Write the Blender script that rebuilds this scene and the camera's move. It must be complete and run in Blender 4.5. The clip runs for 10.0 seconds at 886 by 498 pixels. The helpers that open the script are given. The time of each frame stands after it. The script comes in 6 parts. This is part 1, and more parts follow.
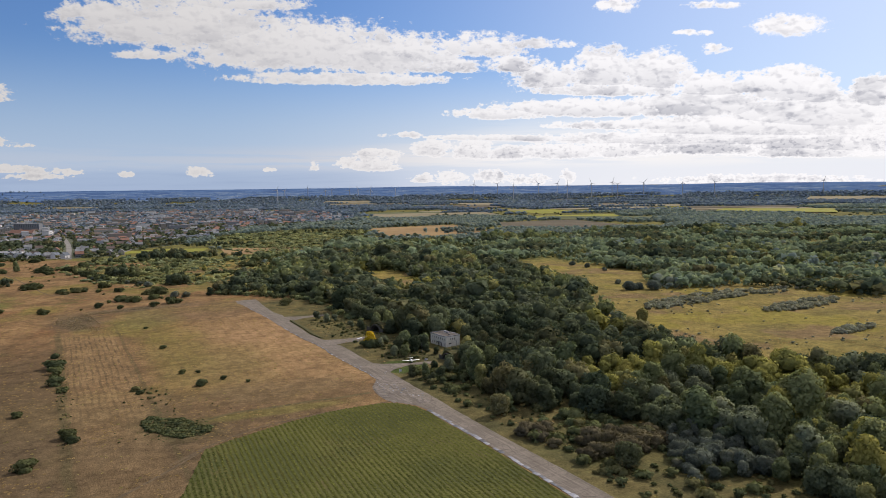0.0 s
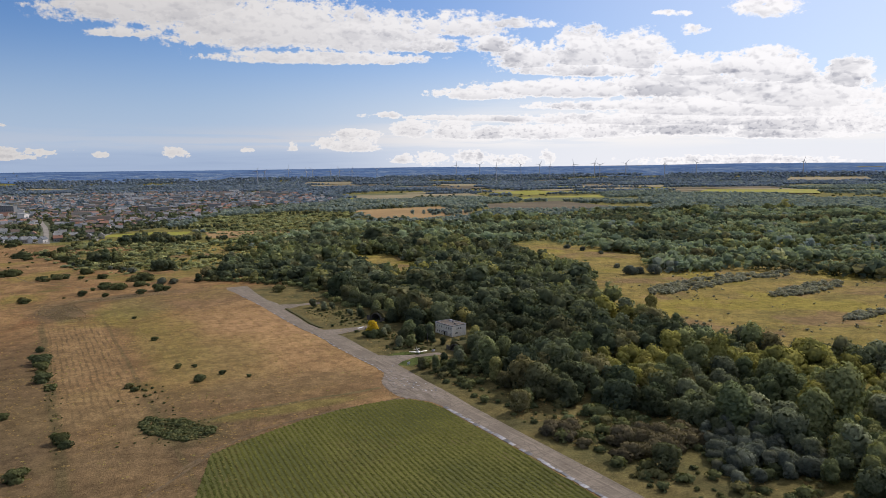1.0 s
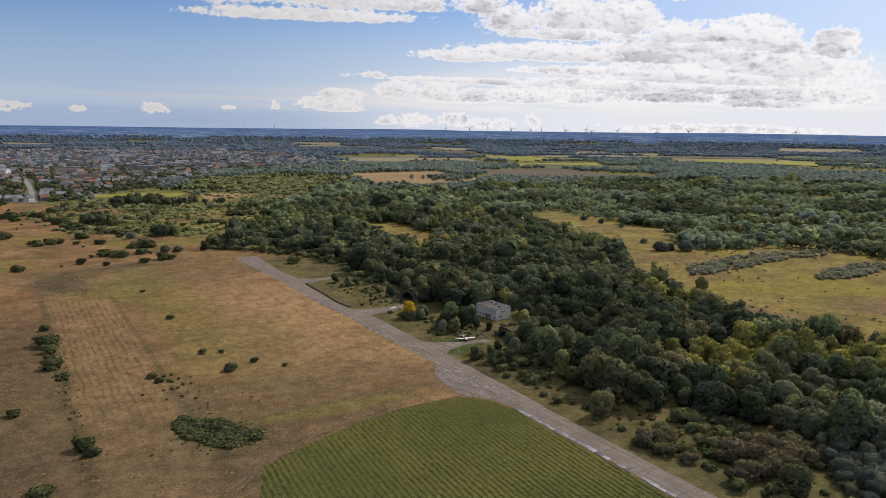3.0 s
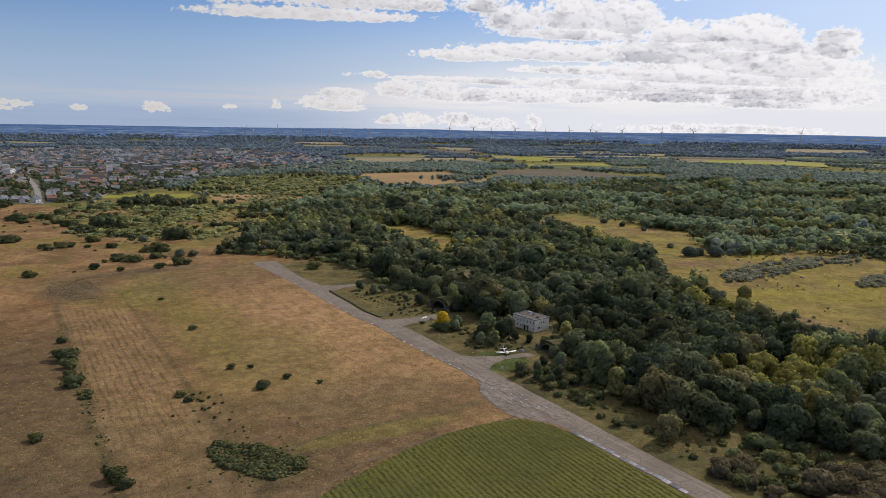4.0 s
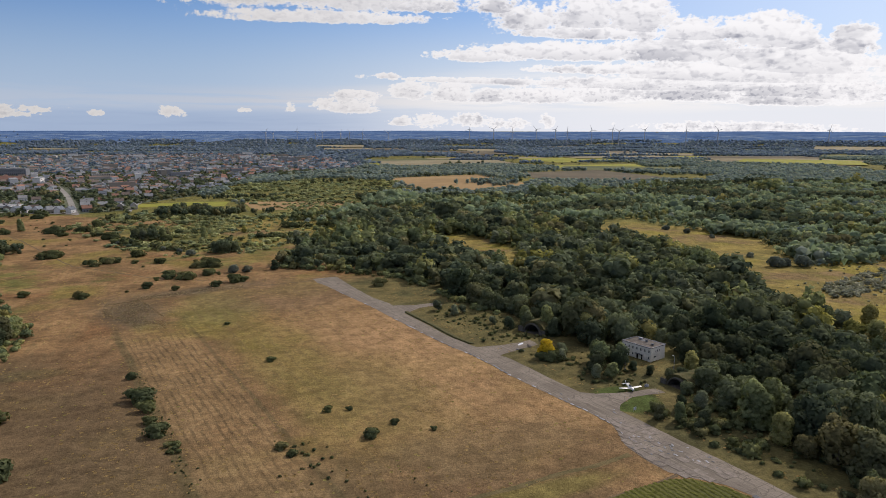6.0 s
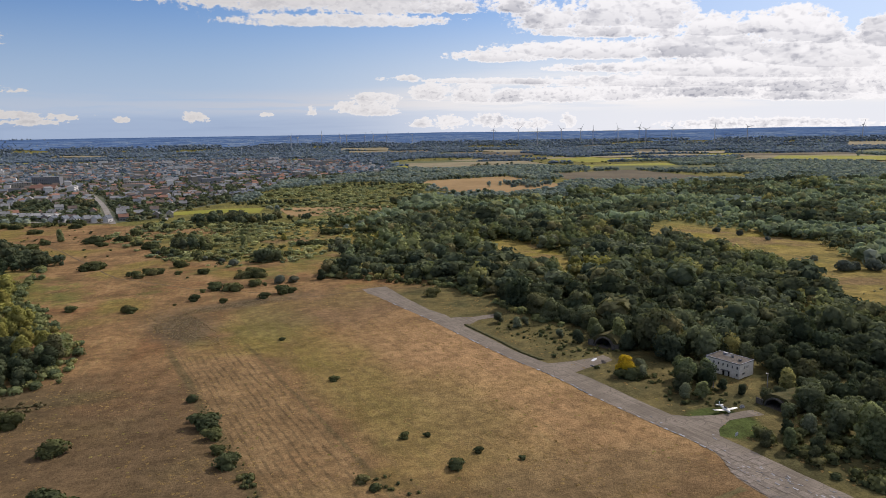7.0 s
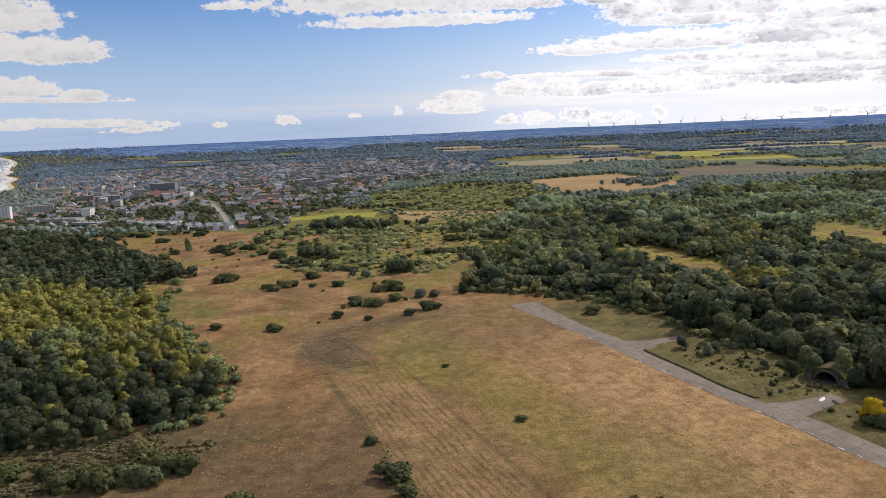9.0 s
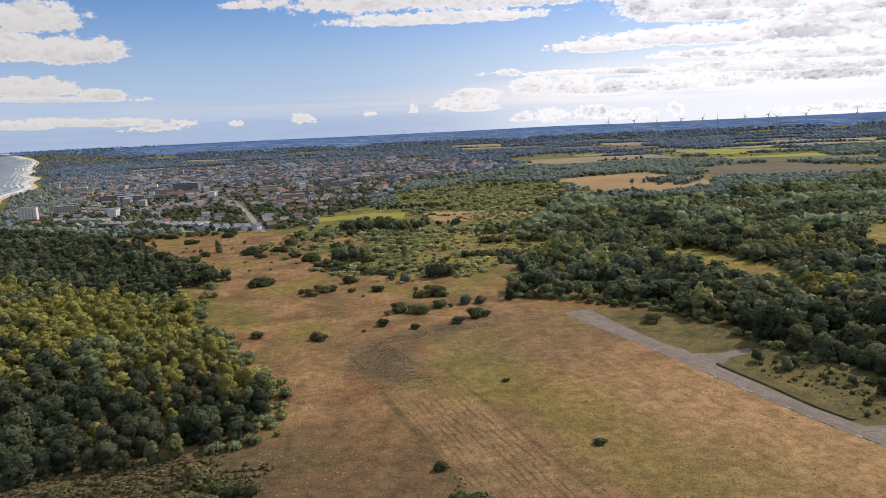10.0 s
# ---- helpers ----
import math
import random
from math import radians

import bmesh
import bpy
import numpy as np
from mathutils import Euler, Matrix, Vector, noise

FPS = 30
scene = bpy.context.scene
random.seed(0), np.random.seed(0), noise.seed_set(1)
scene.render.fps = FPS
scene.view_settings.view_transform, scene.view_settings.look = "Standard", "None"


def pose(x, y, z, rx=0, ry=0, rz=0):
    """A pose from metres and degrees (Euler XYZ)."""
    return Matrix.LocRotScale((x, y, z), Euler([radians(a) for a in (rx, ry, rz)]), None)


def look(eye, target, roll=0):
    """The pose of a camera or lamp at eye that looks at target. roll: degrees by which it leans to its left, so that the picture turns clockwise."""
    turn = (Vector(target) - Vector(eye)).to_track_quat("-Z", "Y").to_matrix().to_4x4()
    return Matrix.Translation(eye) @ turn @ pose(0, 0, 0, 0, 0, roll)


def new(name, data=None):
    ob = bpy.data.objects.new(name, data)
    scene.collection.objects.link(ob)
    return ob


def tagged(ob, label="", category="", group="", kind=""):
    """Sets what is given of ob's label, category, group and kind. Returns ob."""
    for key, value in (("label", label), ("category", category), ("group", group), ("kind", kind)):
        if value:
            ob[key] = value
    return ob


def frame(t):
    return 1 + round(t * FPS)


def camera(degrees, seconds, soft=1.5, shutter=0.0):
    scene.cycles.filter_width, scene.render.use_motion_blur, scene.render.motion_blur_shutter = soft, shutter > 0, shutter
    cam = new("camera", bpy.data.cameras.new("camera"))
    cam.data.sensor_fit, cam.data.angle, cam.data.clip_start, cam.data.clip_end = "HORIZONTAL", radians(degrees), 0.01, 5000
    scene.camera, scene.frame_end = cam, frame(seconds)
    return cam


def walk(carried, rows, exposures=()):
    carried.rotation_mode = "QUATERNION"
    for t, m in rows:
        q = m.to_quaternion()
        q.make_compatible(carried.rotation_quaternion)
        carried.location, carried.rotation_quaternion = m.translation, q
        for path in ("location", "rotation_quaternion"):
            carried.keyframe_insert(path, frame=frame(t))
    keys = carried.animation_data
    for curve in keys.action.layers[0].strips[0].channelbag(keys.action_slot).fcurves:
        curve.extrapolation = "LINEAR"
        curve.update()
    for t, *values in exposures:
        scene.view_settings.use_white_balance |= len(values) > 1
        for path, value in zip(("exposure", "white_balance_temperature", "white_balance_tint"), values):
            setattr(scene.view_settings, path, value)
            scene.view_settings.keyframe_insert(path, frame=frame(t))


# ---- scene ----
cam = camera(64.6, 10.0, soft=0.8)
PATH = [
    (0, (48.072, 8.151, 96.133), (48.615, 10.067, 95.952), -0.7),
    (0.5, (43.538, 18.779, 96.832), (44.11, 20.685, 96.628), -0.8),
    (1, (38.824, 29.25, 97.599), (39.419, 31.144, 97.363), -0.7),
    (1.5, (33.924, 40.02, 98.407), (34.533, 41.906, 98.135), -0.6),
    (2, (28.585, 50.97, 98.924), (29.204, 52.848, 98.622), -0.3),
    (3.5, (12.537, 84.064, 100.43), (13.179, 85.927, 100.085), 0.9),
    (4, (6.834, 95.633, 100.843), (7.471, 97.498, 100.502), 0.8),
    (4.5, (0.453, 107.295, 101.339), (1.087, 109.162, 101.002), 0.8),
    (5, (-6.3, 118.642, 101.784), (-5.673, 120.512, 101.449), 0.7),
    (6.5, (-26.81, 154.636, 104.408), (-26.239, 156.522, 104.069), -0.4),
    (7, (-34.262, 166.037, 105.221), (-33.725, 167.934, 104.886), -0.9),
    (7.5, (-41.794, 177.676, 106.218), (-41.3, 179.586, 105.89), -1.2),
    (8, (-49.508, 189.443, 107.29), (-49.095, 191.372, 106.963), -1.7),
    (8.5, (-57.558, 200.631, 108.474), (-57.208, 202.572, 108.144), -2.0),
    (9, (-65.985, 211.49, 109.769), (-65.688, 213.439, 109.433), -2.5),
    (9.5, (-74.367, 222.477, 110.859), (-74.096, 224.429, 110.522), -2.6),
    (10, (-82.742, 233.283, 111.658), (-82.488, 235.238, 111.318), -2.7),
]
walk(cam, [(t, look(eye, target, roll)) for t, eye, target, roll in PATH], exposures=[(0.0, 0.0, 6400, 14.0), (2.0, -0.04, 6400, 14.0), (4.0, -0.12, 6400, 14.0), (5.0, -0.08, 6400, 14.0), (6.5, -0.05, 6400, 14.5), (7.5, -0.02, 6400, 15.0), (8.3, 0.17, 6400, 15.0), (10.0, 0.13, 6400, 15.0)])

# ---- light ----
SUN_AZ, SUN_EL = 62.0, 40.0      # degrees clockwise from +y, and above the horizon
sun_dir = Vector((math.sin(radians(SUN_AZ)) * math.cos(radians(SUN_EL)),
                  math.cos(radians(SUN_AZ)) * math.cos(radians(SUN_EL)), math.sin(radians(SUN_EL))))
sun = new("sun", bpy.data.lights.new("sun", "SUN"))
sun.data.energy, sun.data.angle, sun.data.color = 4.3, radians(1.5), (1.0, 0.88, 0.72)
sun.matrix_world = look(sun_dir * 900, (0, 0, 0))


class Nodes:
    """A thin wrapper over a node tree."""

    def __init__(self, tree):
        self.tree = tree
        tree.nodes.clear()

    def add(self, kind, ins=(), **props):
        n = self.tree.nodes.new(kind)
        for k, v in props.items():
            setattr(n, k, v)
        for key, v in (ins.items() if isinstance(ins, dict) else enumerate(ins)):
            if v is None:
                continue
            if isinstance(v, bpy.types.NodeSocket):
                self.tree.links.new(v, n.inputs[key])
            else:
                n.inputs[key].default_value = v
        return n

    def math(self, op, a, b=0.0, c=0.0, clamp=False):
        return self.add("ShaderNodeMath", (a, b, c), operation=op, use_clamp=clamp).outputs[0]

    def noise(self, vec, scale, detail=4.0, rough=0.55, distort=0.0):
        n = self.add("ShaderNodeTexNoise", {"Vector": vec, "Scale": scale, "Detail": detail, "Roughness": rough, "Distortion": distort})
        return n.outputs["Fac"]

    def step(self, x, lo, hi, a=0.0, b=1.0):
        n = self.add("ShaderNodeMapRange", {"Value": x, "From Min": lo, "From Max": hi, "To Min": a, "To Max": b}, interpolation_type="SMOOTHSTEP")
        return n.outputs[0]

    def mix(self, f, a, b, blend="MIX"):
        n = self.add("ShaderNodeMix", data_type="RGBA", blend_type=blend)
        for i, v in ((0, f), (6, a), (7, b)):
            if isinstance(v, bpy.types.NodeSocket):
                self.tree.links.new(v, n.inputs[i])
            else:
                n.inputs[i].default_value = (*v, 1.0)[:4] if i > 0 else v
        return n.outputs[2]

    def blob(self, u, v, cu, cv, ru, rv, turn=0.0):
        """A soft ellipse: 1 at its middle, 0 at its rim, negative outside."""
        c, s = math.cos(radians(turn)), math.sin(radians(turn))
        du, dv = self.math("SUBTRACT", u, cu), self.math("SUBTRACT", v, cv)
        p = self.math("ADD", self.math("MULTIPLY", du, c / ru), self.math("MULTIPLY", dv, s / ru))
        q = self.math("ADD", self.math("MULTIPLY", du, -s / rv), self.math("MULTIPLY", dv, c / rv))
        r = self.math("ADD", self.math("MULTIPLY", p, p), self.math("MULTIPLY", q, q))
        return self.math("SUBTRACT", 1.0, self.math("SQRT", r))


# sky: blue daylight with cumulus banks, in degrees of azimuth and height
world = bpy.data.worlds.new("sky")
scene.world = world
world.use_nodes = True
W = Nodes(world.node_tree)
way = W.add("ShaderNodeTexCoord").outputs["Generated"]
sep = W.add("ShaderNodeSeparateXYZ", (way,))
wx, wy, wz = sep.outputs
az = W.math("MULTIPLY", W.math("ARCTAN2", wx, wy), 57.29578)
el = W.math("MULTIPLY", W.math("ARCSINE", wz), 57.29578)
sky = W.add("ShaderNodeTexSky", sky_type="NISHITA", sun_disc=False, sun_elevation=radians(SUN_EL), sun_rotation=radians(SUN_AZ),
            altitude=50.0, air_density=1.0, dust_density=1.2, ozone_density=1.5).outputs[0]
# clouds: billows and wisps in degrees, flatter than wide
flat = W.add("ShaderNodeCombineXYZ", (W.math("MULTIPLY", az, 1.15), W.math("MULTIPLY", el, 1.7), 0.0)).outputs[0]
# banks of cloud: azimuth, height, half widths, turn, weight
HIGH_BANK = [(-8.6, 12.3, 3.5, 0.99, 4, 1), (-3.6, 12.0, 7.9, 2.04, 3, 1.1), (4.2, 10.7, 8.9, 2.15, 1, 1.1), (11.3, 10.2, 6.8, 1.78, 0, 1.1), (7.7, 8.4, 8.1, 0.56, 0, 0.9), (15.8, 9.4, 4.1, 0.69, -1, 0.9), (19.0, 10.8, 4.0, 1.02, -2, 0.9), (23.0, 10.9, 3.3, 0.42, -2, 0.8), (-6.1, 9.8, 2.5, 0.40, 3, 0.8), (-11.2, 12.4, 1.1, 0.67, 5, 0.9), (0.1, 13.7, 5.1, 0.56, 2, 0.9)]
TOWERS = [(21.9, 9.4, 1.7, 0.86, -2, 1), (24.4, 8.3, 3.1, 1.12, -2, 1), (28.7, 8.7, 2.5, 1.77, -3, 1.2), (32.6, 8.3, 2.7, 1.66, -3, 1.2), (29.2, 7.2, 6.3, 0.60, -3, 1), (36.4, 7.1, 2.5, 0.99, -4, 1), (39.4, 7.1, 1.9, 0.89, -4, 1), (41.8, 6.7, 2.5, 1.50, -4, 1.2), (43.8, 6.2, 1.4, 1.17, -4, 1.1), (47.1, 5.9, 1.5, 1.21, -4, 1.2), (45.3, 4.9, 2.4, 0.86, -4, 1.1)]
SHELVES = [(20.8, 5.6, 3.8, 0.53, -1, 0.9), (27.9, 5.8, 8.0, 0.78, -2, 1.1), (35.9, 5.7, 5.8, 1.08, -3, 1.2), (42.8, 4.7, 6.2, 1.35, -3, 1.2), (32.2, 4.4, 7.3, 0.43, -2, 0.9), (39.4, 4.0, 9.5, 0.90, -3, 1.1), (35.5, 3.2, 12.2, 0.55, -2, 1), (23.9, 3.6, 10.4, 0.27, -2, 0.8), (43.9, 2.6, 6.0, 0.80, -2, 1)]
LOW_PUFFS = [(15.0, 2.9, 1.4, 0.77, -1, 1.1), (18.4, 2.7, 1.6, 0.86, -1, 1.1), (21.2, 2.5, 1.8, 0.63, -1, 1), (25.0, 2.5, 3.1, 0.67, -1, 1), (30.1, 2.6, 3.0, 0.79, -1, 1), (36.3, 2.6, 4.7, 0.76, -2, 1), (10.0, 1.8, 2.3, 0.75, -1, 0.8), (10.6, 2.6, 1.8, 0.36, -1, 0.8), (13.2, 4.1, 1.1, 0.27, -1, 0.9), (42.9, 2.1, 4.2, 0.57, -2, 1)]
HORIZON_PUFFS = [(14.3, 0.5, 1.0, 0.37, -1, 0.62), (16.6, 0.6, 1.4, 0.46, -1, 0.62), (19.8, 0.7, 1.6, 0.46, -1, 0.62), (23.0, 0.4, 1.6, 0.36, -1, 0.62), (25.9, 0.6, 0.6, 0.45, -1, 0.62), (40.3, 0.1, 6.5, 0.37, -1, 0.62), (-14.2, 1.0, 1.9, 0.24, 0, 0.55), (-8.4, 1.1, 0.5, 0.18, 0, 0.5), (-3.3, 1.25, 0.9, 0.33, -12, 0.5), (2.0, 1.4, 0.5, 0.14, 0, 0.5), (5.5, 1.6, 0.4, 0.30, 0, 0.5)]
SCRAPS = [(29.6, 13.5, 1.6, 0.52, -4, 1), (41.7, 11.0, 2.4, 0.69, -6, 1), (35.2, 11.1, 1.2, 0.20, -5, 0.8), (36.7, 9.8, 0.9, 0.36, -4, 0.8), (36.7, 12.9, 1.9, 0.27, -6, 0.8)]
SEA_CLOUDS = [(-21.4, 8.6, 3.3, 1.16, 2, 1.1), (-19.1, 6.5, 3.5, 1.06, 0, 1.2), (-22.4, 6.6, 2.4, 1.03, 1, 1.1), (-21.7, 4.0, 2.6, 0.76, -1, 1.1), (-17.3, 3.4, 1.6, 0.48, -1, 1), (-20.0, 3.2, 4.8, 0.23, -1, 0.8), (-18.4, 1.5, 6.5, 0.32, -2, 0.7), (-22.7, 1.5, 2.1, 0.38, -2, 0.9)]
BANKS = HIGH_BANK + TOWERS + SHELVES + SEA_CLOUDS + LOW_PUFFS + HORIZON_PUFFS + SCRAPS
place2 = W.add("ShaderNodeCombineXYZ", (az, el, 0.0)).outputs[0]
cover = None
for i, (ca, ce, ra, re, turn, weight) in enumerate(BANKS):
    mp = W.add("ShaderNodeMapping", {"Vector": place2, "Location": (ca, ce, 0), "Rotation": (0, 0, radians(turn)), "Scale": (ra * 1.10, re * 1.15, 1)}, vector_type="TEXTURE")
    far = W.add("ShaderNodeVectorMath", (mp.outputs[0], mp.outputs[0]), operation="DOT_PRODUCT").outputs["Value"]
    b = W.math("MULTIPLY_ADD", far, -weight, weight)
    if i >= 50:
        cover = W.math("MAXIMUM", cover, b)
        continue
    v = W.add("ShaderNodeSeparateXYZ", (mp.outputs[0],)).outputs[1]
    b = W.math("SUBTRACT", b, W.math("MAXIMUM", W.math("MULTIPLY_ADD", v, -2.2, -1.0), 0.0))
    if cover is None:
        cover, low = b, v
    else:
        won = W.math("GREATER_THAN", b, cover)
        low = W.math("MULTIPLY_ADD", won, W.math("SUBTRACT", v, low), low)
        cover = W.math("MAXIMUM", cover, b)
# broken cloud overhead and behind, out of view, thickened for fill light
high = W.math("MULTIPLY_ADD", W.step(el, 17.0, 34.0), 1.45, -1.0)
back = W.math("MULTIPLY_ADD", W.step(W.math("ABSOLUTE", W.math("SUBTRACT", az, 15.0)), 48.0, 75.0), 1.0, -1.0)
cover = W.math("MAXIMUM", W.math("MAXIMUM", cover, -1.0), W.math("MAXIMUM", high, back))


def puffs(vec, detail):
    """Billows: round heads upon round heads."""
    cell = W.add("ShaderNodeTexVoronoi", {"Vector": vec, "Scale": W.step(el, 3.2, 3.6, 2.0, 0.8), "Detail": detail, "Roughness": 0.5, "Lacunarity": 2.2}, voronoi_dimensions="2D", normalize=True).outputs["Distance"]
    return W.math("SUBTRACT", 0.62, cell)


bent = W.add("ShaderNodeTexNoise", {"Vector": flat, "Scale": 1.1, "Detail": 5.0, "Roughness": 0.6})
warp = W.add("ShaderNodeVectorMath", (W.add("ShaderNodeVectorMath", (bent.outputs["Color"], (0.5, 0.5, 0.5)), operation="SUBTRACT").outputs[0], (0.8, 0.8, 0.0)), operation="MULTIPLY").outputs[0]
curl = W.add("ShaderNodeVectorMath", (flat, warp), operation="ADD").outputs[0]
above = W.add("ShaderNodeVectorMath", (curl, (0.20, 0.42, 0.0)), operation="ADD").outputs[0]
here, over, heads = puffs(curl, 3.0), puffs(above, 1.0), puffs(curl, 1.0)
wisp = W.math("MULTIPLY_ADD", W.noise(flat, 0.75, 4.0, 0.52), 0.60, W.math("MULTIPLY", W.noise(flat, 2.6, 4.0, 0.56), 0.40))
dens = W.math("ADD", W.math("MULTIPLY", cover, 0.60), W.math("ADD", W.math("MULTIPLY", here, 0.70), W.math("MULTIPLY_ADD", wisp, 2.2, -1.27)))
alpha = W.step(dens, -0.02, W.step(el, 2.0, 12.0, 0.16, 0.40))
thick = W.math("MULTIPLY", W.step(dens, 0.14, 0.60), W.step(az, 2.0, 26.0, 0.50, 1.0))
relief = W.step(W.math("SUBTRACT", over, heads), -0.02, 0.26)
core = W.step(W.noise(W.add("ShaderNodeVectorMath", (flat, (0.6, 1.0, 1.0)), operation="MULTIPLY").outputs[0], 0.36, 4.0, 0.55), 0.48, 0.62)
under = W.step(low, 0.5, -0.7)
grey = W.math("MULTIPLY", thick, W.math("MULTIPLY_ADD", under, 0.34, W.math("MULTIPLY_ADD", relief, 0.34, W.math("MULTIPLY", core, 0.36))), clamp=True)
lit = W.step(az, -25.0, 40.0, 0.74, 1.0)
cloud = W.mix(grey, W.mix(W.step(az, -5.0, 25.0), (0.90, 0.88, 0.84), (0.99, 0.98, 0.96)), (0.34, 0.35, 0.40))
cloud = W.mix(1.0, cloud, W.add("ShaderNodeCombineXYZ", (lit, lit, lit)).outputs[0], "MULTIPLY")
haze = W.math("MAXIMUM", W.math("MULTIPLY", W.step(el, 11.5, 0.0), W.step(az, -30.0, 40.0, 0.84, 0.95)), W.step(az, 0.0, 60.0, 0.0, 0.5))
bright = W.mix(1.0, sky, (0.050, 0.072, 0.104), "MULTIPLY")
air = W.mix(haze, bright, W.mix(W.step(az, -5.0, 32.0), (0.47, 0.58, 0.74), (0.86, 0.88, 0.91)))
# a thin veil of stratus low down, and grey-blue cloud far off beneath it
band = W.add("ShaderNodeCombineXYZ", (W.math("MULTIPLY", az, 0.10), W.math("MULTIPLY", el, 1.5), 2.0)).outputs[0]
strata = W.noise(band, 1.0, 6.0, 0.6, 0.3)
veil = W.math("MULTIPLY", W.math("MULTIPLY", W.step(el, 0.9, 2.0), W.step(el, W.step(az, 5.0, 30.0, 3.6, 6.5), 2.0)), W.step(strata, 0.34, 0.58))
air = W.mix(W.math("MULTIPLY", veil, W.step(az, -14.0, 20.0, 0.25, 0.85)), air, W.mix(W.step(az, 0.0, 25.0), (0.62, 0.61, 0.61), (0.95, 0.93, 0.89)))
deck = W.math("MULTIPLY", W.math("MULTIPLY", W.step(el, 1.9, 0.7), W.step(az, 17.0, 5.0)), W.step(strata, 0.25, 0.6, 1.0, 0.6))
air = W.mix(W.math("MULTIPLY", deck, 0.75), air, (0.31, 0.40, 0.56))
final = W.mix(W.math("MULTIPLY", alpha, 0.97), air, cloud)
W.add("ShaderNodeOutputWorld", (W.add("ShaderNodeBackground", (final, 1.0)).outputs[0],))


# ---- materials ----
def surface(name, c1, c2, c3=None, scale=0.3, fine=4.0, rough=0.9, bump=0.25, metal=0.0, vary=0.0, space="Object", grain=0.35, stretch=(1, 1, 1)):
    """Two-scale mottled surface: c1 and c2 in patches, c3 as stains, fine grain and relief."""
    m = bpy.data.materials.new(name)
    m.use_nodes = True
    N = Nodes(m.node_tree)
    vec = N.add("ShaderNodeNewGeometry").outputs["Position"] if space == "World" else N.add("ShaderNodeTexCoord").outputs["Object"]
    vec = N.add("ShaderNodeVectorMath", (vec, stretch), operation="MULTIPLY").outputs[0]
    col = N.mix(N.step(N.noise(vec, scale, 5.0), 0.36, 0.64), c1, c2)
    if c3:
        col = N.mix(N.step(N.noise(vec, scale * 2.7, 6.0, 0.65), 0.56, 0.72), col, c3)
    g = N.noise(vec, fine, 5.0, 0.7)
    k = N.step(g, 0.25, 0.75, 1.0 - grain, 1.0 + grain)
    if vary:
        r = N.add("ShaderNodeObjectInfo").outputs["Random"]
        k = N.math("MULTIPLY", k, N.step(r, 0.0, 1.0, 1.0 - vary, 1.0 + vary))
    col = N.mix(1.0, col, N.add("ShaderNodeCombineXYZ", (k, k, k)).outputs[0], "MULTIPLY")
    bs = N.add("ShaderNodeBsdfPrincipled", {"Base Color": col, "Roughness": rough, "Metallic": metal})
    bs.inputs["Specular IOR Level"].default_value = 0.06 if rough >= 0.85 else 0.5
    if bump:
        b = N.add("ShaderNodeBump", {"Strength": bump, "Distance": 0.1, "Height": g})
        N.tree.links.new(b.outputs[0], bs.inputs["Normal"])
    N.add("ShaderNodeOutputMaterial", (bs.outputs[0],))
    return m


def foliage(name, c1, c2, c3, through_light=0.25, vary=1.0):
    """Leaves: the hue goes by tree, the value by clump."""
    m = bpy.data.materials.new(name)
    m.use_nodes = True
    N = Nodes(m.node_tree)
    tint = N.add("ShaderNodeAttribute", attribute_name="tint").outputs["Fac"]
    own = N.add("ShaderNodeObjectInfo").outputs["Random"]
    t = N.math("FRACT", N.math("ADD", tint, own))
    isl = N.add("ShaderNodeNewGeometry").outputs["Random Per Island"]
    dapple = N.noise(N.add("ShaderNodeNewGeometry").outputs["Position"], 0.9, 4.0, 0.7)
    col = N.mix(N.step(t, 0.0, 0.75), c1, c2)
    col = N.mix(N.step(t, 0.80, 0.98), col, c3)
    k = N.math("MULTIPLY", N.math("MULTIPLY", N.step(isl, 0.0, 1.0, 1 - 0.14 * vary, 1 + 0.14 * vary), N.step(dapple, 0.3, 0.7, 1 - 0.18 * vary, 1 + 0.18 * vary)), N.step(N.math("FRACT", N.math("MULTIPLY", t, 7.3)), 0.0, 1.0, 1 - 0.20 * vary, 1 + 0.20 * vary))
    col = N.mix(1.0, col, N.add("ShaderNodeCombineXYZ", (k, k, k)).outputs[0], "MULTIPLY")
    a = N.add("ShaderNodeBsdfDiffuse", {"Color": col})
    b = N.add("ShaderNodeBsdfTranslucent", {"Color": N.mix(1.0, col, (1.14, 1.18, 0.86), "MULTIPLY")})
    N.add("ShaderNodeOutputMaterial", (N.add("ShaderNodeMixShader", (through_light, a.outputs[0], b.outputs[0])).outputs[0],))
    return m


LEAF_DARK = foliage("leaves_dark", (0.068, 0.089, 0.061), (0.110, 0.128, 0.076), (0.164, 0.154, 0.081), 0.30)
LEAF_MID = foliage("leaves_mid", (0.120, 0.152, 0.085), (0.185, 0.204, 0.097), (0.259, 0.242, 0.095), 0.30)
# cloud shade over the near woods is put into this darker leaf colour
LEAF_SHADED = foliage("leaves_alder", (0.046, 0.063, 0.040), (0.073, 0.087, 0.053), (0.101, 0.106, 0.060), 0.26)
LEAF_PALE = foliage("leaves_willow", (0.120, 0.140, 0.096), (0.171, 0.194, 0.126), (0.194, 0.210, 0.139), 0.28)
LEAF_OSIER = foliage("leaves_osier", (0.092, 0.110, 0.095), (0.128, 0.146, 0.121), (0.151, 0.160, 0.121), 0.28)
LEAF_BROWN = foliage("leaves_hawthorn", (0.089, 0.080, 0.056), (0.118, 0.104, 0.066), (0.122, 0.122, 0.066), 0.25)
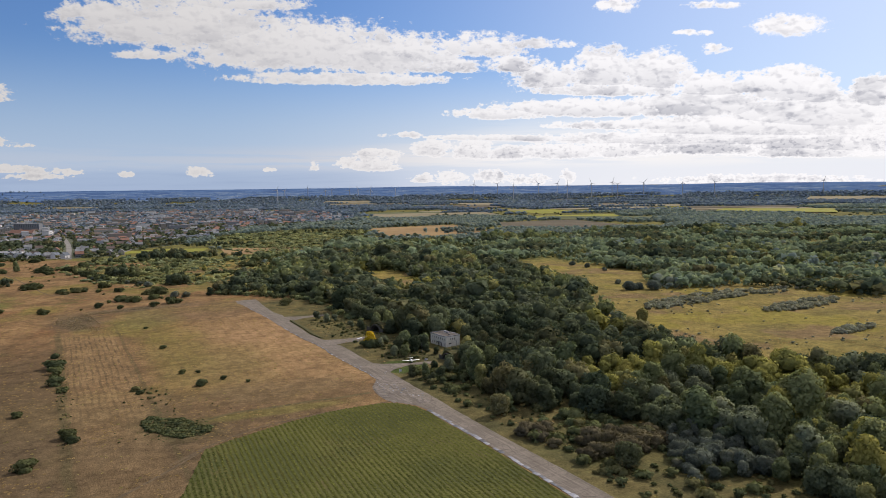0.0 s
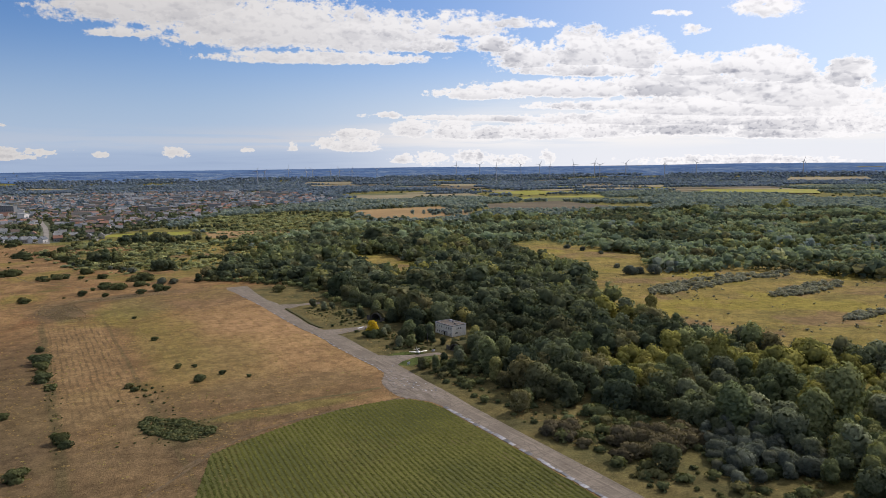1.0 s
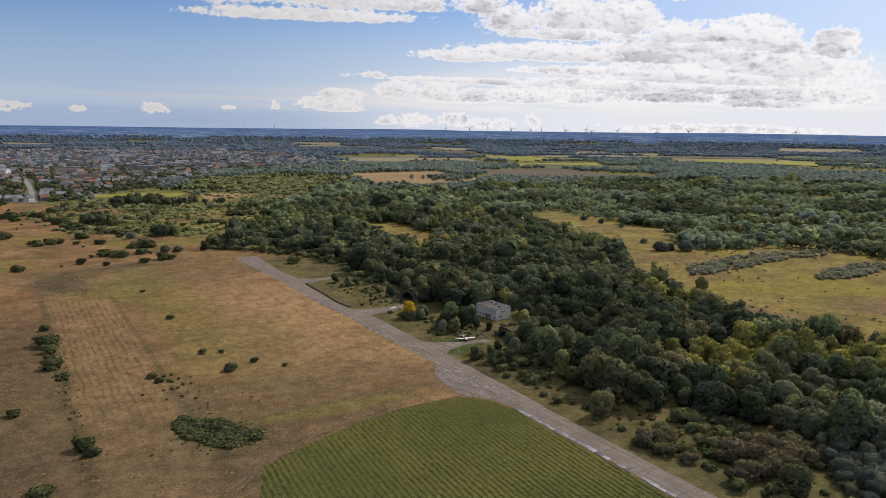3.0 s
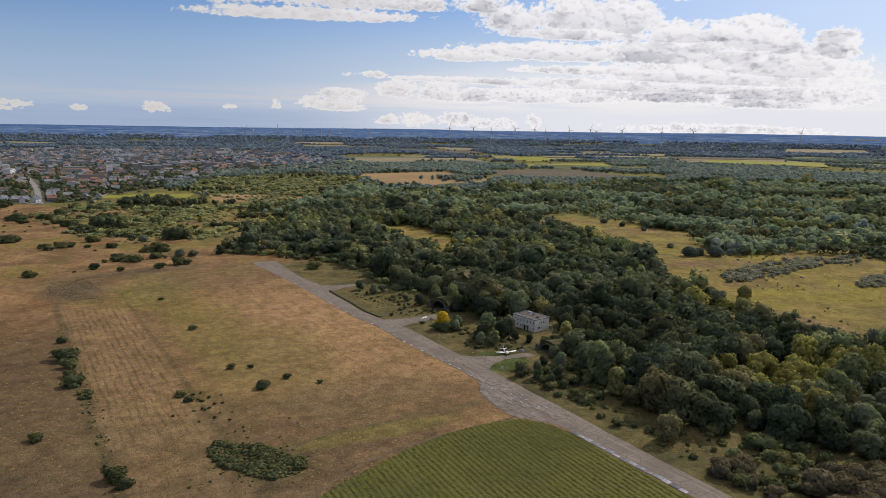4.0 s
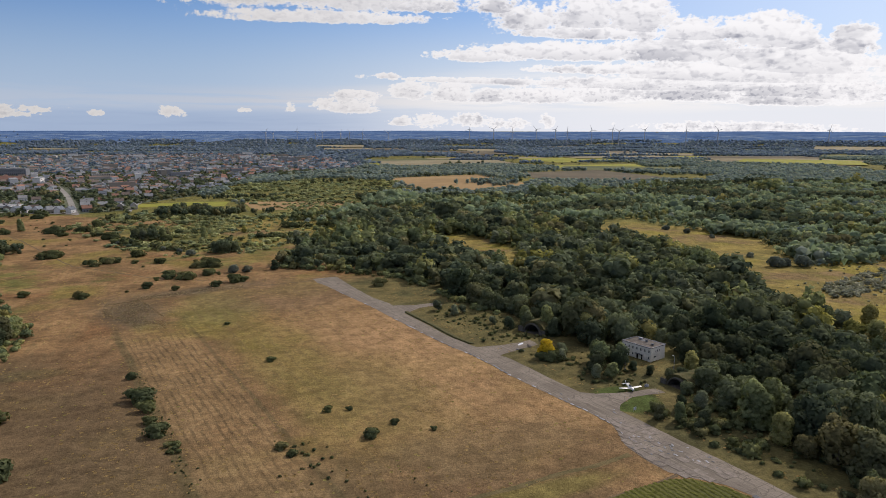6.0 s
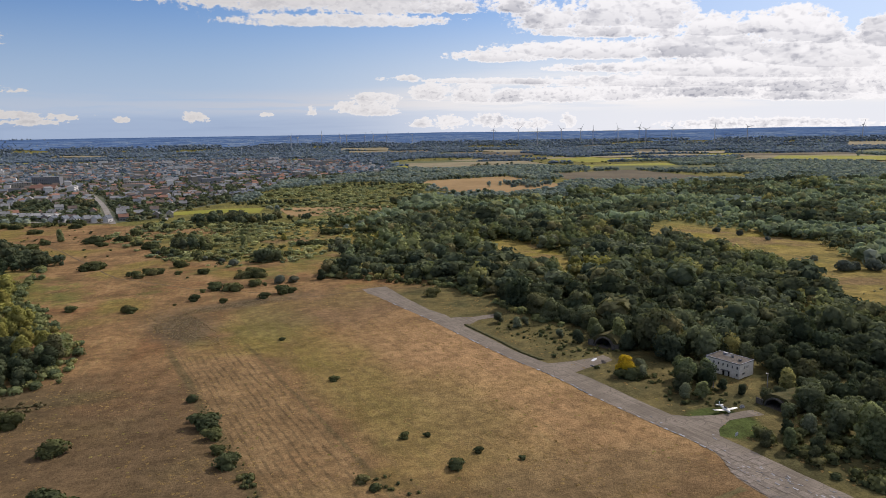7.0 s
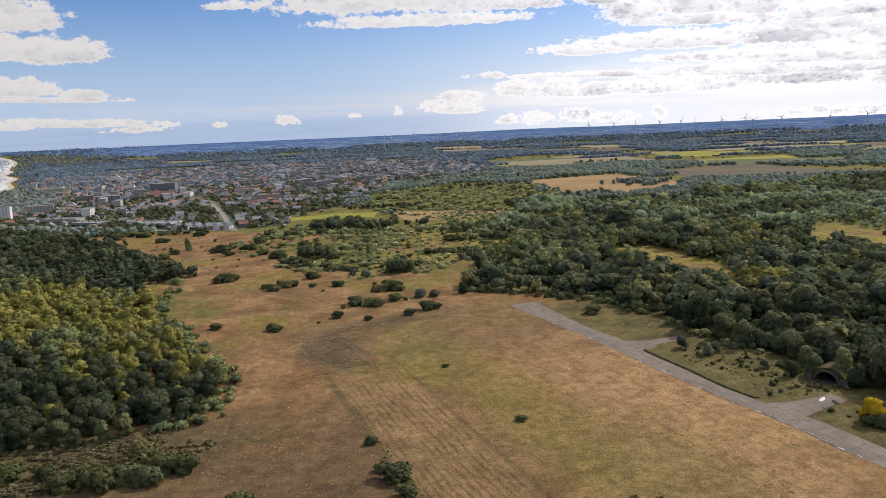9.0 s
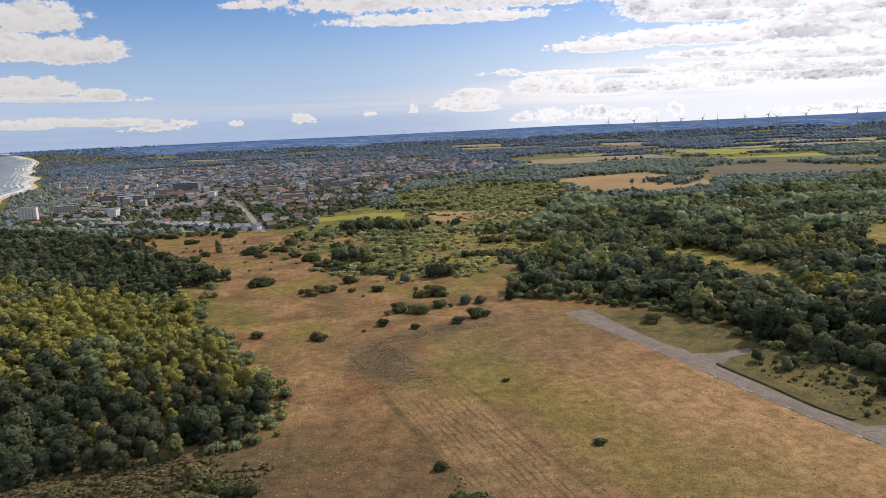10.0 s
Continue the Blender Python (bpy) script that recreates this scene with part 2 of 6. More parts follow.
LEAF_YELLOW = foliage("leaves_yellow", (0.400, 0.296, 0.024), (0.480, 0.352, 0.032), (0.336, 0.272, 0.032), 0.4)
LEAF_LIME = foliage("leaves_lime", (0.181, 0.185, 0.065), (0.233, 0.225, 0.072), (0.263, 0.244, 0.076), 0.34)
LEAF_SHRUB = foliage("leaves_shrub", (0.067, 0.082, 0.045), (0.101, 0.112, 0.053), (0.140, 0.133, 0.064), 0.25)
LEAF_HEATH = foliage("leaves_young_scrub", (0.207, 0.235, 0.134), (0.301, 0.310, 0.157), (0.149, 0.187, 0.123), 0.4)
# far leaves turn paler and bluer: haze of distance put into their colour
LEAF_FAR_HAZED = foliage("leaves_far", (0.165, 0.215, 0.221), (0.220, 0.267, 0.248), (0.277, 0.302, 0.248), 0.44, 0.5)
LEAF_HAZE_BLUE = foliage("needles_far", (0.120, 0.166, 0.252), (0.161, 0.210, 0.294), (0.210, 0.249, 0.306), 0.46, 0.4)
# forest leaves lightened and greyed, haze put into their colour
LEAF_EAST_HAZED = foliage("leaves_forest", (0.165, 0.215, 0.150), (0.227, 0.274, 0.176), (0.304, 0.316, 0.176), 0.40, 0.8)
LEAF_SALLOW = foliage("leaves_sallow", (0.185, 0.196, 0.156), (0.245, 0.250, 0.198), (0.290, 0.280, 0.204), 0.40)
REED = foliage("reeds", (0.090, 0.081, 0.048), (0.126, 0.108, 0.063), (0.096, 0.102, 0.048), 0.25)
LEAF_HEATHER = foliage("heather", (0.237, 0.190, 0.125), (0.279, 0.218, 0.140), (0.210, 0.192, 0.114), 0.35)
TUSSOCK = foliage("dry_tussocks", (0.179, 0.128, 0.060), (0.226, 0.163, 0.078), (0.158, 0.141, 0.052), 0.3)
BARK = surface("bark", (0.09, 0.075, 0.055), (0.14, 0.12, 0.10), scale=1.5, fine=9)


def asphalt_material():
    """Worn taxiway: bleached and stained, with sealed joints along and across it and hairline cracks."""
    m = bpy.data.materials.new("old_asphalt")
    m.use_nodes = True
    N = Nodes(m.node_tree)
    pos = N.add("ShaderNodeNewGeometry").outputs["Position"]
    x, y, z = N.add("ShaderNodeSeparateXYZ", (pos,)).outputs
    along = N.math("MULTIPLY_ADD", y, 0.2375, x)
    across = N.math("MULTIPLY_ADD", x, -0.232, N.math("MULTIPLY", y, 0.972))
    big, small = N.noise(pos, 0.09, 5.0), N.noise(pos, 1.6, 5.0, 0.7)
    col = N.mix(N.step(big, 0.36, 0.64), (0.125, 0.110, 0.095), (0.171, 0.150, 0.131))
    lane = N.add("ShaderNodeCombineXYZ", (N.math("MULTIPLY", along, 0.9), N.math("MULTIPLY", across, 0.035), 0.0)).outputs[0]
    col = N.mix(N.math("MULTIPLY", N.step(N.noise(lane, 1.0, 5.0, 0.6), 0.50, 0.66), 0.7), col, (0.205, 0.180, 0.158))
    col = N.mix(N.math("MULTIPLY", N.step(N.noise(pos, 0.25, 6.0, 0.65), 0.57, 0.70), 0.8), col, (0.095, 0.082, 0.070))
    cell = N.add("ShaderNodeTexVoronoi", {"Vector": pos, "Scale": 0.22}, feature="DISTANCE_TO_EDGE").outputs["Distance"]
    dark = N.math("MULTIPLY", N.step(cell, 0.035, 0.010), N.step(big, 0.42, 0.56))
    for coord, gap, half in ((along, 3.6, 0.10), (across, 7.5, 0.13)):
        off = N.math("ABSOLUTE", N.math("SUBTRACT", N.math("FRACT", N.math("DIVIDE", coord, gap)), 0.5))
        dark = N.math("MAXIMUM", dark, N.math("MULTIPLY", N.step(off, half / gap * 1.6, half / gap * 0.5), 0.8))
    col = N.mix(N.math("MULTIPLY", dark, 0.55), col, (0.060, 0.055, 0.046))
    k = N.step(small, 0.25, 0.75, 0.86, 1.14)
    col = N.mix(1.0, col, N.add("ShaderNodeCombineXYZ", (k, k, k)).outputs[0], "MULTIPLY")
    bs = N.add("ShaderNodeBsdfPrincipled", {"Base Color": col, "Roughness": 0.9})
    bs.inputs["Specular IOR Level"].default_value = 0.06
    b = N.add("ShaderNodeBump", {"Strength": 0.2, "Distance": 0.1, "Height": small})
    N.tree.links.new(b.outputs[0], bs.inputs["Normal"])
    N.add("ShaderNodeOutputMaterial", (bs.outputs[0],))
    return m


ASPHALT = asphalt_material()
CONCRETE = surface("concrete_slab", (0.132, 0.117, 0.105), (0.180, 0.159, 0.144), (0.095, 0.083, 0.071), scale=0.5, fine=3, vary=0.12, space="World", grain=0.2)
PALE = surface("pale_concrete", (0.155, 0.165, 0.190), (0.235, 0.245, 0.270), (0.13, 0.125, 0.12), scale=0.8, fine=4, vary=0.45, grain=0.2)
OLD_CONCRETE = surface("stained_concrete", (0.060, 0.058, 0.054), (0.10, 0.096, 0.09), (0.04, 0.038, 0.035), scale=0.4, fine=3)
RENDER = surface("weathered_render", (0.554, 0.546, 0.523), (0.634, 0.626, 0.602), (0.364, 0.348, 0.325), scale=0.5, fine=5, grain=0.15)
FELT = surface("roofing_felt", (0.075, 0.068, 0.064), (0.11, 0.10, 0.095), (0.17, 0.16, 0.15), scale=0.35, fine=3)
# near-black stands for the shade inside doorways, rooms and shelters
DARK = surface("dark_opening", (0.012, 0.012, 0.013), (0.02, 0.02, 0.02), scale=1, fine=5)
PAINT = surface("white_aircraft_paint", (0.74, 0.74, 0.74), (0.80, 0.80, 0.79), scale=1, fine=8, rough=0.35, bump=0.0, grain=0.05)
GLASS = surface("tinted_glass", (0.02, 0.025, 0.03), (0.03, 0.035, 0.04), scale=1, fine=6, rough=0.08, bump=0.0, grain=0.05)
RUBBER = surface("rubber", (0.02, 0.02, 0.02), (0.03, 0.03, 0.03), scale=2, fine=8)
STEEL = surface("grey_steel", (0.42, 0.43, 0.43), (0.52, 0.52, 0.51), scale=1, fine=8, rough=0.5, metal=0.3, grain=0.1)
TURBINE = surface("turbine_white", (0.34, 0.35, 0.37), (0.40, 0.41, 0.43), scale=0.02, fine=0.4, rough=0.5, bump=0, grain=0.05)
WOODPOLE = surface("pole_wood", (0.16, 0.12, 0.085), (0.22, 0.17, 0.12), scale=1, fine=8)
BLUE_WHITE = surface("white_sheeting", (0.378, 0.414, 0.486), (0.504, 0.540, 0.612), (0.270, 0.306, 0.378), scale=0.8, fine=3, rough=0.45)
WATER_ROAD = surface("town_street", (0.180, 0.173, 0.166), (0.223, 0.216, 0.209), scale=0.05, fine=0.8, space="World", grain=0.1)
SAND = surface("beach_sand", (0.34, 0.30, 0.24), (0.42, 0.37, 0.30), scale=0.02, fine=0.3, space="World", grain=0.1)
FOAM = surface("surf_foam", (0.55, 0.57, 0.58), (0.28, 0.31, 0.32), scale=0.03, fine=0.25, space="World", grain=0.3)
SEA = surface("sea_water", (0.13, 0.16, 0.17), (0.18, 0.21, 0.22), (0.30, 0.33, 0.33), scale=0.012, fine=0.15, rough=0.4, bump=0.3, space="World", grain=0.2)


def ground_material():
    """Rough grassland: tan hay on the airfield, olive and yellow-green elsewhere, with mown lines, tracks and stains."""
    m = bpy.data.materials.new("rough_grassland")
    m.use_nodes = True
    N = Nodes(m.node_tree)
    pos = N.add("ShaderNodeNewGeometry").outputs["Position"]
    x, y, z = N.add("ShaderNodeSeparateXYZ", (pos,)).outputs
    wob = N.noise(pos, 0.028, 8.0, 0.68)
    ragged = N.math("MULTIPLY", N.math("SUBTRACT", wob, 0.5), 1.7)

    def zone(cx, cy, rx, ry, turn=0.0, soft=0.16):
        return N.step(N.math("ADD", N.blob(x, y, cx, cy, rx, ry, turn), ragged), -soft, soft)

    mid = N.noise(pos, 0.035, 6.0, 0.6)
    tuft = N.noise(pos, 1.05, 6.0, 0.74)
    fine = N.noise(pos, 2.2, 4.0, 0.7)
    clod = N.noise(pos, 0.22, 5.0, 0.7)
    olive = N.mix(N.step(mid, 0.36, 0.64), (0.085, 0.086, 0.030), (0.145, 0.130, 0.042))
    hay = N.mix(N.step(mid, 0.35, 0.65), (0.122, 0.078, 0.040), (0.218, 0.138, 0.069))
    stain = N.noise(pos, 0.013, 4.0, 0.55)
    hay = N.mix(N.step(stain, 0.52, 0.66), hay, (0.155, 0.120, 0.040))
    rust = N.noise(pos, 0.018, 5.0, 0.6, 0.6)
    streak = N.noise(N.add("ShaderNodeVectorMath", (pos, (0.34, 0.05, 0.0)), operation="MULTIPLY").outputs[0], 1.0, 5.0, 0.65, 0.4)
    hay = N.mix(N.math("MULTIPLY", N.step(streak, 0.52, 0.64), 0.42), hay, (0.098, 0.082, 0.040))
    hay = N.mix(N.math("MULTIPLY", N.step(rust, 0.55, 0.68), 0.7), hay, (0.165, 0.088, 0.043))
    meadow = N.mix(N.step(mid, 0.38, 0.62), (0.132, 0.110, 0.036), (0.202, 0.158, 0.050))
    meadow = N.mix(N.math("MULTIPLY", N.step(rust, 0.50, 0.64), 0.75), meadow, (0.150, 0.100, 0.058))
    meadow = N.mix(N.math("MULTIPLY", N.step(streak, 0.52, 0.66), 0.5), meadow, (0.092, 0.088, 0.036))
    meadow = N.mix(N.step(stain, 0.53, 0.62), meadow, (0.18, 0.152, 0.036))
    col = olive
    for zn in (zone(0, 430, 175, 330, 12), zone(-170, 850, 70, 200, 25), zone(-230, 1010, 170, 70, -20), zone(30, 100, 160, 150, 0)):
        col = N.mix(zn, col, hay)
    for zn in (zone(430, 440, 190, 170, 20), zone(410, 700, 75, 140, 30), zone(60, 880, 90, 110, 10), zone(188, 718, 38, 85, 0)):
        col = N.mix(zn, col, meadow)
    # sunlit middle of the field, put in as brighter straw
    col = N.mix(N.math("MULTIPLY", zone(62, 440, 48, 125, 12, 0.5), 0.55), col, (0.265, 0.172, 0.088))
    col = N.mix(N.math("MULTIPLY", zone(112, 486, 20, 50, 12, 0.3), 0.8), col, (0.112, 0.100, 0.040))
    east = N.step(N.math("ADD", N.math("MULTIPLY_ADD", y, 0.2375, x), N.math("MULTIPLY", ragged, 6.0)), 190.0, 197.0)
    # greener strip, rusty ground and the dark heath where the old loop lay
    col = N.mix(N.math("MULTIPLY", zone(2, 470, 17, 120, 10, 0.5), 0.4), col, (0.155, 0.135, 0.036))
    col = N.mix(N.math("MULTIPLY", zone(-25, 565, 22, 45, 0, 0.4), 0.65), col, (0.125, 0.115, 0.04))
    col = N.mix(N.math("MULTIPLY", zone(-100, 466, 16, 8, 0, 0.3), 0.9), col, (0.08, 0.088, 0.03))
    col = N.mix(N.math("MULTIPLY", zone(-85, 440, 30, 60, 0, 0.5), 0.6), col, (0.145, 0.082, 0.042))
    col = N.mix(N.math("MULTIPLY", zone(20, 310, 95, 28, 16, 0.4), 0.6), col, (0.118, 0.080, 0.045))
    # near grass deepened: cloud shade and corner falloff put into its brown
    col = N.mix(N.math("MULTIPLY", zone(-20, 240, 130, 85, 0, 0.5), 0.75), col, (0.088, 0.066, 0.040))
    col = N.mix(N.math("MULTIPLY", zone(20, 590, 45, 45, 0, 0.5), 0.6), col, (0.135, 0.092, 0.055))
    col = N.mix(N.math("MULTIPLY", zone(-72, 566, 17, 40, 14, 0.6), N.step(tuft, 0.36, 0.60, 0.35, 0.95)), col, (0.080, 0.068, 0.046))
    col = N.mix(N.math("MULTIPLY", zone(-38, 612, 36, 10, 20, 0.6), N.step(tuft, 0.36, 0.60, 0.35, 0.95)), col, (0.080, 0.068, 0.046))
    col = N.mix(N.math("MULTIPLY", zone(-182, 456, 80, 34, 0, 0.7), 0.85), col, (0.078, 0.066, 0.038))
    # left near grass, cloud shade and falloff put into a darker brown
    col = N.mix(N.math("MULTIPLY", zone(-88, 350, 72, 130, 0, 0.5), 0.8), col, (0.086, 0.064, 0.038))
    col = N.mix(N.math("MULTIPLY", zone(30, 410, 26, 60, 18, 0.5), 0.45), col, (0.128, 0.112, 0.040))
    col = N.mix(N.math("MULTIPLY", zone(-20, 335, 40, 26, 0, 0.5), 0.5), col, (0.120, 0.090, 0.046))
    # brighter straw again, for the sunlit strip beside the taxiway
    col = N.mix(N.math("MULTIPLY", zone(70, 470, 34, 60, 12, 0.4), 0.5), col, (0.270, 0.172, 0.092))
    col = N.mix(N.math("MULTIPLY", zone(60, 345, 40, 16, 8, 0.4), 0.6), col, (0.125, 0.092, 0.050))
    col = N.mix(N.math("MULTIPLY", zone(58, 312, 34, 5, 8, 0.5), 0.7), col, (0.128, 0.112, 0.036))
    col = N.mix(N.math("MULTIPLY", zone(18, 303, 20, 11, -45, 0.5), 0.8), col, (0.072, 0.064, 0.030))
    # mown lanes, and the ruts on either side of them
    along = N.math("ADD", N.math("MULTIPLY", x, 0.972), N.math("MULTIPLY_ADD", y, 0.232, N.math("MULTIPLY", N.math("SUBTRACT", mid, 0.5), 4.0)))
    across = N.math("SUBTRACT", N.math("MULTIPLY", y, 0.972), N.math("MULTIPLY", x, 0.232))
    wave = N.math("SINE", N.math("MULTIPLY", along, 2.2))
    gap = N.noise(N.add("ShaderNodeCombineXYZ", (N.math("MULTIPLY", along, 0.5), N.math("MULTIPLY", across, 0.07), 0.0)).outputs[0], 1.0, 4.0, 0.65)
    band = N.math("MULTIPLY", N.step(N.math("ABSOLUTE", N.math("ADD", N.math("SUBTRACT", along, 66.0), N.math("MULTIPLY", ragged, 5.0))), 18.0, 14.0), N.math("MULTIPLY", N.step(y, 540.0, 490.0), N.step(N.math("ADD", y, N.math("MULTIPLY", ragged, 60.0)), 270.0, 390.0, 0.35, 1.0)))
    col = N.mix(N.math("MULTIPLY", band, 0.45), col, (0.235, 0.158, 0.080))
    col = N.mix(N.math("MULTIPLY", N.math("MULTIPLY", N.math("MULTIPLY", N.step(wave, -0.2, 0.8), N.step(gap, 0.40, 0.58, 0.0, 1.0)), band), 0.75), col, (0.092, 0.066, 0.036))
    ripple = N.math("SINE", N.math("ADD", N.math("MULTIPLY", across, 1.15), N.math("MULTIPLY", clod, 5.0)))
    col = N.mix(N.math("MULTIPLY", N.math("MULTIPLY", N.math("MULTIPLY", N.step(ripple, 0.3, 0.9), N.step(mid, 0.42, 0.58)), band), 0.4), col, (0.120, 0.088, 0.046))
    # fainter mowing over the rest of the field
    sweep = N.math("SINE", N.math("ADD", N.math("MULTIPLY", along, 0.95), N.math("MULTIPLY", clod, 2.0)))
    lawn = N.math("MULTIPLY", N.math("MULTIPLY", N.step(along, 84.0, 92.0), N.step(east, 0.5, 0.0)), N.math("MULTIPLY", N.step(y, 600.0, 540.0), N.step(y, 330.0, 350.0)))
    col = N.mix(N.math("MULTIPLY", N.math("MULTIPLY", N.step(sweep, 0.0, 0.9), N.step(gap, 0.42, 0.60)), N.math("MULTIPLY", lawn, 0.35)), col, (0.112, 0.082, 0.044))
    for centre, half, weight in ((49.0, 3.0, 0.8), (84.5, 1.6, 0.65)):
        path = N.step(N.math("ABSOLUTE", N.math("SUBTRACT", along, centre)), half, half * 0.3)
        col = N.mix(N.math("MULTIPLY", N.math("MULTIPLY", path, N.math("MULTIPLY", N.step(y, 560.0, 500.0), N.step(gap, 0.30, 0.55, 0.45, 1.0))), weight), col, (0.086, 0.070, 0.036))
    # the verge between taxiway and wood: olive, with its shade put into the colour
    verge = N.mix(N.step(mid, 0.36, 0.6), (0.058, 0.060, 0.028), (0.098, 0.088, 0.038))
    col = N.mix(N.math("MULTIPLY", east, N.math("MULTIPLY", N.step(y, 640.0, 600.0, 0.0, 0.9), N.step(x, 250.0, 200.0))), col, verge)
    col = N.mix(zone(126, 366, 12, 14, 0), col, (0.052, 0.070, 0.022))
    k = N.math("MULTIPLY", N.math("MULTIPLY", N.step(tuft, 0.36, 0.64, 0.78, 1.19), N.math("MULTIPLY", N.step(clod, 0.36, 0.64, 0.80, 1.18), N.step(N.noise(pos, 0.075, 5.0, 0.65, 0.5), 0.36, 0.64, 0.86, 1.14))), N.step(fine, 0.32, 0.68, 0.91, 1.09))
    col = N.mix(1.0, col, N.add("ShaderNodeCombineXYZ", (k, k, k)).outputs[0], "MULTIPLY")
    bs = N.add("ShaderNodeBsdfPrincipled", {"Base Color": col, "Roughness": 0.95})
    bs.inputs["Specular IOR Level"].default_value = 0.04
    b = N.add("ShaderNodeBump", {"Strength": 0.6, "Distance": 0.7, "Height": N.math("ADD", tuft, N.math("MULTIPLY", fine, 0.35))})
    N.tree.links.new(b.outputs[0], bs.inputs["Normal"])
    N.add("ShaderNodeOutputMaterial", (bs.outputs[0],))
    return m


GROUND = ground_material()
CROP_SOIL = surface("crop_soil", (0.060, 0.067, 0.024), (0.090, 0.092, 0.028), (0.090, 0.080, 0.034), scale=0.03, fine=0.8, space="World", grain=0.25)
CROP_LEAF = foliage("crop_leaves", (0.060, 0.069, 0.023), (0.090, 0.096, 0.027), (0.094, 0.088, 0.034), 0.2)
FIELD_TAN = surface("stubble_field", (0.20, 0.138, 0.070), (0.245, 0.170, 0.086), scale=0.008, fine=0.09, space="World", grain=0.12)
FIELD_LIME = surface("young_crop_field", (0.170, 0.176, 0.034), (0.215, 0.212, 0.044), scale=0.01, fine=0.09, space="World", grain=0.12)
FIELD_PALE = surface("pale_far_field", (0.165, 0.146, 0.096), (0.205, 0.182, 0.120), scale=0.008, fine=0.09, space="World", grain=0.12)
FIELD_GREEN = surface("green_field", (0.075, 0.088, 0.045), (0.105, 0.112, 0.052), scale=0.01, fine=0.09, space="World", grain=0.12)
FIELD_BROWN = surface("ploughed_field", (0.085, 0.074, 0.054), (0.11, 0.094, 0.066), scale=0.01, fine=0.09, space="World", grain=0.12)


def hill_material():
    """Far wooded hills: long dark belts of wood between paler fields."""
    m = bpy.data.materials.new("distant_hills")
    m.use_nodes = True
    N = Nodes(m.node_tree)
    pos = N.add("ShaderNodeNewGeometry").outputs["Position"]
    x, y, z = N.add("ShaderNodeSeparateXYZ", (pos,)).outputs
    u = N.math("MULTIPLY", N.math("ARCTAN2", x, y), 26.0)
    v = N.add("ShaderNodeCombineXYZ", (u, N.math("MULTIPLY", z, 0.20), 0.0)).outputs[0]
    belts = N.noise(v, 1.0, 6.0, 0.62, 0.3)
    v2 = N.add("ShaderNodeCombineXYZ", (N.math("MULTIPLY", u, 1.7), N.math("MULTIPLY", z, 0.34), 3.0)).outputs[0]
    strips = N.noise(v2, 1.2, 5.0, 0.6)
    # blue haze of distance is mixed into these wood and field colours
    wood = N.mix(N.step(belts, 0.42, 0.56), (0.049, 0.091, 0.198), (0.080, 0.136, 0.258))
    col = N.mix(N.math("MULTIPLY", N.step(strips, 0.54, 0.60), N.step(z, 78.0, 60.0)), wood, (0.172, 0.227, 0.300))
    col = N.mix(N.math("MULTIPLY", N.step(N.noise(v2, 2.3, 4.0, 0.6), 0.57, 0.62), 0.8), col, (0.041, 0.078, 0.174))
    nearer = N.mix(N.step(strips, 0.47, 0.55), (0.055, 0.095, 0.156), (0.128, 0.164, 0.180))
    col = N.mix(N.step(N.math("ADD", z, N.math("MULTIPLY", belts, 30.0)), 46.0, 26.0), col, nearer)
    bs = N.add("ShaderNodeBsdfPrincipled", {"Base Color": col, "Roughness": 1.0})
    bs.inputs["Specular IOR Level"].default_value = 0.0
    N.add("ShaderNodeOutputMaterial", (bs.outputs[0],))
    return m


HILLS = hill_material()


# ---- building blocks ----
def tri_mesh(name, V, F, material, tint=None, normals=None):
    """A mesh of triangles from arrays, quickly."""
    me = bpy.data.meshes.new(name)
    V, F = np.asarray(V, np.float32), np.asarray(F, np.int32)
    me.vertices.add(len(V))
    me.vertices.foreach_set("co", V.ravel())
    me.loops.add(F.size)
    me.loops.foreach_set("vertex_index", F.ravel())
    me.polygons.add(len(F))
    me.polygons.foreach_set("loop_start", np.arange(0, F.size, F.shape[1], dtype=np.int32))
    me.update(calc_edges=True)
    me.materials.append(material)
    if normals is not None:
        a = me.attributes.new("custom_normal", "FLOAT_VECTOR", "POINT")
        a.data.foreach_set("vector", np.asarray(normals, np.float32).ravel())
    if tint is not None:
        a = me.attributes.new("tint", "FLOAT", "POINT")
        a.data.foreach_set("value", np.asarray(tint, np.float32))
    return me


def part(name, bm, material, parent=None, label=""):
    """Links a bmesh as one mesh object under a thing or a part."""
    me = bpy.data.meshes.new(name)
    bmesh.ops.recalc_face_normals(bm, faces=bm.faces)
    bm.to_mesh(me)
    bm.free()
    me.materials.append(material)
    ob = new(name, me)
    if parent:
        ob.parent = parent
    if label:
        ob["label"] = label
    return ob


def linked(name, me, parent=None, m=None):
    ob = new(name, me)
    if parent:
        ob.parent = parent
    if m is not None:
        ob.matrix_basis = m
    return ob


def thing(name, m, label, category, group="", kind=""):
    ob = new(name)
    ob.matrix_basis = m
    return tagged(ob, label, category, group, kind)


def box(bm, x0, x1, y0, y1, z0, z1, bevel=0.0):
    r = bmesh.ops.create_cube(bm, size=1.0, matrix=Matrix.Translation(((x0 + x1) / 2, (y0 + y1) / 2, (z0 + z1) / 2)) @ Matrix.Diagonal((x1 - x0, y1 - y0, z1 - z0, 1)))
    if bevel:
        es = list({e for v in r["verts"] for e in v.link_edges})
        bmesh.ops.bevel(bm, geom=es, offset=bevel, segments=1, affect="EDGES")
    return bm


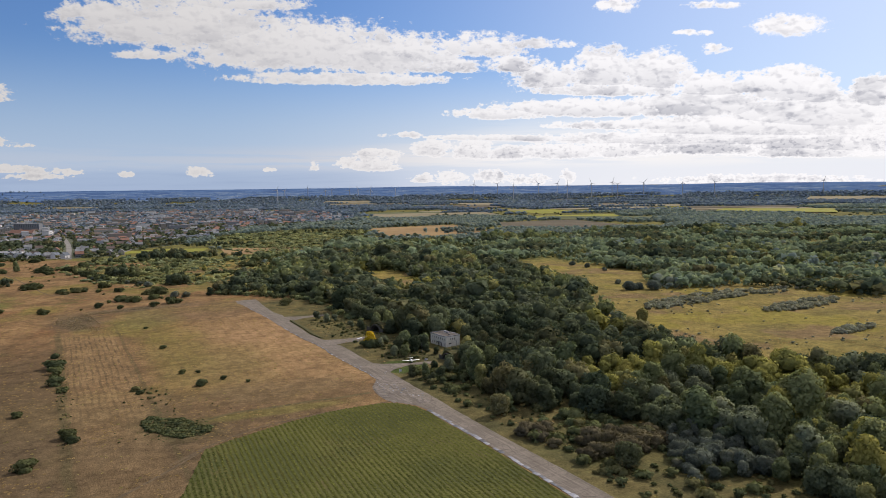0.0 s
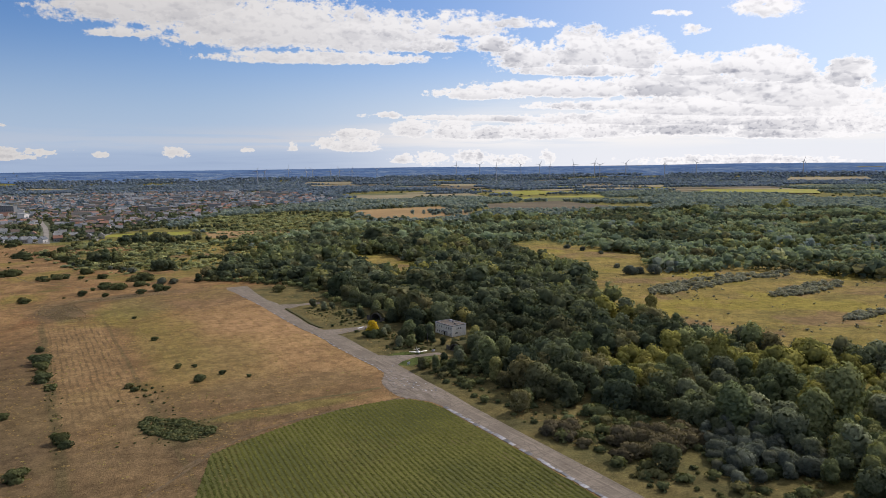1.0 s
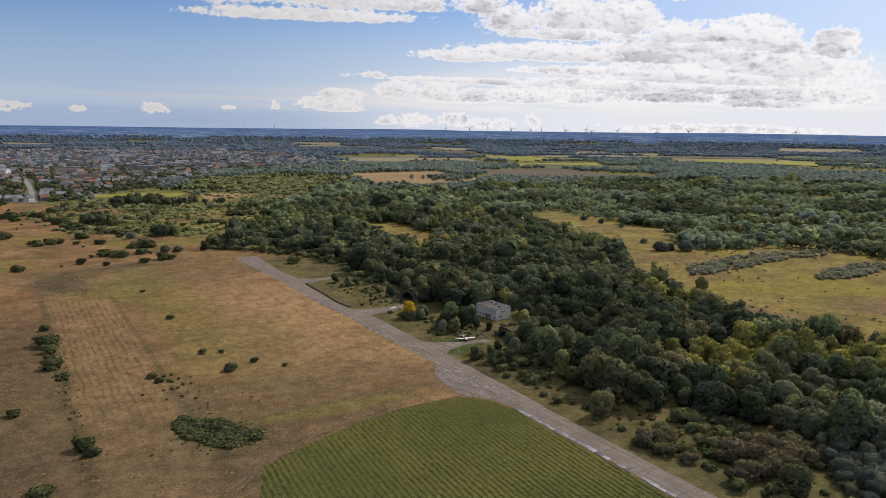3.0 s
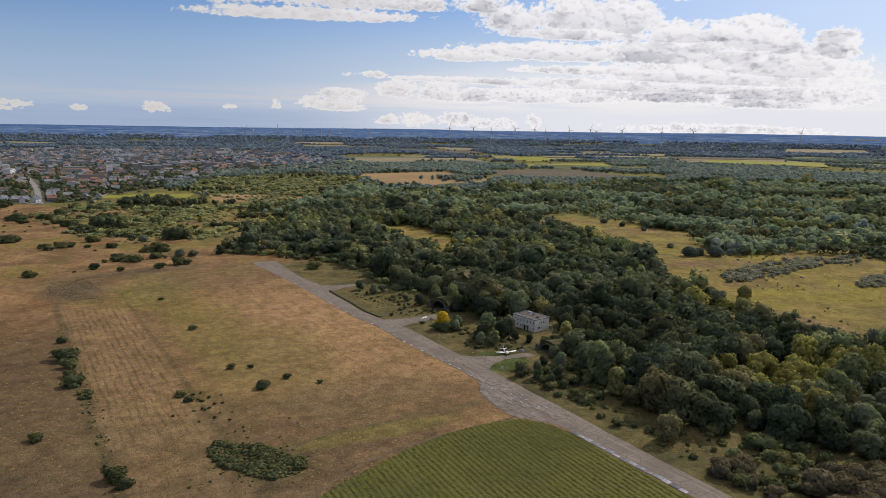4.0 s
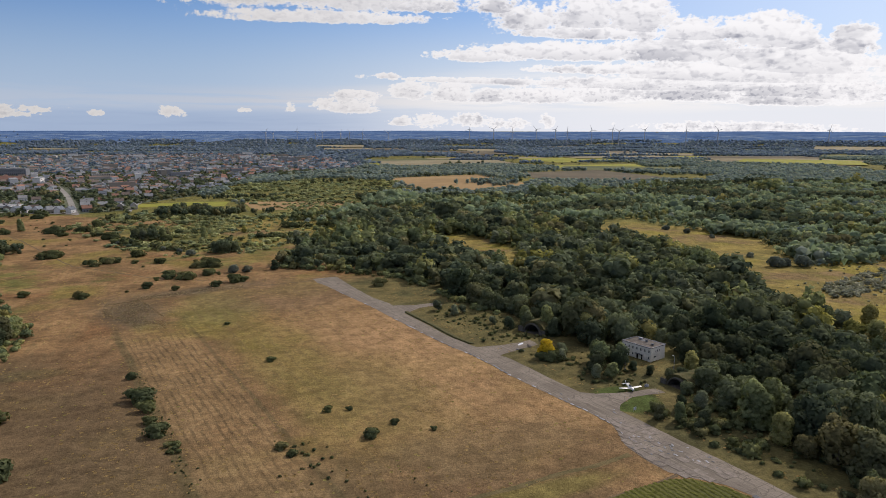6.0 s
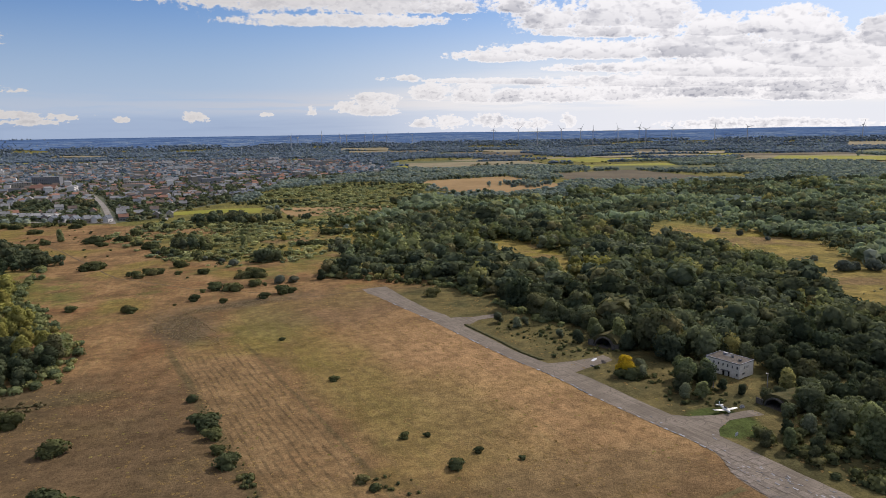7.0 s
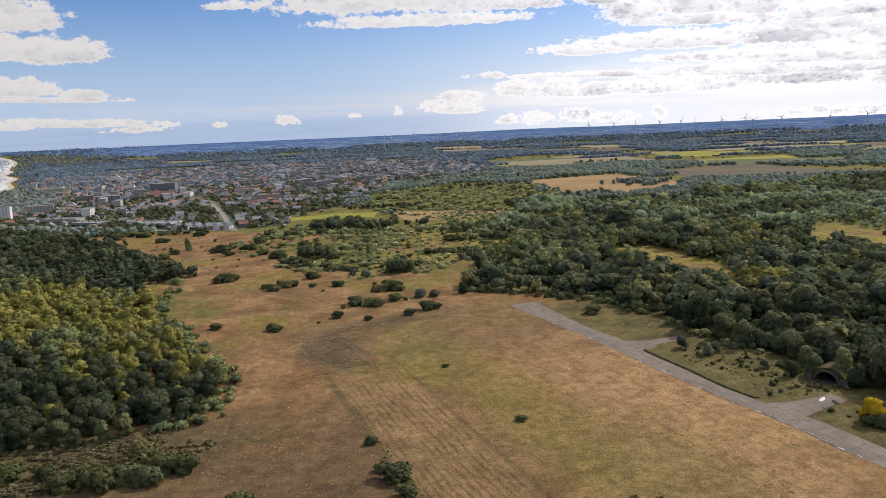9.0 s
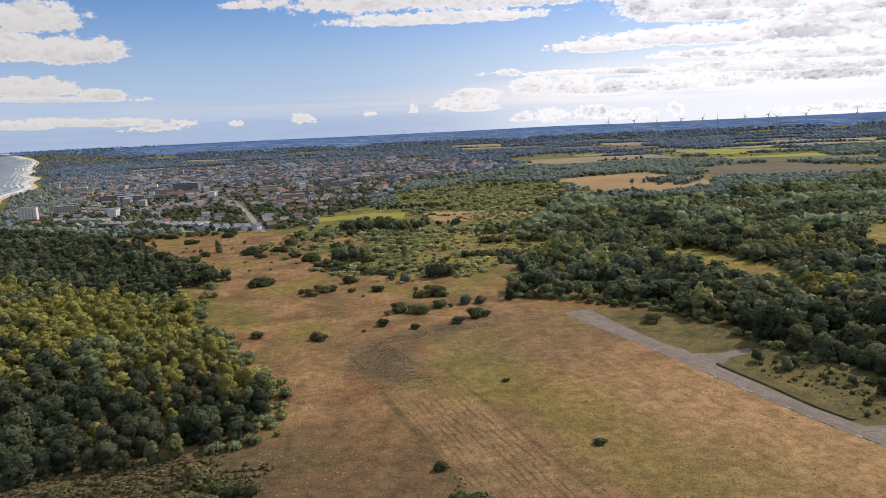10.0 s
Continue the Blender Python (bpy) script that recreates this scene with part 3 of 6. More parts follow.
def rod(bm, a, b, r0, r1, n=8):
    a, b = Vector(a), Vector(b)
    m = Matrix.Translation((a + b) / 2) @ (b - a).to_track_quat("Z", "Y").to_matrix().to_4x4()
    bmesh.ops.create_cone(bm, cap_ends=True, segments=n, radius1=r0, radius2=r1, depth=(b - a).length, matrix=m)
    return bm


def smooth(ob):
    ob.data.polygons.foreach_set("use_smooth", [True] * len(ob.data.polygons))
    return ob


def inside(px, py, poly):
    """Which of the points lie in the polygon."""
    hit = np.zeros(len(px), bool)
    n = len(poly)
    for i in range(n):
        (x0, y0), (x1, y1) = poly[i], poly[(i + 1) % n]
        if y0 == y1:
            continue
        cond = (y0 > py) != (y1 > py)
        hit ^= cond & (px < (x1 - x0) * (py - y0) / (y1 - y0) + x0)
    return hit


def rise(x, y):
    """Height of the land: flat, and rising gently to the hills on the horizon."""
    r = np.hypot(x, y - 150)
    t = np.clip((r - 4000) / 800, 0, 1)
    return 84 * t ** 1.5 + 1.5 * np.sin(x * 0.0021 + 1) * np.cos(y * 0.0017) * np.clip((r - 1500) / 1000, 0, 1)


# ---- ground ----
def sheet(name, poly, material, lift, step=60.0, label="", category="", cells=None):
    """A thin sheet of land in the outline of a polygon, that follows the land's height."""
    bm = bmesh.new()
    vs = [bm.verts.new((x, y, 0)) for x, y in poly]
    bm.faces.new(vs)
    bmesh.ops.triangulate(bm, faces=bm.faces[:])
    for v in bm.verts:
        v.co.z = float(rise(v.co.x, v.co.y)) + lift
    ob = part(name, bm, material)
    return tagged(ob, label, category, kind="structure")


rings = np.concatenate([np.linspace(0, 900, 46), np.linspace(950, 4000, 50), np.linspace(4060, 5060, 12)])
nang = 180
ang = np.linspace(0, 2 * np.pi, nang, endpoint=False)
R, A = np.meshgrid(rings[1:], ang, indexing="ij")
gx, gy = (R * np.sin(A)).ravel(), (R * np.cos(A) + 150).ravel()
V = np.stack([gx, gy, rise(gx, gy)], 1)
V = np.vstack([V, [[0, 150, 0]]])
F = []
nr = len(rings) - 1
for i in range(nr - 1):
    for j in range(nang):
        a, b = i * nang + j, i * nang + (j + 1) % nang
        F += [(a, b, b + nang), (a, b + nang, a + nang)]
F += [(len(V) - 1, (j + 1) % nang, j) for j in range(nang)]
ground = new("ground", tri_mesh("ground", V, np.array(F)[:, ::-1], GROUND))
tagged(ground, "open rough grassland, tan hay and olive grass, flat to the horizon", "ground", kind="structure")

# hills on the horizon, a far backdrop
nh = 200
ha = np.linspace(radians(-34), radians(200), nh)
V, F = [], []
for i, r in enumerate((4330, 4480, 4650, 4800, 4880)):
    for a in ha:
        ease = min(1.0, max(0.0, (math.degrees(a) + 21.8) / 9.0))
        r1 = max(r, (4700 + 40 * i) * (1 - ease) + r * ease)
        x, y = r1 * math.sin(a), r1 * math.cos(a) + 150
        hill = noise.fractal(Vector((math.cos(a) * 5, math.sin(a) * 5, i * 0.35)), 1.0, 2.0, 4)
        V.append((x, y, float(rise(x, y)) + 2 + hill * (1.5, 3, 5, 6, 6)[i] - (0, 0, 0, 0, 30)[i]))
for i in range(4):
    for j in range(nh - 1):
        a, b = i * nh + j, i * nh + j + 1
        F += [(a, b, b + nh), (a, b + nh, a + nh)]
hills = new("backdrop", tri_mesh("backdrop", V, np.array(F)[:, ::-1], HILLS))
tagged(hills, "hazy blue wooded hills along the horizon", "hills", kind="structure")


# ---- taxiway ----
LEFT_Y = [100, 207, 229, 256, 271, 291, 299, 305, 310, 321, 333, 346, 354, 361, 373, 394, 407, 421, 438, 451, 469, 491, 515, 538, 571, 600, 613, 626]
LEFT_X = [164.5, 140.7, 136, 130, 126, 121.5, 119, 113.5, 107, 104.5, 104, 108.7, 107.6, 106, 102.5, 96.7, 93.5, 91, 86.8, 82, 77.3, 72, 66.5, 61.5, 52.2, 44.8, 40, 38.5]
RIGHT_Y = [100, 204, 229, 253, 285, 300, 312, 326, 343, 360, 373, 394, 407, 421, 440, 447, 465, 489, 516, 540, 555, 588, 626]
RIGHT_X = [174.5, 151.3, 145.4, 139.6, 132.5, 129.8, 127.2, 123.8, 120.7, 117, 113.6, 108.5, 106, 103, 95.5, 92.3, 86.3, 82, 76.2, 73.5, 67.5, 61, 55.5]


def left_edge(y):
    return float(np.interp(y, LEFT_Y, LEFT_X))


def right_edge(y):
    return float(np.interp(y, RIGHT_Y, RIGHT_X))


bm = bmesh.new()
ys = np.concatenate([np.arange(60, 624, 4.0), [625.5]])
row = []
for y in ys:
    xl, xr = left_edge(y), right_edge(y)
    if y < 100:
        xl, xr = xl + (100 - y) * 0.255, xr + (100 - y) * 0.255
    jl, jr = 0.5 * noise.noise((y * 0.31, 1, 0)), 0.35 * noise.noise((y * 0.27, 5, 0))
    row.append([bm.verts.new((xl + jl, y, 0.05)), bm.verts.new(((xl + xr) / 2, y + 1.5, 0.12)), bm.verts.new((xr + jr, y + 3, 0.05))])
for a, b in zip(row, row[1:]):
    for i in (0, 1):
        bm.faces.new((a[i], a[i + 1], b[i + 1], b[i]))
taxiway = part("road", bm, ASPHALT)
tagged(taxiway, "old grey asphalt and concrete taxiway with crumbling edges", "road", kind="structure")


def spur(poly, label, material=ASPHALT):
    bm = bmesh.new()
    vs = [bm.verts.new((x, y, 0.09)) for x, y in poly]
    f = bm.faces.new(vs)
    r = bmesh.ops.subdivide_edges(bm, edges=bm.edges[:], cuts=3, use_grid_fill=True)
    for v in bm.verts:
        v.co.x += 0.6 * noise.noise((v.co.x * 0.4, v.co.y * 0.4, 3))
        v.co.y += 0.6 * noise.noise((v.co.x * 0.4, v.co.y * 0.4, 8))
    return tagged(part("road", bm, material), label, "road", kind="structure")


spur([(73, 517), (70.5, 535), (76, 536), (86, 533.5), (103, 536.5), (103, 530), (88, 526.5), (80, 519)], "short concrete spur off the taxiway")
spur([(95, 434), (88, 447), (93, 446.5), (105, 445.5), (118, 447.5), (123, 449.5), (124, 441), (112, 437), (104, 433.5), (100, 431.5)], "concrete apron spur leading to the shelter")
spur([(108.5, 382), (118, 375.8), (130, 373.4), (144, 373.6), (145, 368.6), (130, 368.2), (121.5, 363.5), (117, 357), (112, 360)], "concrete spur beside the parked aircraft")


# ---- trees ----
G5 = (1 + 5 ** 0.5) / 2
ICO_V = np.array([(-1, G5, 0), (1, G5, 0), (-1, -G5, 0), (1, -G5, 0), (0, -1, G5), (0, 1, G5), (0, -1, -G5), (0, 1, -G5), (G5, 0, -1), (G5, 0, 1), (-G5, 0, -1), (-G5, 0, 1)]) / math.hypot(1, G5)
ICO_F = np.array([(0, 11, 5), (0, 5, 1), (0, 1, 7), (0, 7, 10), (0, 10, 11), (1, 5, 9), (5, 11, 4), (11, 10, 2), (10, 7, 6), (7, 1, 8),
                  (3, 9, 4), (3, 4, 2), (3, 2, 6), (3, 6, 8), (3, 8, 9), (4, 9, 5), (2, 4, 11), (6, 2, 10), (8, 6, 7), (9, 8, 1)])


def crown(rng, n, radius, height, base, lobes, size, upright=0.0, ruffle=0.45, cores=0):
    """Leaf clumps as small triangles on the outside of a few round lobes: vertices, faces and a tint."""
    C, Rl = [], []
    for i in range(lobes):
        a, q = rng.uniform(0, 2 * np.pi), math.sqrt(rng.uniform(0, 1)) * 0.62
        h = rng.uniform(0.07 if base > 0.3 else 0.02, 0.86 if base > 0.3 else 0.7)
        wide = (1 - (2 * h - 0.9) ** 2 * 0.55) * (1 - upright * h)
        C.append((radius * q * wide * math.cos(a), radius * q * wide * math.sin(a), base + (height - base) * h))
        Rl.append(radius * rng.uniform(0.30, 0.55) * (1 - 0.35 * upright * h))
    C.append((0, 0, base + (height - base) * 0.55))
    Rl.append(radius * 0.62)
    C, Rl = np.array(C), np.array(Rl)
    pick = rng.choice(len(Rl), n * 3, p=Rl ** 2 / np.sum(Rl ** 2))
    d = rng.normal(size=(n * 3, 3))
    d[:, 2] += 0.25
    d /= np.linalg.norm(d, axis=1)[:, None]
    sq = np.array([1, 1, min(1.0, (height - base) / (2 * radius) + 0.15)])
    P = C[pick] + d * (Rl[pick] * rng.uniform(0.84, 1.16, n * 3))[:, None] * sq
    deep = np.min(np.linalg.norm((P[:, None] - C[None]) / sq, axis=2) / Rl[None], axis=1)
    ok = np.where((deep > 0.80) & (P[:, 2] > base * 0.35 - 0.15))[0][:n]
    P, d = P[ok], d[ok]
    m = len(P)
    nrm = d + rng.normal(size=(m, 3)) * ruffle
    nrm /= np.linalg.norm(nrm, axis=1)[:, None]
    u = np.cross(nrm, rng.normal(size=(m, 3)))
    u /= np.linalg.norm(u, axis=1)[:, None]
    v = np.cross(nrm, u)
    s = size * rng.uniform(0.6, 1.3, m)[:, None]
    V = np.stack([P + u * s, P - u * s * 0.55 + v * s * 0.85, P - u * s * 0.5 - v * s * 0.9], 1).reshape(-1, 3)
    soft = d * 1.1 + nrm * 0.25 + np.array([0, 0, 0.15])
    soft /= np.linalg.norm(soft, axis=1)[:, None]
    F, Nv = np.arange(3 * m).reshape(-1, 3), np.repeat(soft, 3, axis=0)
    # dense inner foliage behind the outer clumps
    for i in np.argsort(-Rl)[:cores]:
        turn = np.array(Euler(rng.uniform(0, 6, 3)).to_matrix())
        dirs = ICO_V @ turn
        F = np.vstack([F, ICO_F + len(V)])
        V = np.vstack([V, C[i] + dirs * Rl[i] * rng.uniform(*((0.66, 0.84) if n > 1000 else (0.80, 1.0)), (12, 1)) * sq])
        Nv = np.vstack([Nv, dirs])
    return V, F, Nv


class Kind:
    """A kind of tree: its size and colour, with prototypes from fine to coarse."""

    def __init__(self, seed, radius, height, base, lobes, upright, leaf, fine, mid, far, cores=(7, 5, 4, 1)):
        rng = np.random.default_rng(seed)
        self.leaf, self.radius, self.height, self.base = leaf, radius, height, base
        area = 4 * math.pi * radius * (radius + height - base) / 2 * 0.62
        size = lambda n: 1.02 * math.sqrt(area / n)
        half = int(mid * 0.26)
        self.fine = [crown(rng, fine, radius, height, base, lobes, size(fine), upright, 0.45, cores[0]) for _ in range(3)]
        self.mid = [crown(rng, mid, radius, height, base, max(4, lobes - 2), size(mid) * 0.66, upright, 0.38, cores[1]) for _ in range(4)]
        self.half = [crown(rng, half, radius, height, base, 7, size(half) * 0.56, upright, 0.34, cores[2]) for _ in range(4)]
        self.far = [crown(rng, far, radius, height, base, 4, size(far) * 0.46, upright, 0.3, cores[3]) for _ in range(4)]


OAK = Kind(1, 6.0, 11.0, 0.5, 15, 0.1, LEAF_DARK, 1250, 320, 14, (7, 6, 4, 3))
ASH = Kind(2, 5.2, 13.0, 0.6, 15, 0.3, LEAF_MID, 1250, 320, 14, (7, 6, 4, 3))
WILLOW = Kind(3, 5.2, 10.0, 0.4, 13, 0.25, LEAF_PALE, 1250, 320, 14, (7, 6, 4, 3))
MAPLE = Kind(4, 4.6, 10.0, 0.5, 13, 0.2, LEAF_LIME, 1250, 320, 14, (7, 6, 4, 3))
SHADETREE = Kind(12, 5.0, 11.0, 0.5, 14, 0.2, LEAF_SHADED, 1250, 320, 14, (7, 6, 4, 3))
POPLAR = Kind(5, 3.2, 14.5, 1.0, 15, 0.5, LEAF_MID, 1250, 320, 14, (7, 6, 4, 3))
SHRUB = Kind(6, 2.8, 2.9, 0.0, 10, 0.0, LEAF_SHRUB, 620, 120, 14, (4, 3, 2, 1))
OSIER = Kind(10, 5.2, 6.0, 0.0, 13, 0.1, LEAF_OSIER, 1700, 300, 14, (6, 4, 3, 1))
SCRUB = Kind(8, 3.6, 2.2, 0.0, 9, 0.0, LEAF_HEATH, 520, 84, 14, (3, 2, 1, 1))
HAZETREE = Kind(9, 5.0, 8.0, 0.2, 6, 0.1, LEAF_HAZE_BLUE, 300, 160, 6)
FARTREE = Kind(7, 5.0, 9.0, 0.3, 6, 0.1, LEAF_FAR_HAZED, 300, 160, 12, (7, 5, 4, 1))
TOWNTREE = Kind(14, 4.6, 9.0, 0.2, 6, 0.1, LEAF_DARK, 300, 160, 12, (7, 5, 4, 1))
EASTTREE = Kind(13, 5.4, 10.0, 0.3, 7, 0.1, LEAF_EAST_HAZED, 300, 160, 16, (7, 5, 4, 1))


def grow(rows, name, label, category, level, leaf=None, spread=1.0):
    """One object of kind stuff from rows of (kind, x, y, scale)."""
    rng = np.random.default_rng(len(rows) + 17)
    by = {}
    for k, x, y, s in rows:
        by.setdefault((leaf or k.leaf).name, []).append((k, x, y, s))
    made = []
    for mat_name in sorted(by):
        Vs, Fs, Ts, Ns, off = [], [], [], [], 0
        for k, x, y, s in by[mat_name]:
            protos = (k.fine, k.mid, k.far, k.half)[level]
            V, F, Nr = protos[rng.integers(len(protos))]
            a = rng.uniform(0, 2 * np.pi)
            c, sn = math.cos(a) * s, math.sin(a) * s
            W2 = np.empty_like(V)
            W2[:, 0] = (V[:, 0] * c - V[:, 1] * sn) * spread + x
            W2[:, 1] = (V[:, 0] * sn + V[:, 1] * c) * spread + y
            W2[:, 2] = V[:, 2] * s * rng.uniform(0.88, 1.15) + float(rise(x, y))
            Vs.append(W2)
            Ns.append(np.stack([(Nr[:, 0] * c - Nr[:, 1] * sn) / s, (Nr[:, 0] * sn + Nr[:, 1] * c) / s, Nr[:, 2]], 1))
            Fs.append(F + off)
            Ts.append(np.full(len(V), rng.uniform(0, 1)))
            off += len(V)
        made.append((np.vstack(Vs), np.vstack(Fs), np.concatenate(Ts), bpy.data.materials[mat_name], np.vstack(Ns)))
    # one mesh, one material slot for each leaf colour
    V = np.vstack([m[0] for m in made])
    offs = np.cumsum([0] + [len(m[0]) for m in made])
    F = np.vstack([m[1] + o for m, o in zip(made, offs)])
    me = tri_mesh(name, V, F, made[0][3], np.concatenate([m[2] for m in made]), np.vstack([m[4] for m in made]))
    for m in made[1:]:
        me.materials.append(m[3])
    me.polygons.foreach_set("material_index", np.concatenate([np.full(len(m[1]), i, np.int32) for i, m in enumerate(made)]))
    return tagged(new(name, me), label, category, kind="stuff")


PROTO = {}


def plant(k, x, y, s, name, label, category, group="", leaf=None):
    """A single tree or bush of its own, with trunk and crown."""
    key = (id(k), (leaf or k.leaf).name)
    if key not in PROTO:
        PROTO[key] = []
        for V, F, Nr in k.fine:
            me = tri_mesh("crown", V, F, leaf or k.leaf, np.zeros(len(V)), Nr)
            bm = bmesh.new()
            r = 0.035 * k.height + 0.03
            top = k.base + (k.height - k.base) * 0.6
            rod(bm, (0, 0, -0.3), (0.1, 0, k.base + 0.6), r, r * 0.75, 7)
            rod(bm, (0.1, 0, k.base + 0.5), (0.0, 0.1, top), r * 0.75, r * 0.25, 6)
            for i in range(5):
                a = i * 1.26 + 0.4
                z = k.base + (top - k.base) * (0.15 + 0.13 * i)
                rod(bm, (0.08, 0, z), (k.radius * 0.55 * math.cos(a), k.radius * 0.55 * math.sin(a), z + 0.22 * k.height), r * 0.4, r * 0.12, 5)
            tm = bpy.data.meshes.new("trunk")
            bm.to_mesh(tm)
            bm.free()
            tm.materials.append(BARK)
            PROTO[key].append((tm, me))
    tm, me = random.choice(PROTO[key])
    tall, wide = (random.uniform(0.85, 1.2), random.uniform(0.95, 1.3)) if k is SHRUB else (random.uniform(0.9, 1.12), 1.0)
    m = pose(x, y, float(rise(x, y)), 0, 0, random.uniform(-35, 35) if k is SHRUB else random.uniform(0, 360)) @ Matrix.Diagonal((s * wide, s, s * tall, 1))
    ob = thing(name, m, label, category, group)
    linked("trunk", tm, ob)
    linked("crown", me, ob)
    return ob


# ---- woods ----
MAIN_WOOD = [(20, 677), (60, 652), (95, 625), (108, 585), (118, 540), (128, 500), (141, 468), (147, 432), (158, 427), (172, 423), (178, 405), (176, 394), (168, 380), (160, 364),
             (152, 345), (150, 318), (158, 288), (176, 270), (196, 246), (206, 222), (228, 190), (240, 130), (330, 110), (430, 200), (392, 285), (331, 292), (313, 344),
             (297, 381), (295, 439), (286, 464), (318, 535), (352, 590), (362, 650), (350, 735), (330, 828), (210, 900), (130, 900), (60, 800)]
LEFT_WOOD = [(-222, 773), (-190, 712), (-180, 645), (-160, 626), (-150, 586), (-138, 574), (-122, 532), (-120, 507), (-126, 489), (-142, 481), (-160, 472),
             (-190, 470), (-260, 468), (-420, 480), (-520, 700), (-560, 1000), (-528, 1189), (-446, 1152), (-353, 1065), (-229, 866), (-182, 800), (-200, 780)]
FAR_MEADOW = [(340, 825), (411, 835), (432, 790), (440, 720), (458, 675), (419, 612), (383, 615), (370, 652), (360, 732)]
RIGHT_MEADOW = [(300, 380), (290, 440), (335, 510), (362, 570), (463, 578), (548, 515), (640, 430), (620, 250), (440, 230), (374, 290)]
EAST_WOOD = [(335, 832), (411, 842), (436, 792), (444, 720), (462, 675), (424, 608), (411, 556), (477, 557), (512, 530), (545, 470), (650, 400), (760, 300), (1150, 500), (1300, 900),
             (1100, 1240), (860, 1270), (560, 1200), (420, 1130), (300, 1170), (215, 1200), (145, 1050), (40, 935), (130, 900), (210, 900), (310, 832)]
SHRUBLAND = [(60, 800), (-20, 720), (-80, 750), (-140, 850), (-180, 960), (-130, 1090), (0, 1010), (150, 1050), (330, 1500), (180, 1620), (20, 1500), (-30, 1250), (130, 900)]


def scatter(poly, spacing, seed, jitter=0.42):
    rng = np.random.default_rng(seed)
    P = np.array(poly, float)
    xs, ys = np.arange(P[:, 0].min(), P[:, 0].max(), spacing), np.arange(P[:, 1].min(), P[:, 1].max(), spacing * 0.9)
    X, Y = np.meshgrid(xs, ys)
    X = X + (np.arange(len(ys)) % 2)[:, None] * spacing / 2
    X, Y = X.ravel() + rng.uniform(-jitter, jitter, X.size) * spacing, Y.ravel() + rng.uniform(-jitter, jitter, X.size) * spacing
    k = inside(X, Y, poly)
    return np.stack([X[k], Y[k]], 1), rng


def choose(rng, x, y, table):
    """A kind of tree, by patches of the wood."""
    v = 0.5 + 0.80 * noise.noise((x * 0.017, y * 0.017, 4.0)) + rng.uniform(-0.14, 0.14)
    for lim, k in table:
        if v < lim:
            return k
    return table[-1][1]


MAIN_TABLE = [(0.12, WILLOW), (0.20, POPLAR), (0.62, OAK), (0.82, ASH), (0.93, WILLOW), (9, MAPLE)]
LEFT_TABLE = [(0.30, ASH), (9, MAPLE)]

single, mass = [], []
pts, rng = scatter(MAIN_WOOD, 8.4, 11)
for x, y in pts:
    if (x - 188) ** 2 / 32 ** 2 + (y - 712) ** 2 / 78 ** 2 < 1 or (abs(x - 227) < 9 and abs(y - 236) < 9):
        continue
    far_off = math.hypot(x - 120, y + 30)
    bx, by = np.array([x + (x - 120) * 0.095]), np.array([y + (y + 30) * 0.095])
    if inside(bx, by, RIGHT_MEADOW)[0] or inside(bx, by, FAR_MEADOW)[0]:
        continue
    # yellow-green kinds put in the sunlit corner, darkened leaves where cloud shade lies
    k = choose(rng, x, y, [(0.24, WILLOW), (0.32, OAK), (0.50, ASH), (9, MAPLE)] if x > 200 and y < 330 else [(0.50, SHADETREE), (0.88, OAK), (9, ASH)] if y < 560 and x < right_edge(y) + 150 else MAIN_TABLE)
    edge = right_edge(y) if y < 622 else 60
    s = min(1.6, 0.88 * math.exp(rng.normal() * 0.27)) * (0.75 if x < edge + 24 else 1.0) * (1.0 + 0.45 * noise.noise((x * 0.03, y * 0.03, 9.0)))
    (single if (x < edge + 62 and 190 < y < 560) else mass).append((k, x, y, s))
pts, rng = scatter(LEFT_WOOD, 8.0, 12)
for x, y in pts:
    if x < -120 - (y - 233) * 0.50:
        continue
    # darkened leaves for the cloud-shaded front, yellow-green kinds for the sunlit part
    k = choose(rng, x, y, [(0.84, SHADETREE), (9, ASH)] if y < 535 - (x + 124) * 0.55 + rng.normal() * 26 else [(0.25, OAK), (9, SHADETREE)] if y > 735 - (x + 221) * 0.75 else LEFT_TABLE)
    (single if (x > -185 and y < 600) else mass).append((k, x, y, min(1.4, 0.82 * math.exp(rng.normal() * 0.24)) * (0.6 if x > -150 and y > 560 else 0.9)))
random.shuffle(single)
mass += single[300:]
KIND_NAME = {id(OAK): ("broad dark green oak standing in the wood", "tree"), id(ASH): ("tall mid-green ash with a domed crown", "tree"), id(SHADETREE): ("deep green tree with cloud shade in its leaf colour", "tree"),
             id(WILLOW): ("grey-green willow with a soft rounded crown", "tree"), id(MAPLE): ("maple turning yellow-green in early autumn", "tree"),
             id(OSIER): ("broad grey-green osier willow spreading to the ground", "willow"),
             id(POPLAR): ("slender upright poplar in green leaf", "tree")}
for k, x, y, s in single[:300]:
    plant(k, x, y, s, "tree", *KIND_NAME[id(k)], group="trees at the wood's edge")
grow([r for r in mass if 0 < r[1] < 275 and r[2] < 300], "wood", "dense green wood of oak and ash near the taxiway", "wood", 0, spread=1.1)
mass = [r for r in mass if not (0 < r[1] < 275 and r[2] < 300)]
grow([r for r in mass if -262 < r[1] < -100 and r[2] < 545], "wood", "dark wood beside the reeds, cloud shade in its leaf colour", "wood", 0, spread=1.12)
mass = [r for r in mass if not (-262 < r[1] < -100 and r[2] < 545)]
grow([r for r in mass if math.hypot(r[1], r[2] - 120) < 390], "wood", "dense mixed green deciduous wood beyond the taxiway", "wood", 1, spread=1.15)
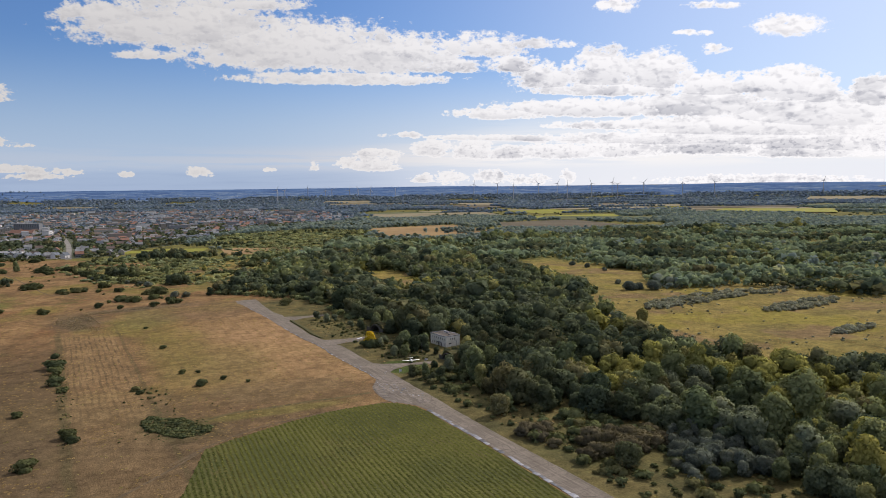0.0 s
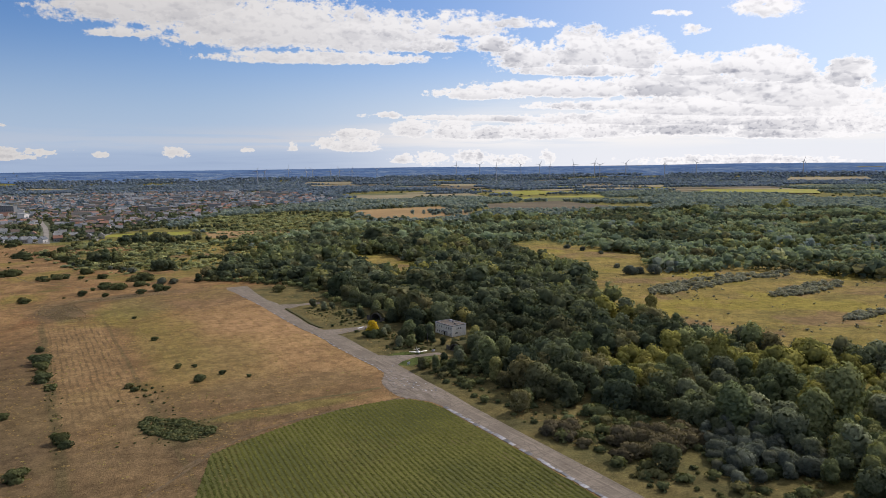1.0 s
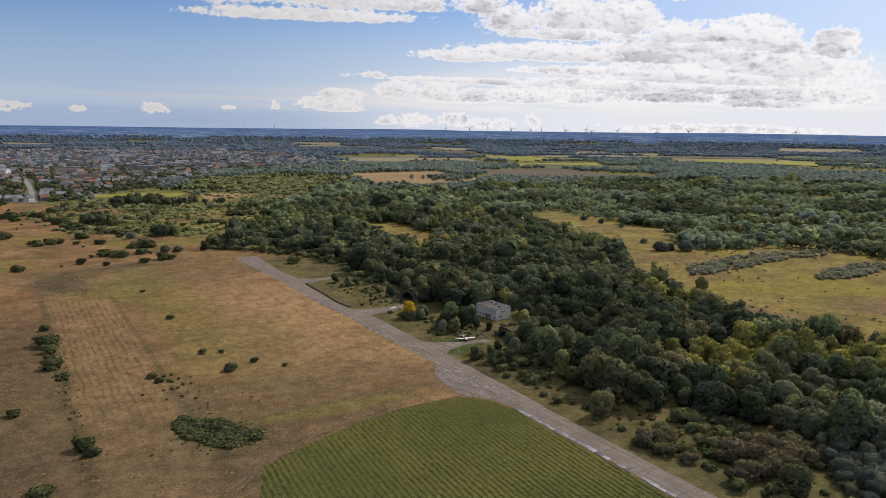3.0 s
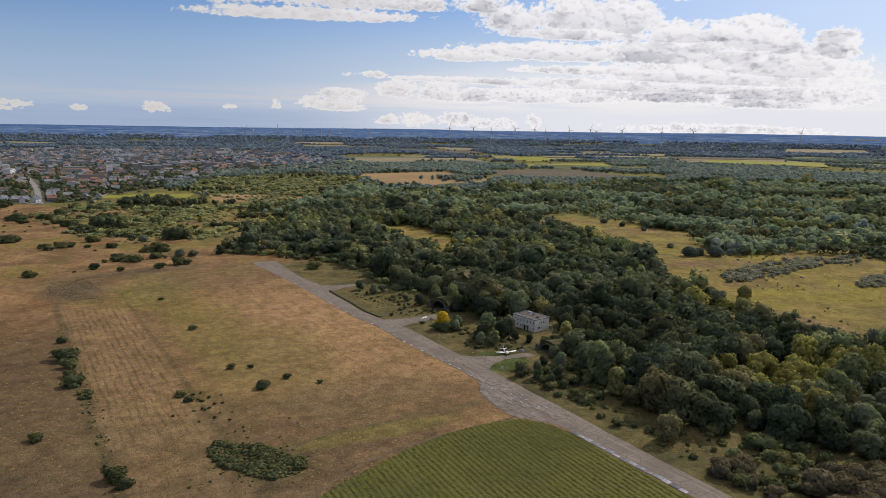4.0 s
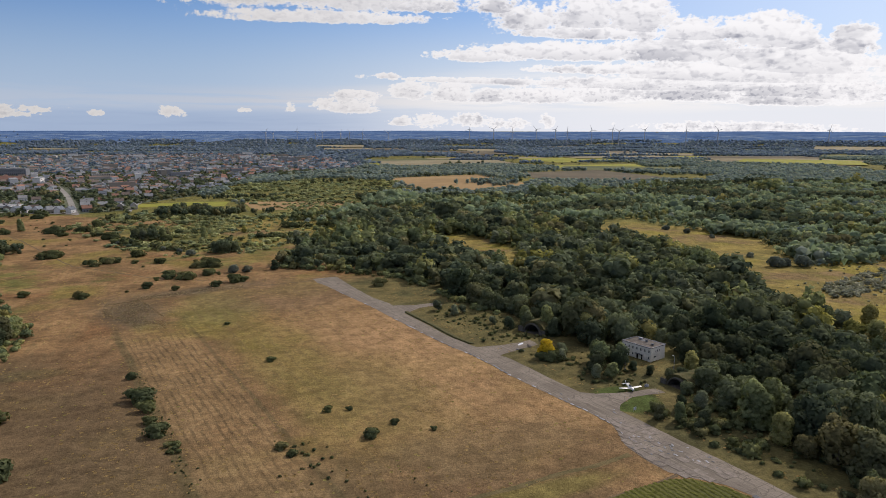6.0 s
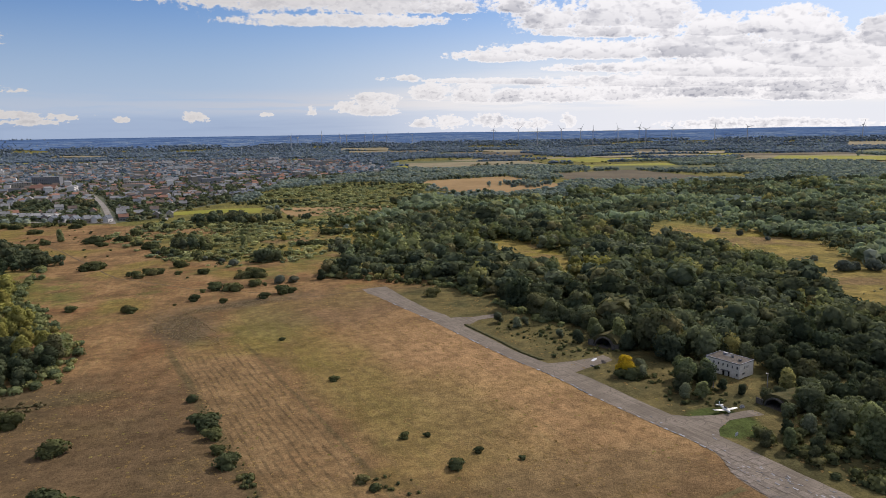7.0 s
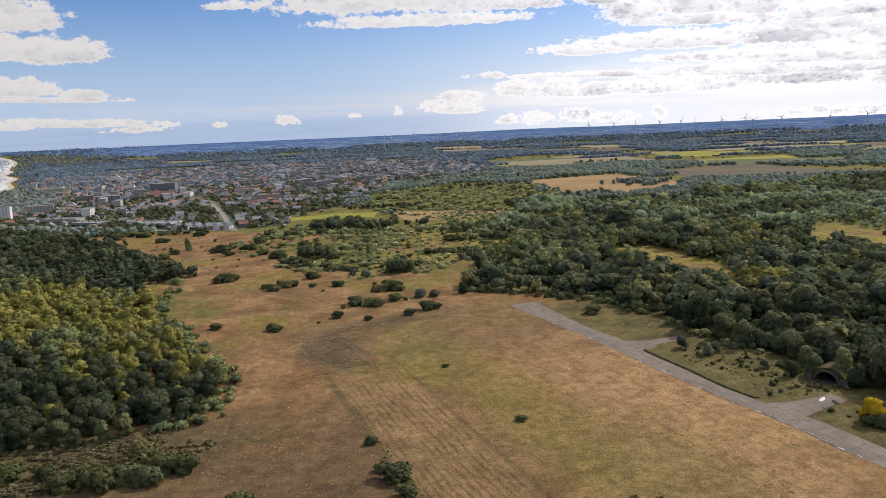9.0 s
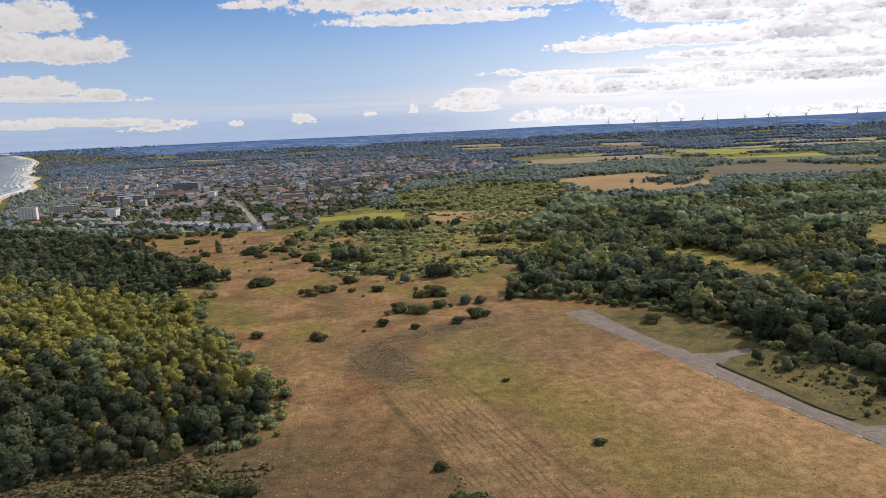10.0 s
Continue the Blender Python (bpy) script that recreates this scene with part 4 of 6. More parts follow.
grow([r for r in mass if math.hypot(r[1], r[2] - 120) >= 390], "wood", "dense green deciduous wood reaching back from the airfield", "wood", 3, spread=1.22)

pts, rng = scatter(EAST_WOOD, 9.0, 13)
rows = []
for x, y in pts:
    if inside(np.array([x]), np.array([y]), FAR_MEADOW)[0] or math.atan2(x, y - 60) > radians(54):
        continue
    stand = noise.noise((x * 0.0065, y * 0.010, 8.0)) + rng.uniform(-0.06, 0.06)
    if noise.noise((x * 0.006, y * 0.017, 12.0)) > 0.36:
        continue
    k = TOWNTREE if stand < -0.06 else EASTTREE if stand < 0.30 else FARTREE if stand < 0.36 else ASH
    tall = 1.0 + 0.75 * noise.noise((x * 0.012, y * 0.018, 3.0)) + (0.12 if stand < -0.2 else 0.0)
    rows.append((k, x, y, min(1.5, 0.86 * math.exp(rng.normal() * 0.20)) * tall))
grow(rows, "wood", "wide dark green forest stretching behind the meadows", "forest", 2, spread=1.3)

rows = []
pts, rng = scatter(SHRUBLAND, 7.0, 14)
for x, y in pts:
    if noise.noise((x * 0.012, y * 0.032, 2.0)) + rng.uniform(-0.35, 0.35) > -0.12:
        rows.append((SCRUB if rng.uniform() < 0.74 else SHRUB, x, y, 0.70 * math.exp(rng.normal() * 0.38)))
grow(rows, "shrubland", "patchy olive scrub and young bushes on grassland", "scrub", 3, spread=1.35)

# fields, woods and hedges towards the horizon
FIELDS = [("field", [(319, 1593), (539, 1654), (545, 1400), (500, 1290), (364, 1209), (300, 1370)], FIELD_TAN, "pale brown stubble field"),
          ("field", [(800, 1985), (1160, 1975), (1060, 1700), (860, 1760)], FIELD_LIME, "bright yellow-green crop field"),
          ("field", [(650, 1690), (900, 1730), (900, 1400), (741, 1330), (606, 1445)], FIELD_BROWN, "dull brown ploughed field"),
          ("field", [(430, 2525), (730, 2540), (690, 2030), (446, 1980)], FIELD_GREEN, "green pasture between hedges"),
          ("field", [(-130, 1139), (-136, 1180), (-60, 1200), (-8, 1186), (-16, 1128), (-70, 1150)], FIELD_LIME, "mown yellow-green playing field"),
          ("field", [(10, 1182), (201, 1125), (185, 1045), (20, 1065)], FIELD_TAN, "strip of tan dry grass"),
          ("field", [(1500, 2500), (1900, 2400), (1750, 2150), (1350, 2250)], FIELD_LIME, "bright yellow-green crop field")]
for nm, poly, fm, lb in FIELDS:
    sheet(nm, poly, fm, 0.25, label=lb, category="field")
rng = np.random.default_rng(5)
far_fields = []
for i in range(46):
    a, r = radians(rng.uniform(-18, 52)), rng.uniform(1900, 4100)
    cx, cy = r * math.sin(a), r * math.cos(a) + 150
    w, d, t = rng.uniform(80, 240), rng.uniform(50, 170), radians(rng.uniform(-25, 25)) - a * 0.6
    if a < radians(2) and r < 3000:
        continue
    poly = [(cx + u * w * math.cos(t) - v * d * math.sin(t), cy + u * w * math.sin(t) + v * d * math.cos(t)) for u, v in ((-1, -1), (1, -0.9), (0.9, 1), (-1, 0.9))]
    fm = (FIELD_PALE, FIELD_GREEN, FIELD_LIME, FIELD_BROWN, FIELD_PALE)[i % 5]
    far_fields.append(poly)
    sheet("field", poly, fm, 0.5 + i * 0.06, label=("pale stubble field far off", "green field far off", "yellow-green field far off", "brown field far off", "pale field far off")[i % 5], category="field")

rows = []
rng = np.random.default_rng(31)
keep_out = [f[1] for f in FIELDS] + far_fields
TOWN = [(-540, 1265), (-346, 1150), (-190, 1085), (-125, 1118), (-125, 1200), (-60, 1290), (0, 1500), (60, 1720), (250, 1850), (400, 2150), (330, 2600), (100, 3000), (-500, 3100), (-1050, 2800), (-640, 1500)]
fx, fy = [], []
for near_r, far_r, gap in ((1000, 2100, 12.5), (2100, 3100, 16.5), (3100, 4420, 21.0)):
    ga, gb = np.meshgrid(np.arange(-2200, 3700, gap), np.arange(700, 4700, gap * 0.9))
    ga, gb = ga.ravel() + rng.uniform(-0.45, 0.45, ga.size) * gap, gb.ravel() + rng.uniform(-0.45, 0.45, ga.size) * gap
    r, a = np.hypot(ga, gb - 150), np.degrees(np.arctan2(ga, gb - 150))
    ok = (r >= near_r) & (r < far_r) & (a > -28) & (a < 54)
    fx.append(ga[ok]); fy.append(gb[ok])
fx, fy = np.concatenate(fx), np.concatenate(fy)
aa = np.arctan2(fx, fy - 150)
bad = inside(fx, fy, EAST_WOOD) | inside(fx, fy, LEFT_WOOD) | inside(fx, fy, SHRUBLAND) | inside(fx, fy, MAIN_WOOD)
town_in = inside(fx, fy, TOWN)
for poly in keep_out:
    bad |= inside(fx, fy, poly)
bad |= fx < np.interp(fy, [1000, 1465, 2030, 3233, 5222], [-560, -620, -820, -1250, -2050]) + 30
for x, y, b, tw, a in zip(fx, fy, bad, town_in, aa):
    if b:
        continue
    v = noise.fractal(Vector((x * 0.0026, y * 0.0036, 7.0)), 1.0, 2.0, 3)
    bias = 0.16 * math.sin(a) + 0.10 + (0.22 if y > 2600 else 0.0)
    if tw:
        park = noise.noise((x * 0.011, y * 0.008, 5.0))
        if rng.uniform() < 0.46 + 0.7 * park and not (abs((x + 191) + (y - 1092) * 0.213) < 9 and y < 1500):
            rows.append((HAZETREE if y > 1900 else TOWNTREE, x, y, rng.uniform(0.5, 1.0)))
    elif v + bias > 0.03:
        rows.append((HAZETREE if y > 2100 else FARTREE, x, y, rng.uniform(0.85, 1.2) * float(np.interp(math.hypot(x, y), [1000, 2100, 3100, 4400], [0.78, 0.95, 1.15, 1.4]))))
    elif rng.uniform() < 0.05:
        rows.append((SHRUB, x, y, rng.uniform(0.9, 1.9)))
for i in range(5200):
    x, y = rng.uniform(-560, 150), 1090 + rng.uniform(0, 1) ** 1.3 * 900
    if inside(np.array([x]), np.array([y]), TOWN)[0] and abs((x + 191) + (y - 1092) * 0.213) > 9 and not inside(np.array([x]), np.array([y]), FIELDS[4][1])[0]:
        rows.append((TOWNTREE, x, y, rng.uniform(0.3, 0.8)))
# belts of wood on the rising land at the horizon
for i in range(80):
    a, r = radians(rng.uniform(-21, 54)), 4420 + 160 * rng.uniform()
    run = radians(rng.uniform(1.0, 4.0))
    for q in range(int(run * r / 9)):
        b, r2 = a + q * 9 / r, r + rng.normal() * 6
        rows.append((HAZETREE, r2 * math.sin(b), r2 * math.cos(b) + 150, rng.uniform(0.35, 0.55)))
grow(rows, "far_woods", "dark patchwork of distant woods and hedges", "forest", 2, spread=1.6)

# coastal wood between town and beach
rng = np.random.default_rng(61)
rows = []
for i in range(2300):
    y = 1150 + rng.uniform() ** 1.1 * 3050
    x = float(np.interp(y, [1000, 1465, 2030, 3233, 5100], [-560, -648, -856, -1300, -2090])) + 14 * math.sin(y * 0.009) + 25 * math.sin(y * 0.0031) + 6 + rng.uniform(0, 55 + (y - 1150) * 0.14)
    rows.append((FARTREE if y < 2200 else HAZETREE, x, y, rng.uniform(0.8, 1.3)))
for i in range(2600):
    a, r = radians(rng.uniform(-24.5, -18.5) + abs(rng.normal()) * 2.0), rng.uniform(3300, 4820)
    x, y = r * math.sin(a), r * math.cos(a) + 150
    if x > float(np.interp(y, [3233, 4158, 4357, 4442, 4518, 4620], [-1300, -1667, -1808, -1913, -1990, -2700])) + 30:
        rows.append((HAZETREE, x, y, rng.uniform(0.8, 1.3)))
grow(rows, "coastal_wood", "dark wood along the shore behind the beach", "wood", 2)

# copses and hedges between the airfield and the town: ends, depth, count, kind, size
BELTS = [(171, 1147, 355, 1231, 40, 70, OAK, 0.75), (17, 1035, 43, 1034, 16, 12, OAK, 0.50),
         (-45, 1234, 68, 1235, 14, 34, OAK, 0.50), (-40, 2151, 90, 2108, 40, 40, OAK, 0.80),
         (274, 1667, 443, 1607, 30, 50, OAK, 0.70), (-97, 1050, -72, 1035, 40, 26, OAK, 0.72), (-72, 1030, -35, 1015, 60, 52, OAK, 0.80), (-35, 1012, 6, 1010, 50, 44, OAK, 0.70), (-362, 1330, -246, 1275, 46, 90, OAK, 0.75),
         (-146, 1010, -110, 1000, 14, 12, SHRUB, 1.6)]
BELTS += [(-312, 1007, -293, 999, 10, 4, OAK, 0.70), (-223, 833, -186, 809, 18, 14, OAK, 0.55),
          (44, 890, 101, 882, 14, 26, SHRUB, 1.80), (9, 825, 59, 812, 12, 20, SHRUB, 1.50), (-115, 832, -50, 760, 14, 46, SHRUB, 1.50), (-330, 1085, -215, 1068, 16, 40, SHRUB, 1.7), (-420, 1140, -330, 1090, 22, 36, OAK, 0.5),
          (34, 785, 58, 781, 18, 12, WILLOW, 0.60), (140, 1506, 241, 1517, 20, 20, OAK, 0.60),
          (589, 2075, 732, 2094, 30, 20, OAK, 0.70), (507, 1642, 528, 1628, 14, 4, OAK, 0.70)]
rng = np.random.default_rng(71)
rows = []
for x0, y0, x1, y1, deep, count, k, size in BELTS:
    for i in range(count):
        u = rng.uniform()
        rows.append((k, x0 + (x1 - x0) * u + rng.normal() * 2, y0 + (y1 - y0) * u + rng.uniform(0, deep), size * math.exp(rng.normal() * 0.2)))
grow(rows, "copse", "dark copses and hedges in the scrubland before the town", "copse", 3)

# the clump in the stubble field and hedge trees about it
rng = np.random.default_rng(8)
rows = [(FARTREE, 480 + rng.normal() * 24, 1400 + rng.normal() * 26, rng.uniform(0.8, 1.2)) for i in range(60)]
rows += [(FARTREE, 330 + i * 9 + rng.normal() * 3, 1200 + i * 4 + rng.normal() * 3, rng.uniform(0.5, 1.0)) for i in range(30)]
rows += [(FARTREE, 560 + i * 12, 1300 + i * 6 + rng.normal() * 8, rng.uniform(0.5, 0.9)) for i in range(20)]
grow(rows, "copse", "dark green copse standing in a stubble field", "copse", 3)


# ---- single bushes and trees in the open ----
BUSHES = [(-53, 421, 1.9), (-50, 410, 1.3), (-45, 387, 1.5), (-56, 428, 1.0), (-48, 398, 1.0), (25, 364, 1.15), 
          (-21, 302, 1.15), (-28, 272, 1.3), (-18, 297, 0.8), (-48, 337, 0.9), (-5, 364, 0.9), (-2, 358, 0.8), (14, 390, 0.65), (22, 389, 0.5), (35, 372, 0.6), (47, 363, 0.45),
          (-2, 455, 0.8), (-20, 523, 0.55), (-59, 449, 0.9), (-101, 414, 1.9), (-95, 376, 2.0), (-88, 368, 1.8), (-132, 447, 1.3), (78, 591, 1.9),
          (-57, 662, 1.9), (-69, 629, 1.3), (-30, 666, 1.4)]
BUSHES += [(-26, 622, 1.2), (-14, 631, 1.9), (-8, 633, 1.2), (-193, 712, 1.7), (-150, 610, 1.3), (-140, 626, 1.4), (30, 668, 1.6), (-121, 730, 1.1), (-86, 724, 1.1), (-65, 652, 0.8), (-80, 620, 0.45), (-51, 618, 0.9)]
for x, y, s in BUSHES:
    plant(SHRUB, x, y, s, "bush", "dark olive rounded bush on dry grass" if s > 1 else "small dark bush on dry grass", "bush", "bushes on the airfield")
brng = np.random.default_rng(55)


def bush_clump(x, y, wide):
    """A low clump of bushes that have grown into one another."""
    n = max(2, round(wide / 4.2))
    for i in range(n):
        u = (i + 0.5) / n - 0.5
        q = brng.uniform(0.75, 1.15) * (1.15 - abs(u)) * min(2.3, 0.9 + wide / 14)
        plant(SHRUB, x + u * wide * 0.78, y + brng.normal() * 1.6, q, "bush", "dark olive bush grown into its neighbours", "bush", "bushes on the airfield")


CLUMPS = [(-153, 769, 19), (-105, 732, 16.6), (-114, 720, 7.8), (-87, 756, 11.5), (-68, 720, 8.6), (-57, 653, 7.1), (-46, 652, 11.3), (-105, 612, 6.5), (-30, 664, 7.7), (-180, 919, 18), (-153, 922, 15), (-168, 894, 10.5),
          (-137, 885, 10), (-121, 861, 15), (-229, 896, 10.7), (-224, 926, 9.3), (-296, 981, 15), (-321, 1062, 20), (-290, 1071, 18), (-224, 1053, 14.5), (-256, 1016, 15.7), (-99, 924, 12), (-70, 835, 10.6), (-146, 964, 12.8), (-32, 694, 19)]
for x, y, wide in CLUMPS:
    bush_clump(x, y, wide)
for cx, cy, count in ((-60, 700, 5), (-95, 800, 6), (-165, 860, 7), (-205, 960, 8), (-190, 1000, 7), (-250, 960, 7)):
    for i in range(count):
        plant(SHRUB, cx + brng.normal() * 24, cy + brng.normal() * 14, brng.uniform(0.25, 0.75), "bush", "small dark bush on dry grass", "bush", "bushes on the airfield")
for x, y, s, k in ((-37, 852, 0.75, ASH), (-98, 853, 0.95, OAK), (-90, 850, 0.9, WILLOW), (-82, 846, 1.0, OAK), (-74, 850, 0.85, ASH), (-94, 862, 0.9, OAK), (-84, 860, 1.0, ASH), (-72, 862, 0.9, OAK), (-26, 754, 0.85, OAK), (-19, 752, 1.05, OAK), (-11, 756, 0.9, OAK), (-16, 762, 1.0, SHADETREE), (1, 868, 0.75, MAPLE),
                   (-215, 944, 0.9, ASH), (-14, 666, 0.85, OSIER), (-4, 665, 0.8, OSIER), (-46, 747, 0.9, OSIER), (-110, 825, 0.5, OSIER), (-97, 811, 0.6, OAK), (-83, 795, 0.6, OSIER), (-69, 780, 0.6, OSIER), (-55, 763, 0.65, OSIER),
                   (16, 668, 0.8, SHADETREE), (96, 518, 0.62, WILLOW), (102, 505, 0.6, WILLOW), (108, 508, 0.5, WILLOW),
                   (-120, 990, 0.7, OAK), (-60, 960, 0.7, ASH),
                   (299, 412, 1.0, ASH), (283, 379, 1.0, OAK), (286, 368, 0.9, OAK), (294, 351, 0.5, OAK), (382, 566, 1.25, OSIER), (391, 566, 1.0, OSIER), (403, 560, 1.3, OSIER), (392, 606, 0.7, OSIER), (430, 700, 0.6, OSIER), (426, 735, 0.7, OSIER), (421, 762, 0.8, OSIER)):
    plant(k, x, y, s, "tree", *KIND_NAME[id(k)], group="lone trees")
# between the verge and the building
for x, y, s, k in ((131, 398, 0.72, SHADETREE), (136, 404, 0.8, ASH), (140, 396, 0.68, SHADETREE), (133, 389, 0.5, ASH), (127, 392, 0.45, WILLOW), (143, 404, 0.66, SHADETREE), (138, 411, 0.7, ASH),
                   (146, 412, 0.6, SHADETREE), (147, 395, 0.4, SHADETREE), (128, 425, 0.5, WILLOW), (124, 417, 0.42, WILLOW), (151, 388, 0.35, SHADETREE), (174, 394, 0.9, SHADETREE), (168, 383, 0.8, ASH), (178, 385, 1.0, SHADETREE),
                   (159, 377, 0.6, SHADETREE), (161, 368, 0.7, ASH), (140, 352, 0.55, SHADETREE), (147, 350, 0.7, WILLOW), (127, 347, 0.5, SHADETREE), (133, 343, 0.55, ASH), (140, 338, 0.55, SHADETREE), (134, 333, 0.45, SHADETREE),
                   (148, 278, 0.78, OAK), (154, 283, 0.6, ASH), (170, 213, 0.85, OAK), (222, 232, 1.35, WILLOW), (229, 224, 1.25, WILLOW), (194, 205, 0.95, OSIER), (200, 211, 0.85, OSIER), (207, 203, 0.95, OSIER), (190, 213, 0.7, OSIER), (197, 221, 0.8, OSIER), (205, 217, 0.95, OSIER), (213, 213, 0.9, OSIER), (187, 203, 0.6, OSIER),
                   (211, 195, 0.9, OSIER), (162, 290, 0.7, POPLAR), (174, 297, 0.72, POPLAR), (189, 291, 0.8, POPLAR), (195, 282, 0.85, POPLAR), (206, 277, 0.8, POPLAR), (190, 316, 0.75, POPLAR), (221, 285, 0.85, POPLAR), (147, 405, 0.55, OAK), (150, 410, 0.5, ASH), (155, 379, 0.5, OAK), (152, 364, 0.5, OAK), (131, 469, 0.6, OAK), (138, 461, 0.75, ASH), (137, 452, 0.6, OAK), (121, 471, 0.45, OAK), (116, 482, 0.4, WILLOW), (133, 478, 0.6, ASH)):
    plant(k, x, y, s * (1.22 if y > 385 else 1.0), "tree", *KIND_NAME[id(k)], group="trees before the building")
plant(MAPLE, 118.5, 422, 0.95, "tree", "bright golden yellow autumn maple beside the apron", "tree", leaf=LEAF_YELLOW)
for x, y, s in ((116, 419.5, 1.3), (119, 417.5, 1.4), (122, 418, 1.5), (123, 423, 1.2)):
    plant(SHRUB, x, y, s, "bush", "dark green bush under the yellow maple", "bush")

# low scrub: verge, right meadow, reeds by the left wood
CROP = [(31, 273), (39, 280), (52, 288.5), (64, 296), (79, 303), (92, 306.5), (105.5, 308), (111, 306), (117.5, 299), (120.5, 291), (125, 271), (129, 256), (135, 229), (139.6, 207), (163.5, 98), (10, 98), (22, 200)]
rng = np.random.default_rng(21)
rows = []
for i in range(260):
    y = rng.uniform(450, 515)
    rows.append((SHRUB if rng.uniform() < 0.7 else SCRUB, right_edge(y) + 9 + rng.uniform(0, 1) ** 0.6 * 36, y, rng.uniform(0.08, 0.22) if rng.uniform() < 0.82 else rng.uniform(0.25, 0.6)))
for i in range(300):
    y = rng.uniform(170, 345)
    rows.append((SHRUB if rng.uniform() < 0.5 else SCRUB, right_edge(y) + 7 + rng.uniform(0, 46), y, rng.uniform(0.2, 0.5) if rng.uniform() < 0.65 else rng.uniform(0.5, 1.3)))
for i in range(90):
    y = rng.uniform(380, 434)
    rows.append((SHRUB if rng.uniform() < 0.5 else SCRUB, right_edge(y) + 11 + rng.uniform(0, 26), y, rng.uniform(0.12, 0.5)))
for i in range(36):
    rows.append((SHRUB, 143 + rng.uniform(-14, 10), 346 + rng.uniform(-16, 10), rng.uniform(0.5, 1.2)))
# small growth along the rut and over the field
for i in range(110):
    y = 290 + rng.uniform(0, 1) * 160
    rows.append((SHRUB, (49.5 - 0.232 * y) / 0.972 + rng.normal() * 1.6, y, rng.uniform(0.07, 0.18) + 0.9 * max(0.0, noise.noise((y * 0.06, 2.0, 5.0)))))
for i in range(34):
    rows.append((SHRUB, -3 + rng.normal() * 4 + 0.3 * i, 366 - 0.8 * i + rng.normal() * 9, rng.uniform(0.06, 0.3)))
for i in range(12):
    rows.append((SHRUB, 26 + rng.normal() * 7, 327 + rng.normal() * 4, rng.uniform(0.06, 0.2)))
for x in range(60, 115, 3):
    rows.append((SHRUB, x + rng.uniform(-2, 2), 645 - (x - 60) * 0.9 + rng.uniform(-8, 3), rng.uniform(0.6, 1.2)))
grow(rows, "scrub", "low olive scrub along the verge of the taxiway", "scrub", 1, leaf=LEAF_SHRUB)
# the dense low patch beside the crop
pts, trng = scatter([(4, 316), (8, 320), (13, 314), (20, 314), (26, 306), (33, 299), (30, 291), (22, 288), (16, 293), (9, 301), (5, 308)], 1.3, 51)
low = [(SHRUB if trng.uniform() < 0.5 else SCRUB, x, y, 0.26 + 0.3 * noise.noise((x * 0.17, y * 0.17, 7.0)) + trng.uniform(-0.06, 0.1)) for x, y in pts]
low = [(k, x, y, max(0.13, q)) for k, x, y, q in low] + [(SCRUB, 18 + trng.normal() * 9, 303 + trng.normal() * 9, trng.uniform(0.06, 0.16)) for i in range(60)]
grow(low, "scrub", "dense dark patch of low scrub beside the crop", "scrub", 1, leaf=LEAF_SHRUB, spread=1.35)
rows = [(SHRUB, 181 + rng.normal() * 9, 232 + rng.normal() * 4.5, rng.uniform(1.0, 1.9)) for i in range(16)] + [(SHRUB, 156 + rng.normal() * 4, 250 + rng.normal() * 4, rng.uniform(0.9, 1.7)) for i in range(9)]
rows += [(SHRUB, 200 + rng.normal() * 8, 285 + rng.normal() * 12, rng.uniform(1.3, 2.4)) for i in range(14)]
pts, trng = scatter([(162, 236), (176, 242), (194, 245), (201, 228), (184, 221), (170, 226)], 5.2, 23)
rows += [(SHRUB, x, y, trng.uniform(0.8, 1.7)) for x, y in pts]
grow(rows, "thicket", "brownish hawthorn thicket beside the wood", "thicket", 0, leaf=LEAF_BROWN)
rows = [(SHRUB, 179 + rng.normal() * 9, 258 + rng.normal() * 6, rng.uniform(0.3, 0.9)) for i in range(34)]
rows += [(SHRUB, 179 + rng.normal() * 6, 266 + rng.normal() * 3, rng.uniform(1.0, 1.6)) for i in range(8)]
grow(rows, "scrub", "green scrub in the rough grass before the wood", "scrub", 0, leaf=LEAF_MID)
rows = []
for cx, cy, ru, rv, n in ((415, 505, 75, 15, 260), (465, 452, 50, 12, 170), (425, 366, 22, 6, 60), (360, 482, 20, 8, 40), (505, 520, 40, 9, 60)):
    for i in range(n):
        a, q = rng.uniform(0, 6.283), math.sqrt(rng.uniform())
        rows.append((SHRUB, cx + ru * q * math.cos(a) * 0.95 - rv * q * math.sin(a) * 0.3, cy + ru * q * math.cos(a) * 0.3 + rv * q * math.sin(a), rng.uniform(0.45, 0.95)))
pts, trng = scatter(RIGHT_MEADOW, 11.0, 33)
rows += [(SHRUB, x, y, trng.uniform(0.15, 0.45)) for x, y in pts if noise.noise((x * 0.02, y * 0.03, 1.0)) + trng.uniform(-0.2, 0.2) > 0.18]
grow(rows, "scrub", "grey-green willow scrub in the yellow meadow", "scrub", 3, leaf=LEAF_SALLOW, spread=1.3)
rows = []
for i in range(2600):
    x, y = rng.uniform(-235, -108), rng.uniform(428, 482)
    if y < 480 + (x + 120) * 0.03 and (y > 450 or x < -118) and noise.noise((x * 0.04, y * 0.06, 6.0)) + rng.uniform(-0.4, 0.4) > -0.25 + max(0.0, (x + 150) / 55) + max(0.0, (452 - y) / 26):
        rows.append((SCRUB, x, y, rng.uniform(0.14, 0.42)))
grow(rows, "reeds", "brown reeds and brambles beside the wood", "reeds", 3, leaf=REED, spread=1.4)
